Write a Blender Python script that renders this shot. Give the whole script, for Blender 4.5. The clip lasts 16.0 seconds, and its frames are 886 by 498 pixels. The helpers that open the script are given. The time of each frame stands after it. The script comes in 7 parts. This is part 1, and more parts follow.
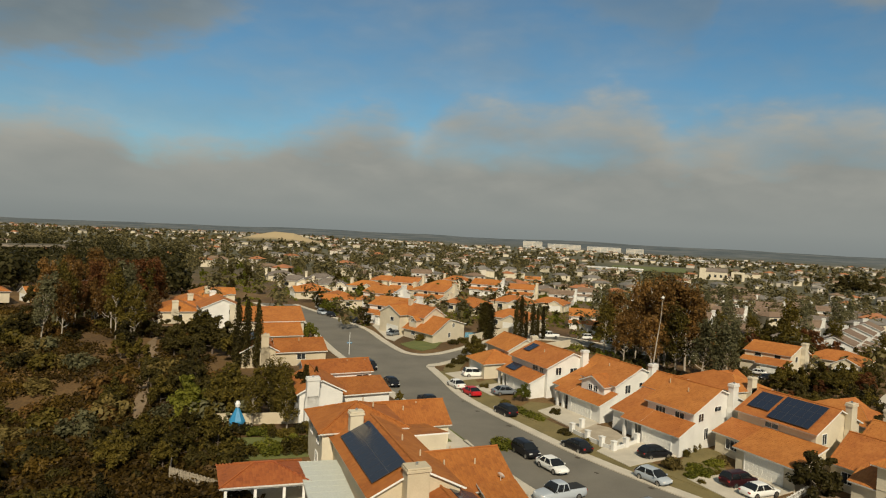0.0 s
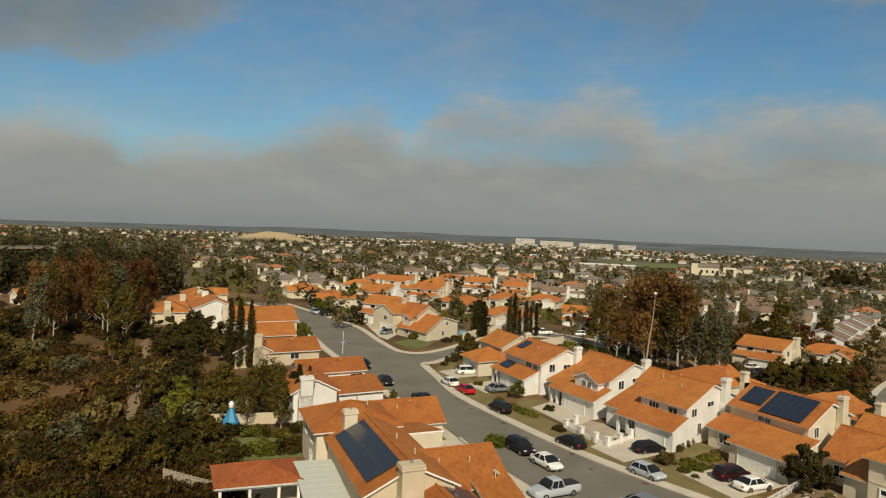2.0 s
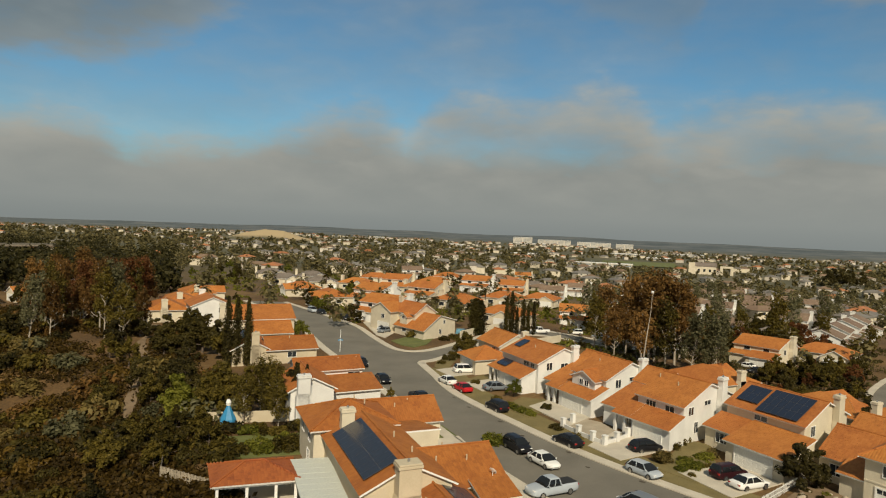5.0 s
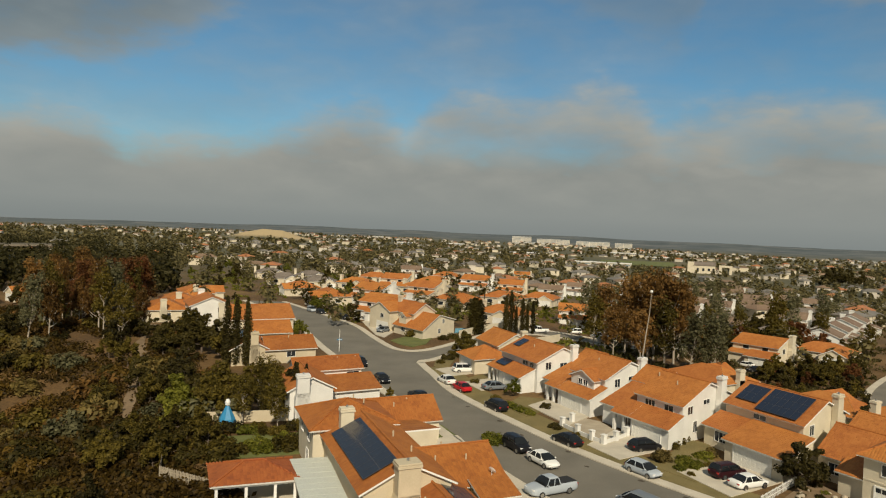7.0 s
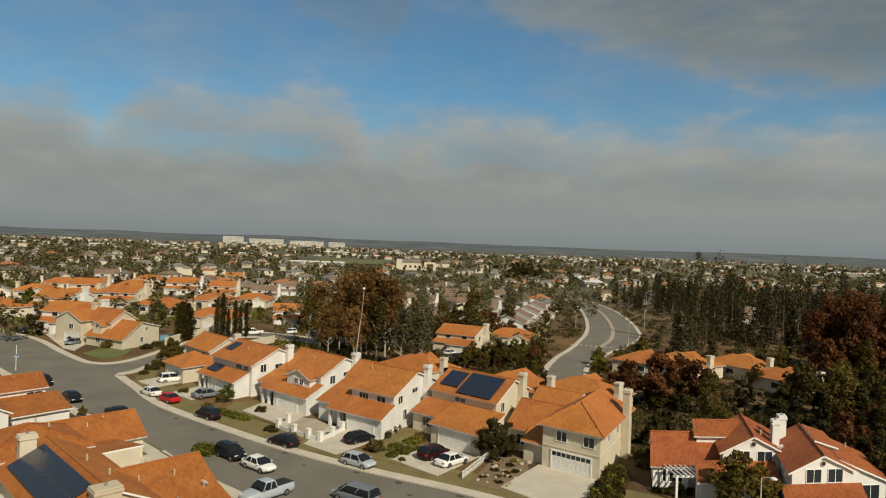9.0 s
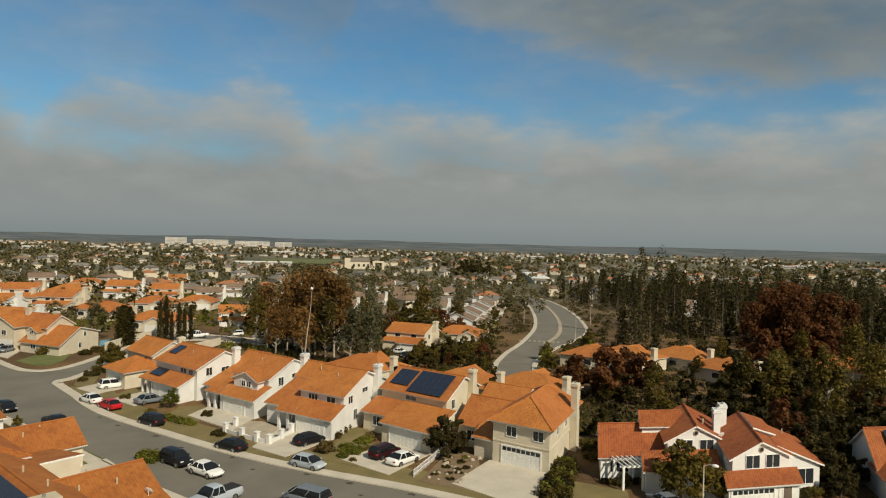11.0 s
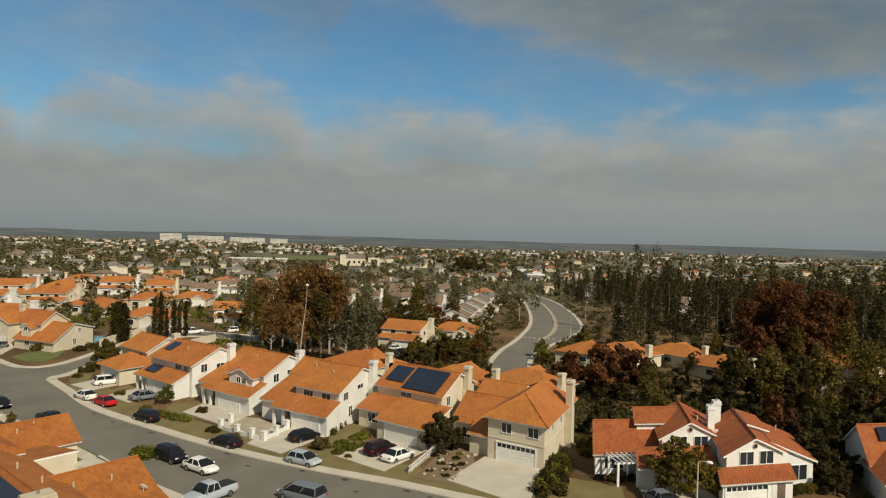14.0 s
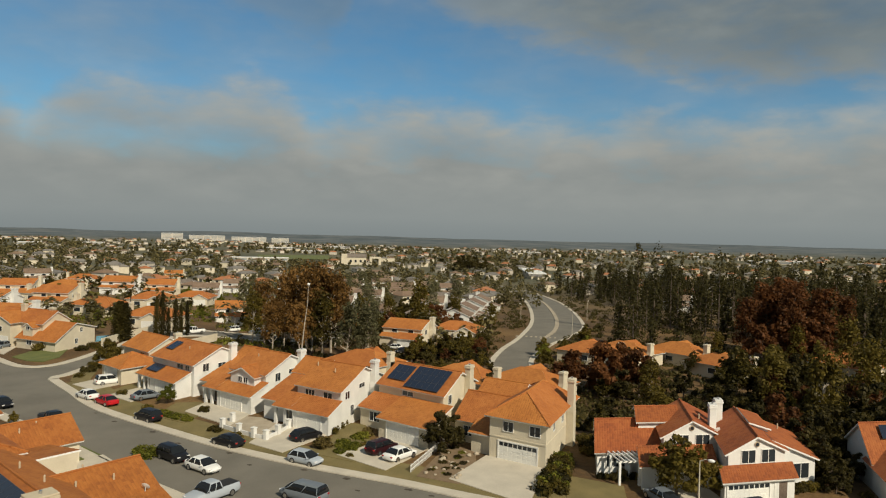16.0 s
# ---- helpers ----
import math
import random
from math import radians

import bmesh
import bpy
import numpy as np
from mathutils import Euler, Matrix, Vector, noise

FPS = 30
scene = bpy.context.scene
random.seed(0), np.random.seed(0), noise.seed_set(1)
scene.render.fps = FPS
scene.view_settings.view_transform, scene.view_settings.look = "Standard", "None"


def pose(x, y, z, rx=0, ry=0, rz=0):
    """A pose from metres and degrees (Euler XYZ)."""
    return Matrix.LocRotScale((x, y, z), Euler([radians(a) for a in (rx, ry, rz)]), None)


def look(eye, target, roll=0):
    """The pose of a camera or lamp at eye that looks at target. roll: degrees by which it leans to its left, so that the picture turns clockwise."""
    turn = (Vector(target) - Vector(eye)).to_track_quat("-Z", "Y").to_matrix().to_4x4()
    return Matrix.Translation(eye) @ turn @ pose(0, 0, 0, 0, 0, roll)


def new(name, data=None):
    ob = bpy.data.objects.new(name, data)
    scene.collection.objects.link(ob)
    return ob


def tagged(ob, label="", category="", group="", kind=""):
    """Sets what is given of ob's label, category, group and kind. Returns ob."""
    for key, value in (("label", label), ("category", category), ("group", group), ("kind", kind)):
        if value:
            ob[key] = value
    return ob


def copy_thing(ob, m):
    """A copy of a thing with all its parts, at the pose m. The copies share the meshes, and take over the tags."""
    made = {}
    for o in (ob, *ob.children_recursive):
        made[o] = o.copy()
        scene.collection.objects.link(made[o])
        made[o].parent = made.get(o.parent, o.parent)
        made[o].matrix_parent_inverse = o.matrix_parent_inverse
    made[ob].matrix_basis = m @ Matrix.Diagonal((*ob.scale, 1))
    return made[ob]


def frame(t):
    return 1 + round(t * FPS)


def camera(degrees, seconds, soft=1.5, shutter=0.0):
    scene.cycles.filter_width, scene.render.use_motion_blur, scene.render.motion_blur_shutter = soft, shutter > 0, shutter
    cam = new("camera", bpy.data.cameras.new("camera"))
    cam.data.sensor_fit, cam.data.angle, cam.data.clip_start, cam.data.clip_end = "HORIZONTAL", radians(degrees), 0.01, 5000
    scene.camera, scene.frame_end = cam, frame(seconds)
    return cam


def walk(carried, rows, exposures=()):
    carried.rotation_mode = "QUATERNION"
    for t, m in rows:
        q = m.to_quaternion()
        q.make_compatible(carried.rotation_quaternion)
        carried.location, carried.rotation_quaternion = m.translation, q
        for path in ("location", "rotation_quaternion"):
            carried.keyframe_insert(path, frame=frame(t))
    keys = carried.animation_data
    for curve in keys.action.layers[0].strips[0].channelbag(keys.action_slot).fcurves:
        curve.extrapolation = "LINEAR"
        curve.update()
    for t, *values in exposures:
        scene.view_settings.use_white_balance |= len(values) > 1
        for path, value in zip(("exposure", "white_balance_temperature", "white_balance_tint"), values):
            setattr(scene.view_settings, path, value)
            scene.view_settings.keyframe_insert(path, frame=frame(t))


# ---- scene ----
cam = camera(64.4, 16.0, soft=1.15)
EYE = 26.0  # drone hovering over the lots, turning right
ROWS = [  # seconds, yaw, pitch, roll
    (0.0, -0.00, -1.13, 2.87),
    (0.5, -0.41, -1.16, 2.78),
    (1.0, -0.43, -1.18, 2.48),
    (1.5, -0.48, -1.21, 2.42),
    (2.0, -0.60, -1.26, 2.35),
    (2.5, -0.62, -1.27, 2.28),
    (3.0, -0.69, -1.31, 2.39),
    (3.5, -0.71, -1.32, 2.29),
    (4.0, -0.64, -1.37, 2.42),
    (6.5, -1.00, -1.39, 2.48),
    (7.0, -0.88, -1.42, 2.42),
    (7.5, -0.95, -1.42, 2.38),
    (8.0, -1.15, -1.42, 2.49),
    (8.5, -11.29, -1.13, 2.41),
    (9.0, -23.84, -0.56, 2.08),
    (9.2, -28.21, -0.48, 1.59),
    (11.5, -28.02, -0.61, 1.35),
    (12.0, -28.25, -0.69, 1.29),
    (12.5, -28.15, -0.72, 1.27),
    (13.0, -28.06, -0.72, 1.28),
    (13.5, -28.23, -0.79, 1.41),
    (14.0, -28.40, -0.84, 1.50),
    (14.5, -28.45, -0.85, 1.46),
    (15.0, -28.69, -0.86, 1.52),
    (15.5, -28.50, -0.85, 1.45),
    (16.0, -28.30, -0.93, 1.38),
]
walk(cam, [(t, pose(0, 0, EYE, 0, 0, yaw) @ pose(0, 0, 0, 90 + pitch, 0, 0) @ pose(0, 0, 0, 0, 0, roll)) for t, yaw, pitch, roll in ROWS],
     [(0.0, -0.11, 6650, 10), (8.0, -0.12, 6650, 10), (8.6, -0.17, 6500, 10), (9.4, -0.10, 6380, 10), (16.0, -0.10, 6380, 10)])

# ---- sky, sun ----
SUN_AZ, SUN_EL = 174.0, 38.0  # degrees clockwise from +y, degrees up


def node(tree, kind, **sets):
    n = tree.nodes.new(kind)
    for key, value in sets.items():
        if key == "op":
            n.operation = value
        elif key == "blend":
            n.blend_type = value
    return n


def math_node(tree, op, a, b=None, c=None, clamp=False):
    n = tree.nodes.new("ShaderNodeMath")
    n.operation = op
    n.use_clamp = clamp
    for i, v in enumerate((a, b, c)):
        if v is None:
            continue
        if isinstance(v, (int, float)):
            n.inputs[i].default_value = v
        else:
            tree.links.new(v, n.inputs[i])
    return n.outputs[0]


def ramp(tree, fac, stops, interpolation="LINEAR"):
    n = tree.nodes.new("ShaderNodeValToRGB")
    n.color_ramp.interpolation = interpolation
    el = n.color_ramp.elements
    while len(el) < len(stops):
        el.new(0.5)
    for e, (p, c) in zip(el, stops):
        e.position = p
        e.color = (c, c, c, 1) if isinstance(c, (int, float)) else (*c, 1)
    tree.links.new(fac, n.inputs[0])
    return n.outputs[0]


def mix(tree, fac, a, b, blend="MIX"):
    n = tree.nodes.new("ShaderNodeMix")
    n.data_type = "RGBA"
    n.blend_type = blend
    for i, v in ((0, fac), (6, a), (7, b)):
        if isinstance(v, (int, float)):
            n.inputs[i].default_value = v
        elif isinstance(v, (tuple, list)):
            n.inputs[i].default_value = (*v, 1)
        else:
            tree.links.new(v, n.inputs[i])
    return n.outputs[2]


def noise_node(tree, vector, scale, detail=4, rough=0.55, distortion=0.0):
    n = tree.nodes.new("ShaderNodeTexNoise")
    n.inputs["Scale"].default_value = scale
    n.inputs["Detail"].default_value = detail
    n.inputs["Roughness"].default_value = rough
    n.inputs["Distortion"].default_value = distortion
    if vector is not None:
        tree.links.new(vector, n.inputs["Vector"])
    return n.outputs[0]


def make_sky():
    world = bpy.data.worlds.new("sky")
    scene.world = world
    world.use_nodes = True
    t = world.node_tree
    t.nodes.clear()
    out = t.nodes.new("ShaderNodeOutputWorld")
    bg = t.nodes.new("ShaderNodeBackground")
    sky = t.nodes.new("ShaderNodeTexSky")
    sky.sky_type = "NISHITA"
    sky.sun_disc = False
    sky.sun_elevation = radians(SUN_EL)
    sky.sun_rotation = radians(SUN_AZ)
    sky.air_density, sky.dust_density, sky.ozone_density = 1.0, 0.4, 2.0
    coord = t.nodes.new("ShaderNodeTexCoord").outputs["Generated"]
    sep = t.nodes.new("ShaderNodeSeparateXYZ")
    t.links.new(coord, sep.inputs[0])
    x, y, z = sep.outputs
    az = math_node(t, "MULTIPLY", math_node(t, "ARCTAN2", x, y), 180 / math.pi)
    el = math_node(t, "MULTIPLY", math_node(t, "ARCSINE", z), 180 / math.pi)
    # cloud noise, stretched along the horizon
    comb = t.nodes.new("ShaderNodeCombineXYZ")
    t.links.new(math_node(t, "MULTIPLY", az, 0.10), comb.inputs[0])
    t.links.new(math_node(t, "MULTIPLY", el, 0.24), comb.inputs[1])
    n1 = noise_node(t, comb.outputs[0], 1.0, 3, 0.45, 0.2)
    n2 = noise_node(t, comb.outputs[0], 0.45, 3, 0.5)
    n3 = noise_node(t, comb.outputs[0], 2.2, 5, 0.5, 0.2)
    n4 = noise_node(t, comb.outputs[0], 5.0, 5, 0.55, 0.3)
    wob = math_node(t, "ADD", math_node(t, "MULTIPLY", math_node(t, "SUBTRACT", n1, 0.5), 1.6),
                    math_node(t, "ADD", math_node(t, "MULTIPLY", math_node(t, "SUBTRACT", n3, 0.5), 2.6), math_node(t, "MULTIPLY", math_node(t, "SUBTRACT", n4, 0.5), 1.6)))
    where = math_node(t, "DIVIDE", math_node(t, "ADD", az, 60.0), 150.0)  # -60..90 degrees

    def edge(points):
        """Height of a cloud edge, in degrees, along the compass."""
        return math_node(t, "MULTIPLY", ramp(t, where, [((a + 60.0) / 150.0, e / 30.0) for a, e in points]), 30.0)

    def rise(v, a, b):
        """0 at a, 1 at b, softly."""
        n = t.nodes.new("ShaderNodeMapRange")
        n.interpolation_type = "SMOOTHSTEP"
        t.links.new(v, n.inputs["Value"])
        n.inputs["From Min"].default_value, n.inputs["From Max"].default_value = a, b
        return n.outputs[0]

    # top of the lower bank, underside of the upper one
    low = edge([(-60, 9), (-33, 7.8), (-28, 8.2), (-25.5, 7.8), (-23.5, 6.4), (-15.6, 7.2), (-12, 8.4), (-8.4, 10.2), (-5, 10.6), (-3.8, 9.6), (-2.4, 8.4), (-0.8, 10.6), (0.8, 11.8), (6, 11.5), (9, 11.6), (13.2, 12.7),
                (15.4, 11.9), (17.6, 9.6), (19.4, 10.3), (21.5, 10.9), (26.5, 11.3), (30.5, 11.3), (33, 10.5), (37, 10.3), (42, 10.1), (44, 10.9), (47.5, 10.3), (52, 9.8), (58, 10.5), (66, 11), (90, 9)])
    high = edge([(-60, 8), (-33, 9.6), (-25.6, 10.8), (-19.7, 13.0), (-15, 16.5), (-8, 23), (4, 19.6), (9, 17.4), (14, 15.3), (18.6, 13.8), (20, 15.6), (21.6, 19.2), (25, 19.4), (28, 17.0), (32.4, 15.6), (40.3, 13.7), (46, 12.0), (49, 11.4), (57, 10.8), (90, 10)])
    a = math_node(t, "SUBTRACT", math_node(t, "ADD", low, wob), el)
    b = math_node(t, "SUBTRACT", math_node(t, "ADD", el, math_node(t, "MULTIPLY", wob, 1.3)), high)
    lo_cover = math_node(t, "MULTIPLY", rise(a, -1.4, 2.8), math_node(t, "MULTIPLY_ADD", n3, 0.8, math_node(t, "MULTIPLY_ADD", rise(el, 9.0, 2.0), 0.40, 0.42), True))
    # the upper cloud: thin streaks on one side, thick over the woods and over the canyon
    body = ramp(t, where, [(0.0, 0.9), ((-22 + 60) / 150, 0.85), ((-8 + 60) / 150, 0.35), ((16 + 60) / 150, 0.42), ((24 + 60) / 150, 0.5), ((31 + 60) / 150, 0.82), ((40 + 60) / 150, 0.95), (1.0, 0.9)])
    hi_cover = math_node(t, "MULTIPLY", math_node(t, "MULTIPLY", rise(b, -1.2, 2.6), body), math_node(t, "MULTIPLY_ADD", n3, 0.9, 0.5, True))
    veil = math_node(t, "MULTIPLY", math_node(t, "SUBTRACT", math_node(t, "MULTIPLY_ADD", n3, 0.4, math_node(t, "MULTIPLY", n2, 0.8)), 0.40, None, True), 1.1)
    # strip of thin blue inside the lower bank
    strip = math_node(t, "ABSOLUTE", math_node(t, "SUBTRACT", el, math_node(t, "ADD", 6.9, math_node(t, "MULTIPLY", wob, 0.5))))
    gap = math_node(t, "MULTIPLY", math_node(t, "SUBTRACT", 1.0, rise(strip, 0.0, 2.1)), ramp(t, where, [(0.0, 0.0), ((-5 + 60) / 150, 0.0), (0.4, 0.22), ((8 + 60) / 150, 0.26), ((16.5 + 60) / 150, 0.0), (1.0, 0.0)]))
    cover = math_node(t, "MAXIMUM", math_node(t, "MAXIMUM", math_node(t, "SUBTRACT", lo_cover, gap, None, True), hi_cover), veil)
    # cloud colour: pale sunlit tops, grey undersides and bellies
    rim = math_node(t, "SUBTRACT", 1.0, math_node(t, "MULTIPLY", math_node(t, "ABSOLUTE", math_node(t, "SUBTRACT", a, 1.6)), 0.30), None, True)
    shade = math_node(t, "ADD", math_node(t, "MULTIPLY_ADD", n1, 0.40, math_node(t, "MULTIPLY_ADD", n3, 0.35, math_node(t, "MULTIPLY", n4, 0.12))), math_node(t, "MULTIPLY", rim, 0.12))
    cloud = ramp(t, shade, [(0.30, (0.238, 0.258, 0.248)), (0.45, (0.310, 0.322, 0.300)), (0.62, (0.415, 0.415, 0.372))])
    thick = mix(t, rise(b, -1.0, 4.0), cloud, mix(t, 1.0, cloud, (0.66, 0.72, 0.76), "MULTIPLY"))
    haze = ramp(t, math_node(t, "MULTIPLY", el, 1 / 30), [(0.0, (0.240, 0.268, 0.262)), (0.05, (0.280, 0.304, 0.292)), (0.2, (0.322, 0.338, 0.314))])
    cloud = mix(t, ramp(t, math_node(t, "MULTIPLY", el, 1 / 30), [(0.03, 1.0), (0.24, 0.0)]), thick, haze)
    blue = mix(t, 1.0, sky.outputs[0], (SKY_GAIN * 0.40, SKY_GAIN * 0.655, SKY_GAIN * 0.715), "MULTIPLY")
    t.links.new(mix(t, cover, blue, cloud), bg.inputs[0])
    bg.inputs[1].default_value = 1.0
    t.links.new(bg.outputs[0], out.inputs[0])


SKY_GAIN = 0.12
make_sky()
sun_data = bpy.data.lights.new("sun", "SUN")
sun_data.energy, sun_data.angle, sun_data.color = 4.7, radians(0.6), (1.0, 0.89, 0.69)
sun = new("sun", sun_data)
sun.matrix_basis = look((0, 0, 100), (-math.sin(radians(SUN_AZ)) * 100, -math.cos(radians(SUN_AZ)) * 100, 100 - 100 * math.tan(radians(SUN_EL))))

# ---- materials ----
def base_mat(name, rough=0.8, metal=0.0):
    m = bpy.data.materials.new(name)
    m.use_nodes = True
    t = m.node_tree
    p = t.nodes["Principled BSDF"]
    p.inputs["Roughness"].default_value = rough
    p.inputs["Metallic"].default_value = metal
    return m, t, p


def bump(t, p, height, strength, distance):
    n = t.nodes.new("ShaderNodeBump")
    n.inputs["Strength"].default_value = strength
    n.inputs["Distance"].default_value = distance
    t.links.new(height, n.inputs["Height"])
    t.links.new(n.outputs[0], p.inputs["Normal"])


def surface(name, dark, light, fine=6.0, coarse=0.5, rough=0.85, relief=0.0, metal=0.0, spread=0.0, specular=None):
    """Two-scale mottled surface between two colours, in metres of the world; spread varies it from object to object."""
    m, t, p = base_mat(name, rough, metal)
    pos = t.nodes.new("ShaderNodeNewGeometry").outputs["Position"]
    a = noise_node(t, pos, coarse, 4)
    b = noise_node(t, pos, fine, 5, 0.65)
    f = math_node(t, "ADD", math_node(t, "MULTIPLY", a, 0.55), math_node(t, "MULTIPLY", b, 0.45))
    if spread:
        r = t.nodes.new("ShaderNodeObjectInfo").outputs["Random"]
        f = math_node(t, "ADD", f, math_node(t, "MULTIPLY", math_node(t, "SUBTRACT", r, 0.5), spread))
    t.links.new(ramp(t, f, [(0.33, dark), (0.67, light)]), p.inputs["Base Color"])
    if specular is not None:
        p.inputs["Specular IOR Level"].default_value = specular
    if relief:
        bump(t, p, b, 0.6, relief)
    return m


def tile_mat(name, dark, mid, light):
    """Clay roof tiles: colour changes from tile to tile, with stains running over several."""
    m, t, p = base_mat(name, 0.78)
    uv = t.nodes.new("ShaderNodeUVMap").outputs[0]
    sep = t.nodes.new("ShaderNodeSeparateXYZ")
    t.links.new(uv, sep.inputs[0])
    comb = t.nodes.new("ShaderNodeCombineXYZ")
    t.links.new(math_node(t, "FLOOR", math_node(t, "DIVIDE", sep.outputs[0], 0.30)), comb.inputs[0])
    t.links.new(math_node(t, "FLOOR", math_node(t, "DIVIDE", sep.outputs[1], 0.42)), comb.inputs[1])
    w = t.nodes.new("ShaderNodeTexWhiteNoise")
    t.links.new(comb.outputs[0], w.inputs["Vector"])
    pos = t.nodes.new("ShaderNodeNewGeometry").outputs["Position"]
    a = noise_node(t, pos, 0.35, 5, 0.6)
    b = noise_node(t, pos, 9.0, 4, 0.6)
    f = math_node(t, "ADD", math_node(t, "ADD", math_node(t, "MULTIPLY", w.outputs[0], 0.20), math_node(t, "MULTIPLY", a, 0.55)), math_node(t, "MULTIPLY", b, 0.25))
    c = ramp(t, f, [(0.30, dark), (0.52, mid), (0.78, light)])
    # object to object: a slightly different firing
    r = t.nodes.new("ShaderNodeObjectInfo").outputs["Random"]
    h = t.nodes.new("ShaderNodeHueSaturation")
    t.links.new(math_node(t, "MULTIPLY_ADD", r, 0.006, 0.497), h.inputs["Hue"])
    t.links.new(math_node(t, "MULTIPLY_ADD", r, 0.10, 0.98), h.inputs["Value"])
    t.links.new(c, h.inputs["Color"])
    t.links.new(h.outputs[0], p.inputs["Base Color"])
    bump(t, p, b, 0.5, 0.02)
    return m


def leaf_mat(name, dark, light, spread=0.5):
    m, t, p = base_mat(name, 0.6)
    g = t.nodes.new("ShaderNodeNewGeometry")
    r = t.nodes.new("ShaderNodeObjectInfo").outputs["Random"]
    n = noise_node(t, g.outputs["Position"], 0.22, 3)
    f = math_node(t, "ADD", math_node(t, "MULTIPLY", g.outputs["Random Per Island"], 0.55), math_node(t, "MULTIPLY", n, 0.45))
    f = math_node(t, "ADD", f, math_node(t, "MULTIPLY", math_node(t, "SUBTRACT", r, 0.5), spread))
    c = ramp(t, f, [(0.2, dark), (0.85, light)])
    t.links.new(c, p.inputs["Base Color"])
    p.inputs["Specular IOR Level"].default_value = 0.2
    # thin leaves let some light through
    tr = t.nodes.new("ShaderNodeBsdfTranslucent")
    t.links.new(c, tr.inputs[0])
    mx = t.nodes.new("ShaderNodeMixShader")
    mx.inputs[0].default_value = 0.45
    t.links.new(p.outputs[0], mx.inputs[1])
    t.links.new(tr.outputs[0], mx.inputs[2])
    t.links.new(mx.outputs[0], t.nodes["Material Output"].inputs["Surface"])
    return m


def plain(name, colour, rough=0.5, metal=0.0):
    m, t, p = base_mat(name, rough, metal)
    pos = t.nodes.new("ShaderNodeNewGeometry").outputs["Position"]
    n = noise_node(t, pos, 7.0, 4)
    t.links.new(ramp(t, n, [(0.3, tuple(c * 0.86 for c in colour)), (0.7, tuple(min(1, c * 1.08) for c in colour))]), p.inputs["Base Color"])
    return m


def paint(name, colour):
    m, t, p = base_mat(name, 0.34)
    p.inputs["Specular IOR Level"].default_value = 0.22
    p.inputs["Base Color"].default_value = (*colour, 1)
    p.inputs["Coat Weight"].default_value = 0.06
    p.inputs["Coat Roughness"].default_value = 0.08
    return m


TILE = tile_mat("clay_tile", (0.285, 0.088, 0.016), (0.395, 0.138, 0.026), (0.475, 0.188, 0.044))
TILE_MID = tile_mat("aged_clay_tile", (0.225, 0.066, 0.011), (0.325, 0.106, 0.018), (0.40, 0.150, 0.032))
TILE_RED = tile_mat("red_clay_tile", (0.19, 0.045, 0.011), (0.295, 0.080, 0.018), (0.36, 0.115, 0.029))
TILE_FAR = tile_mat("weathered_tile", (0.13, 0.085, 0.055), (0.20, 0.135, 0.09), (0.29, 0.20, 0.135))
SHINGLE = tile_mat("grey_tile", (0.10, 0.085, 0.07), (0.17, 0.14, 0.115), (0.25, 0.21, 0.17))
# stucco of far houses and offices, more muted than the near white
FAR_WALL = surface("weathered_far_stucco", (0.42, 0.37, 0.30), (0.68, 0.62, 0.53), 9, 0.02, 0.9)
STUCCO_WHITE = surface("white_stucco", (0.60, 0.59, 0.555), (0.75, 0.74, 0.70), 9, 0.5, 0.9, 0.01)
STUCCO_CREAM = surface("cream_stucco", (0.53, 0.465, 0.345), (0.67, 0.60, 0.46), 9, 0.5, 0.9, 0.01)
STUCCO_TAN = surface("tan_stucco", (0.46, 0.39, 0.27), (0.58, 0.50, 0.36), 9, 0.5, 0.9, 0.01)
TRIM_WHITE = plain("white_trim", (0.78, 0.77, 0.73), 0.6)
TRIM_TAN = plain("tan_trim", (0.48, 0.38, 0.26), 0.7)
GARAGE_WHITE = plain("white_garage_door", (0.76, 0.75, 0.70), 0.5)
GLASS = plain("window_glass", (0.025, 0.03, 0.035), 0.06)
ASPHALT = surface("asphalt", (0.124, 0.113, 0.090), (0.198, 0.180, 0.144), 14, 0.16, 0.9, 0.01)
CONCRETE = surface("concrete", (0.44, 0.395, 0.315), (0.60, 0.54, 0.435), 6, 0.4, 0.88, 0.01)
DIRT = surface("dry_earth", (0.13, 0.085, 0.045), (0.27, 0.19, 0.11), 3.0, 0.12, 0.95, 0.05)
GRAVEL = surface("pale_gravel", (0.30, 0.25, 0.18), (0.46, 0.39, 0.29), 16, 0.5, 0.95, 0.02)
LITTER = surface("leaf_litter", (0.035, 0.028, 0.02), (0.08, 0.06, 0.04), 20, 1.0, 0.95)
POOL = plain("pool_water", (0.10, 0.34, 0.42), 0.08)
LAWN = surface("lawn", (0.075, 0.092, 0.022), (0.165, 0.175, 0.048), 12, 0.35, 0.95, 0.04)
DRY_LAWN = surface("dry_lawn", (0.115, 0.095, 0.032), (0.235, 0.180, 0.068), 8, 0.3, 0.95, 0.04)
BARK = surface("bark", (0.07, 0.05, 0.035), (0.17, 0.13, 0.10), 5, 1.0, 0.95, 0.03)
BARK_PALE = surface("pale_bark", (0.26, 0.22, 0.17), (0.46, 0.40, 0.32), 4, 0.8, 0.9, 0.02)
LEAF_GREEN = leaf_mat("green_leaves", (0.042, 0.034, 0.006), (0.185, 0.138, 0.024))
LEAF_BRIGHT = leaf_mat("bright_leaves", (0.0800, 0.0896, 0.0096), (0.2560, 0.2440, 0.0336))
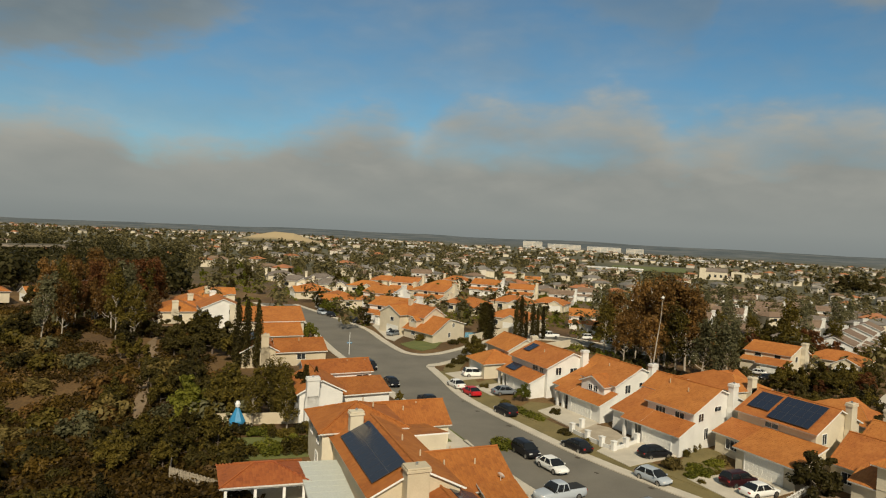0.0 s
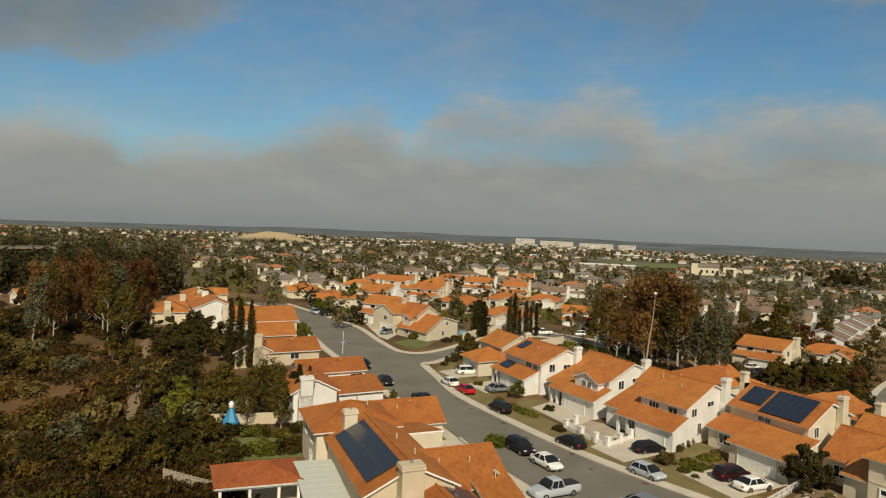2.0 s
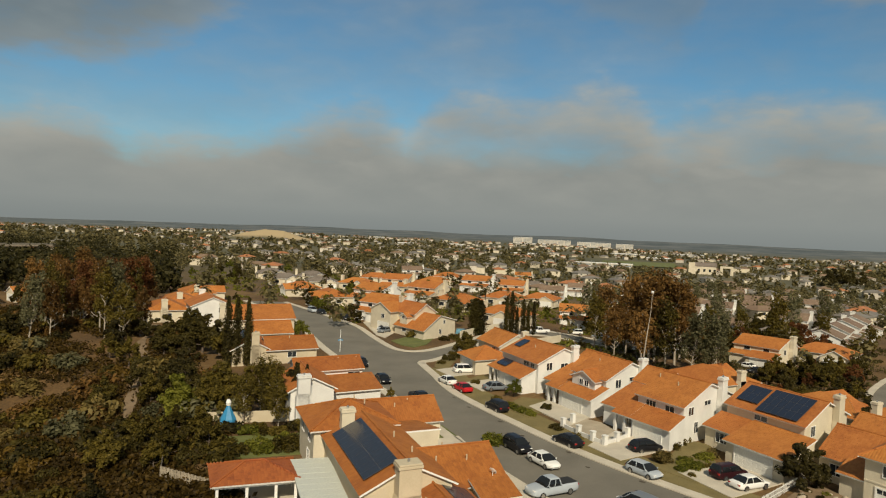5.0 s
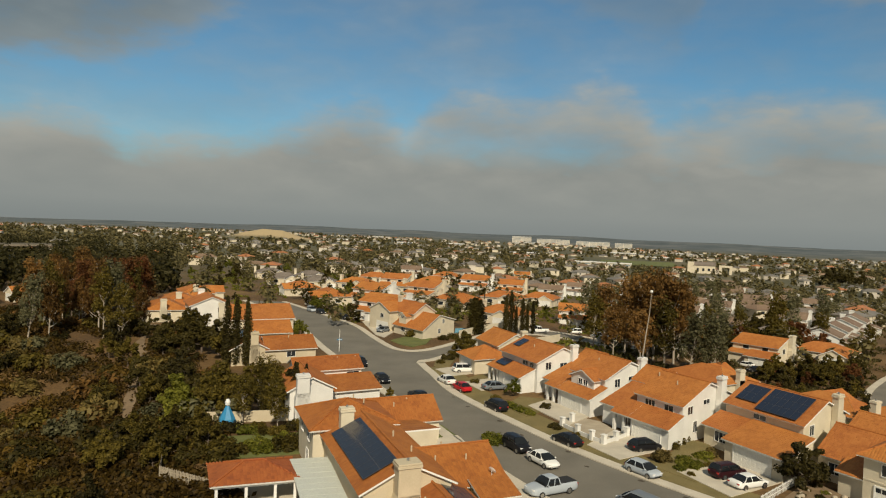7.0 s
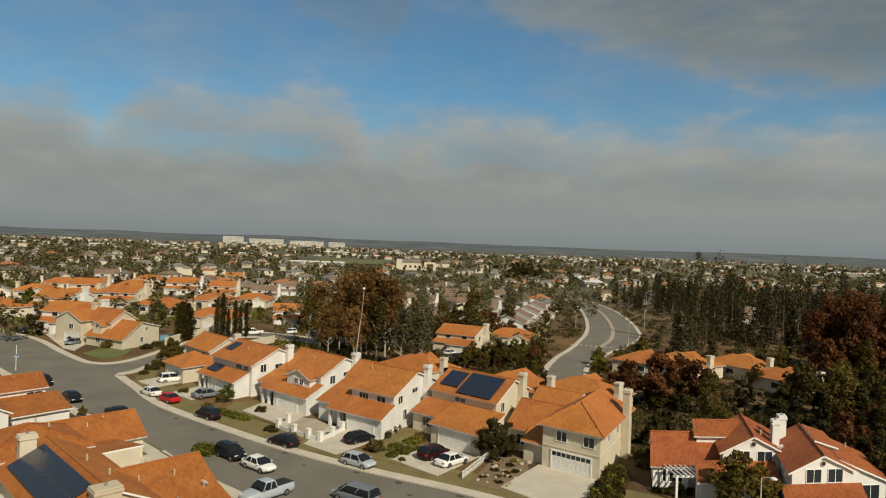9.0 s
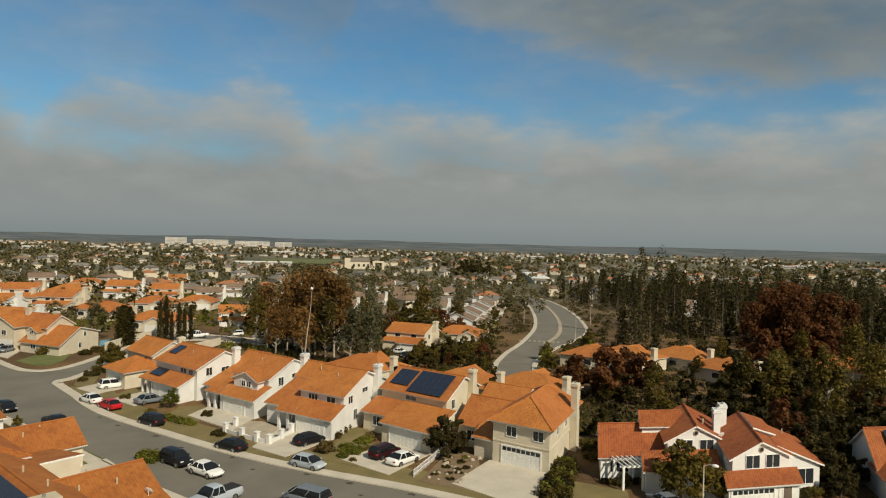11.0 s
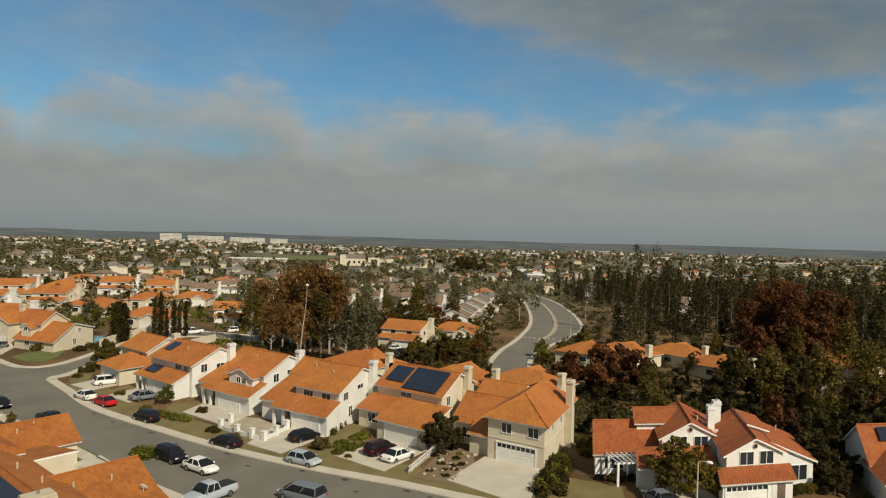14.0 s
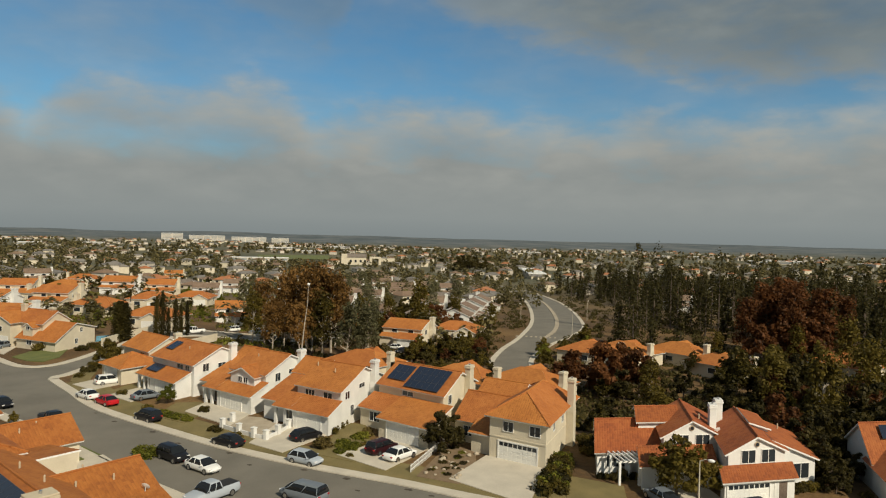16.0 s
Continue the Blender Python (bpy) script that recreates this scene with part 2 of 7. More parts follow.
LEAF_RUST = leaf_mat("rusty_leaves", (0.085, 0.046, 0.012), (0.30, 0.160, 0.044), 0.5)
LEAF_RED = leaf_mat("reddish_leaves", (0.058, 0.024, 0.008), (0.215, 0.086, 0.027), 0.4)
LEAF_GREY = leaf_mat("grey_leaves", (0.0744, 0.0713, 0.0310), (0.2232, 0.2077, 0.1054))
LEAF_DARK = leaf_mat("dark_leaves", (0.024, 0.020, 0.005), (0.090, 0.071, 0.016))
LEAF_SCRUB = leaf_mat("scrub_leaves", (0.038, 0.023, 0.004), (0.175, 0.105, 0.018), 0.8)
LEAF_UNDER = leaf_mat("undergrowth_leaves", (0.0335, 0.0298, 0.0087), (0.1339, 0.1079, 0.0341))
LEAF_OLIVE = leaf_mat("olive_leaves", (0.0900, 0.0660, 0.0195), (0.2700, 0.1988, 0.0600))
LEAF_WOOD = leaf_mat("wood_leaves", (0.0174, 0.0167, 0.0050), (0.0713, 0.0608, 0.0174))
# paler leaves for distant trees: the lift of haze is mixed into their colour
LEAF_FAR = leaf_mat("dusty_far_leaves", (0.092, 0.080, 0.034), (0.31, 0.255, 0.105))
RACK = plain("dark_panel_rack", (0.06, 0.06, 0.065), 0.4)
PANEL = plain("solar_cell", (0.018, 0.024, 0.042), 0.22)
ALU = plain("aluminium", (0.6, 0.6, 0.6), 0.35, 1.0)
TYRE = plain("tyre_rubber", (0.02, 0.02, 0.02), 0.8)
CAR_GLASS = plain("car_glass", (0.012, 0.014, 0.016), 0.05)
LAMP_RED = plain("tail_lamp", (0.35, 0.02, 0.02), 0.25)
LAMP_CLEAR = plain("head_lamp", (0.7, 0.7, 0.68), 0.15)
WATER_BLUE = plain("blue_tarp", (0.03, 0.22, 0.42), 0.45)
WOOD_GREY = surface("grey_wood", (0.20, 0.16, 0.12), (0.36, 0.30, 0.23), 6, 0.9, 0.9, 0.02)
PATIO_WHITE = plain("white_patio_sheet", (0.56, 0.58, 0.52), 0.5)

# ---- helpers for building ----
def mesh_from(name, bm):
    me = bpy.data.meshes.new(name)
    bm.to_mesh(me)
    bm.free()
    return me


def part(name, bm, material, parent, label=""):
    me = bm if isinstance(bm, bpy.types.Mesh) else mesh_from(name, bm)
    if not me.materials:
        me.materials.append(material)
    ob = new(name, me)
    ob.parent = parent
    if label:
        ob["label"] = label
    return ob


def thing(name, m, label, category, group="", kind=""):
    ob = new(name)
    ob.matrix_basis = m
    ob.empty_display_size = 0.5
    return tagged(ob, label, category, group, kind)


def box(bm, x0, x1, y0, y1, z0, z1):
    v = [bm.verts.new((x, y, z)) for z in (z0, z1) for y in (y0, y1) for x in (x0, x1)]
    for f in ((0, 2, 3, 1), (4, 5, 7, 6), (0, 1, 5, 4), (2, 6, 7, 3), (0, 4, 6, 2), (1, 3, 7, 5)):
        bm.faces.new([v[i] for i in f])
    return v


def boxes(*dims):
    bm = bmesh.new()
    for d in dims:
        box(bm, *d)
    return bm


def bevelled(bm, width, segments=2):
    bmesh.ops.bevel(bm, geom=bm.edges[:], offset=width, segments=segments, affect="EDGES", profile=0.6)
    return bm


def prism(bm, loop, dz):
    """Solid from a loop of points and a vector of thickness."""
    a = [bm.verts.new(p) for p in loop]
    b = [bm.verts.new(Vector(p) + Vector(dz)) for p in loop]
    n = len(loop)
    bm.faces.new(a[::-1])
    bm.faces.new(b)
    for i in range(n):
        j = (i + 1) % n
        bm.faces.new((a[i], a[j], b[j], b[i]))
    bmesh.ops.recalc_face_normals(bm, faces=bm.faces[:])


def tube(bm, points, radii, sides=7):
    rings = []
    for i, p in enumerate(points):
        p = Vector(p)
        d = Vector(points[min(i + 1, len(points) - 1)]) - Vector(points[max(i - 1, 0)])
        d.normalize()
        a = d.orthogonal().normalized()
        b = d.cross(a)
        rings.append([bm.verts.new(p + (a * math.cos(k * math.tau / sides) + b * math.sin(k * math.tau / sides)) * radii[i]) for k in range(sides)])
    for r, s in zip(rings, rings[1:]):
        for k in range(sides):
            bm.faces.new((r[k], r[(k + 1) % sides], s[(k + 1) % sides], s[k]))
    bm.faces.new(rings[0][::-1])
    bm.faces.new(rings[-1])


def disc_cyl(bm, c, axis, r, h, sides=16):
    c, axis = Vector(c), Vector(axis).normalized()
    tube(bm, [c - axis * h / 2, c + axis * h / 2], [r, r], sides)


def smooth(me):
    for p in me.polygons:
        p.use_smooth = True
    return me


def ground_z(x, y):
    """Height of the land: level lots along the street, a canyon beside them, a valley behind, hills at the skyline."""
    step = lambda a, b, v: max(0.0, min(1.0, (v - a) / (b - a))) ** 2 * (3 - 2 * max(0.0, min(1.0, (v - a) / (b - a))))
    r = math.hypot(x, y)
    side = 0.846 * (x - 17) + 0.533 * (y - 85)  # metres away from the street on its right
    left = -0.93 * (x + 24) - 0.36 * (y - 94)  # metres into the canyon on its left
    z = -5.0 * step(26, 75, side) * step(20, 60, x) - 10.0 * step(2, 40, left) * (1 - step(84, 176, y))
    z -= 5.0 * step(230, 600, r)
    if left > 6 and r < 400:
        z += 2.2 * noise.noise((x * 0.03, y * 0.03, 1.0)) * step(6, 30, left)
    if r > 700:
        z += 9 * noise.noise((x * 0.0016, y * 0.0016, 4.0)) * step(700, 1500, r)
    hill = step(2300, 4300, r) * (31 - 26 * step(0.12, 0.5, -math.atan2(x, y)) + 9 * noise.noise((x * 0.0007, y * 0.0007, 9.0)) + 3 * noise.noise((x * 0.004, y * 0.004, 2.0)))
    mound = 22 * math.exp(-(((x + 330) / 62) ** 2 + ((y - 1420) / 90) ** 2) ** 1.5)
    return z + hill + mound


def drape(bm, pts_left, pts_right, lift, thick=0.0):
    """A ribbon over the land between two edges."""
    rows = [[bm.verts.new((x, y, ground_z(x, y) + lift)) for x, y in side] for side in (pts_left, pts_right)]
    for i in range(len(pts_left) - 1):
        bm.faces.new((rows[0][i], rows[1][i], rows[1][i + 1], rows[0][i + 1]))
    bmesh.ops.recalc_face_normals(bm, faces=bm.faces[:])
    if bm.faces and bm.faces[0].normal.z < 0:
        bmesh.ops.reverse_faces(bm, faces=bm.faces[:])
    if thick:
        g = bmesh.ops.extrude_face_region(bm, geom=bm.faces[:])
        bmesh.ops.translate(bm, verts=[v for v in g["geom"] if isinstance(v, bmesh.types.BMVert)], vec=(0, 0, thick))
        bmesh.ops.recalc_face_normals(bm, faces=bm.faces[:])


def curve_points(pts, n=10):
    """Smooth line through a few points."""
    p = [Vector((*q, 0)) for q in pts]
    p = [p[0] * 2 - p[1]] + p + [p[-1] * 2 - p[-2]]
    out = []
    for i in range(1, len(p) - 2):
        for k in range(n):
            t = k / n
            a, b, c, d = p[i - 1:i + 3]
            out.append(((2 * b) + (c - a) * t + (2 * a - 5 * b + 4 * c - d) * t * t + (3 * b - a - 3 * c + d) * t ** 3) * 0.5)
    out.append(p[-2])
    return [(v.x, v.y) for v in out]


def offset_line(pts, d):
    """The line moved d metres to its right."""
    out = []
    for i, (x, y) in enumerate(pts):
        a, b = pts[max(0, i - 1)], pts[min(len(pts) - 1, i + 1)]
        tx, ty = b[0] - a[0], b[1] - a[1]
        n = math.hypot(tx, ty) or 1
        out.append((x + ty / n * d, y - tx / n * d))
    return out


def stretch(pts, step=4.0):
    """The same line cut into short pieces."""
    out = [pts[0]]
    for a, b in zip(pts, pts[1:]):
        n = max(1, int(math.hypot(b[0] - a[0], b[1] - a[1]) / step))
        out += [(a[0] + (b[0] - a[0]) * k / n, a[1] + (b[1] - a[1]) * k / n) for k in range(1, n + 1)]
    return out


# ---- land ----
def make_ground():
    radii = [0.0] + [6 * 1.0 * i for i in range(1, 52)]
    while radii[-1] < 4850:
        radii.append(radii[-1] * 1.045)
    n = 240
    verts = [(0, 0, ground_z(0, 0))]
    faces = []
    for i, r in enumerate(radii[1:]):
        for k in range(n):
            a = math.tau * k / n
            x, y = r * math.sin(a), r * math.cos(a)
            verts.append((x, y, ground_z(x, y)))
    for k in range(n):
        faces.append((0, 1 + (k + 1) % n, 1 + k))
    for i in range(len(radii) - 2):
        for k in range(n):
            a, b = 1 + i * n + k, 1 + i * n + (k + 1) % n
            faces.append((a, b, b + n, a + n))
    me = bpy.data.meshes.new("ground")
    me.from_pydata(verts, [], faces)
    m, t, p = base_mat("land", 0.95)
    pos = t.nodes.new("ShaderNodeNewGeometry").outputs["Position"]
    a = noise_node(t, pos, 0.05, 5, 0.6)
    b = noise_node(t, pos, 1.6, 6, 0.65)
    f = math_node(t, "ADD", math_node(t, "MULTIPLY", a, 0.6), math_node(t, "MULTIPLY", b, 0.4))
    near = ramp(t, f, [(0.36, (0.058, 0.031, 0.009)), (0.5, (0.115, 0.062, 0.018)), (0.64, (0.20, 0.115, 0.036))])
    # woods and fields far off; distance haze is painted grey-blue onto the last hills
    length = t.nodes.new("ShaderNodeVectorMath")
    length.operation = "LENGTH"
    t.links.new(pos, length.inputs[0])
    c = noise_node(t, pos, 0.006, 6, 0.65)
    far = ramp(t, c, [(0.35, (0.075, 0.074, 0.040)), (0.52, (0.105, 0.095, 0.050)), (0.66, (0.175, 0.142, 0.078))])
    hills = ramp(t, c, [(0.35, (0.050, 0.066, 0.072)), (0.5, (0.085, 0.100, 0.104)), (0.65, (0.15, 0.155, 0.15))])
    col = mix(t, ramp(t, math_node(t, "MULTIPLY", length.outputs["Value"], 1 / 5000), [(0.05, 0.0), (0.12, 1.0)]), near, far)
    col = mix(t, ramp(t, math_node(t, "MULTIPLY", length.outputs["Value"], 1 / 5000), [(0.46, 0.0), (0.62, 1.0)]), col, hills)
    # the bare mound of sand
    mv = t.nodes.new("ShaderNodeVectorMath")
    mv.operation = "DISTANCE"
    t.links.new(pos, mv.inputs[0])
    mv.inputs[1].default_value = (-330, 1420, 0)
    col = mix(t, ramp(t, math_node(t, "ADD", math_node(t, "MULTIPLY", mv.outputs["Value"], 1 / 200), math_node(t, "MULTIPLY", math_node(t, "SUBTRACT", b, 0.5), 0.3)), [(0.38, 1.0), (0.5, 0.0)]), col, (0.42, 0.32, 0.18))
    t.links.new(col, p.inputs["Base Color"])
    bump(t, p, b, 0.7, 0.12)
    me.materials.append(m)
    tagged(new("ground", me), "dry earth and scrub land rolling out to hills tinted with haze", "ground", kind="structure")


make_ground()

RIGHT_KERB = curve_points([(-2.2, 137.5), (-0.9, 132.0), (0.6, 126.0), (2.6, 117.0), (5.2, 109.5), (11.0, 97.4), (17.2, 85.6), (24.1, 75.2), (30.8, 66.6), (36.5, 58.5), (44.0, 49.5), (54.0, 42.5), (66.0, 38.5), (90.0, 35.0)])
LEFT_KERB = curve_points([(-62.0, 238.0), (-44.0, 207.0), (-35.9, 191.9), (-27.2, 166.3), (-21.5, 150.2), (-15.7, 135.8), (-11.2, 125.0), (-7.4, 115.5), (-0.8, 100.5), (8.4, 77.6), (17.0, 61.0), (26.5, 47.0), (38.0, 36.0), (52.0, 28.5), (68.0, 25.5), (90.0, 23.0)])
FAR_KERB = curve_points([(-50.0, 238.0), (-31.0, 206.0), (-20.5, 187.0), (-14.0, 168.0), (-9.2, 155.0), (-6.5, 151.2), (-3.4, 150.2), (0.2, 152.4), (4.5, 159.0), (11.0, 171.5), (22.0, 190.0), (44.0, 207.0), (82.0, 214.0)])
CORNER_KERB = curve_points([(-2.2, 137.5), (-1.6, 140.0), (0.8, 142.6), (5.6, 152.0), (14.0, 170.0), (26.0, 186.0), (48.0, 197.0), (82.0, 203.0)])


def road_sheet(name, left, right, label):
    n = 60

    def even(p):
        d = [0.0]
        for a, b in zip(p, p[1:]):
            d.append(d[-1] + math.hypot(b[0] - a[0], b[1] - a[1]))
        return [(float(np.interp(d[-1] * k / n, d, [q[0] for q in p])), float(np.interp(d[-1] * k / n, d, [q[1] for q in p]))) for k in range(n + 1)]
    bm = bmesh.new()
    drape(bm, even(left), even(right), 0.03)
    ob = new(name, mesh_from(name, bm))
    ob.data.materials.append(ASPHALT)
    return tagged(ob, label, "road", kind="structure")


def kerb_and_pavement(line, sign, width=1.6):
    """Kerb stone as a real step with the pavement behind it."""
    for name, d0, d1, h, m, label in (("kerb", 0.0, 0.16, 0.15, CONCRETE, "pale concrete kerb along the street"), ("pavement", 0.165, width, 0.14, CONCRETE, "pale concrete pavement beside the street")):
        bm = bmesh.new()
        drape(bm, offset_line(line, sign * d0), offset_line(line, sign * d1), 0.0, h)
        ob = new(name, mesh_from(name, bm))
        ob.data.materials.append(m)
        tagged(ob, label, name, kind="structure")


# main street: the part before the side street, and the part beyond it
i0 = min(range(len(LEFT_KERB)), key=lambda i: abs(LEFT_KERB[i][1] - 140))
road_sheet("road", LEFT_KERB[i0:], RIGHT_KERB, "grey asphalt street with parked cars and oil stains")
j0 = min(range(len(FAR_KERB)), key=lambda i: math.hypot(FAR_KERB[i][0] + 4.5, FAR_KERB[i][1] - 150.4))
road_sheet("road", LEFT_KERB[:i0 + 1], FAR_KERB[:j0 + 1], "grey asphalt street between parked cars")
road_sheet("road", FAR_KERB[j0:], CORNER_KERB, "grey asphalt side street behind a corner house")
bm = bmesh.new()
drape(bm, [LEFT_KERB[i0], LEFT_KERB[i0]], [FAR_KERB[j0], RIGHT_KERB[0]], 0.025)
ob = new("road", mesh_from("road", bm))
ob.data.materials.append(ASPHALT)
tagged(ob, "grey asphalt street junction", "road", kind="structure")
kerb_and_pavement(RIGHT_KERB, -1)
bm = bmesh.new()
drape(bm, offset_line(RIGHT_KERB, -1.62)[8:120], offset_line(RIGHT_KERB, -6.5)[8:120], 0.07)
ob = new("lawn", mesh_from("lawn", bm))
ob.data.materials.append(DRY_LAWN)
tagged(ob, "dry brown strip of lawn behind the pavement", "lawn", kind="structure")
kerb_and_pavement(LEFT_KERB, 1)
kerb_and_pavement(FAR_KERB, -1)
kerb_and_pavement(CORNER_KERB, 1)


def slab_patch(name, corners, material, label, lift=0.15, kind="structure", category=""):
    """A flat piece of ground cover: driveway, lawn, bed."""
    bm = bmesh.new()
    prism(bm, [(x, y, 0.0) for x, y in corners], (0, 0, lift))
    ob = new(name, mesh_from(name, bm))
    ob.data.materials.append(material)
    return tagged(ob, label, category or name, kind=kind)


# ---- houses ----
def roof_slab(P0, U, V, poly, fine):
    """Tiled sheet in the plane through P0 along U (eave) and V (up the slope); poly in metres of that plane."""
    P0, U, V = Vector(P0), Vector(U), Vector(V)
    N = U.cross(V).normalized()
    u0, u1 = min(p[0] for p in poly), max(p[0] for p in poly)
    v0, v1 = min(p[1] for p in poly), max(p[1] for p in poly)
    if fine:
        du, dv, prof = 0.30, 0.42, (0.0, 0.016, 0.024, 0.016)
        cols = max(2, int((u1 - u0) / du * 4))
        us = [u0 + (u1 - u0) * i / cols for i in range(cols + 1)]
        hs = [prof[i % 4] for i in range(cols + 1)]
        rows = max(1, int((v1 - v0) / dv))
        verts, faces, uvs = [], [], []
        for j in range(rows):
            a, b = v0 + (v1 - v0) * j / rows, v0 + (v1 - v0) * (j + 1) / rows
            o = len(verts)
            for v, lift in ((a, 0.016), (b, 0.006)):
                for u, h in zip(us, hs):
                    verts.append(P0 + U * u + V * v + N * (h + lift))
                    uvs.append((u, v))
            for i in range(cols):
                faces.append((o + i, o + i + 1, o + cols + 2 + i, o + cols + 1 + i))
                if j:  # the butt of the course above
                    faces.append((o - cols - 1 + i, o - cols + i, o + i + 1, o + i))
    else:
        verts = [P0 + U * p[0] + V * p[1] + N * 0.05 for p in poly]
        uvs = list(poly)
        faces = [tuple(range(len(poly)))]
    me = bpy.data.meshes.new("roof")
    me.from_pydata(verts, [], faces)
    lay = me.uv_layers.new(name="UVMap")
    for lp in me.loops:
        lay.data[lp.index].uv = uvs[lp.vertex_index]
    full = abs((u1 - u0) * (v1 - v0) - abs(sum(a[0] * b[1] - b[0] * a[1] for a, b in zip(poly, poly[1:] + poly[:1]))) / 2) < 0.01
    if fine and not full:
        bm = bmesh.new()
        bm.from_mesh(me)
        for a, b in zip(poly, poly[1:] + poly[:1]):
            e = U * (b[0] - a[0]) + V * (b[1] - a[1])
            bmesh.ops.bisect_plane(bm, geom=bm.verts[:] + bm.edges[:] + bm.faces[:], plane_co=P0 + U * a[0] + V * a[1], plane_no=e.cross(N), clear_outer=True)
        bm.to_mesh(me)
        bm.free()
    under = bmesh.new()
    prism(under, [P0 + U * p[0] + V * p[1] + N * 0.0 for p in poly], N * -0.16)
    return me, under


def shear(me, k):
    if k:
        co = np.empty(len(me.vertices) * 3)
        me.vertices.foreach_get("co", co)
        co = co.reshape(-1, 3)
        co[:, 0] += k * co[:, 1]
        me.vertices.foreach_set("co", co.ravel())
    return me


def cap_line(a, b, r=0.13):
    bm = bmesh.new()
    a, b = Vector(a), Vector(b)
    n = max(1, int((b - a).length / 0.4))
    pts, rad = [], []
    for i in range(n):
        pts += [a.lerp(b, i / n), a.lerp(b, (i + 0.96) / n)]
        rad += [r, r * 0.84]
    tube(bm, pts, rad, 6)
    return bm


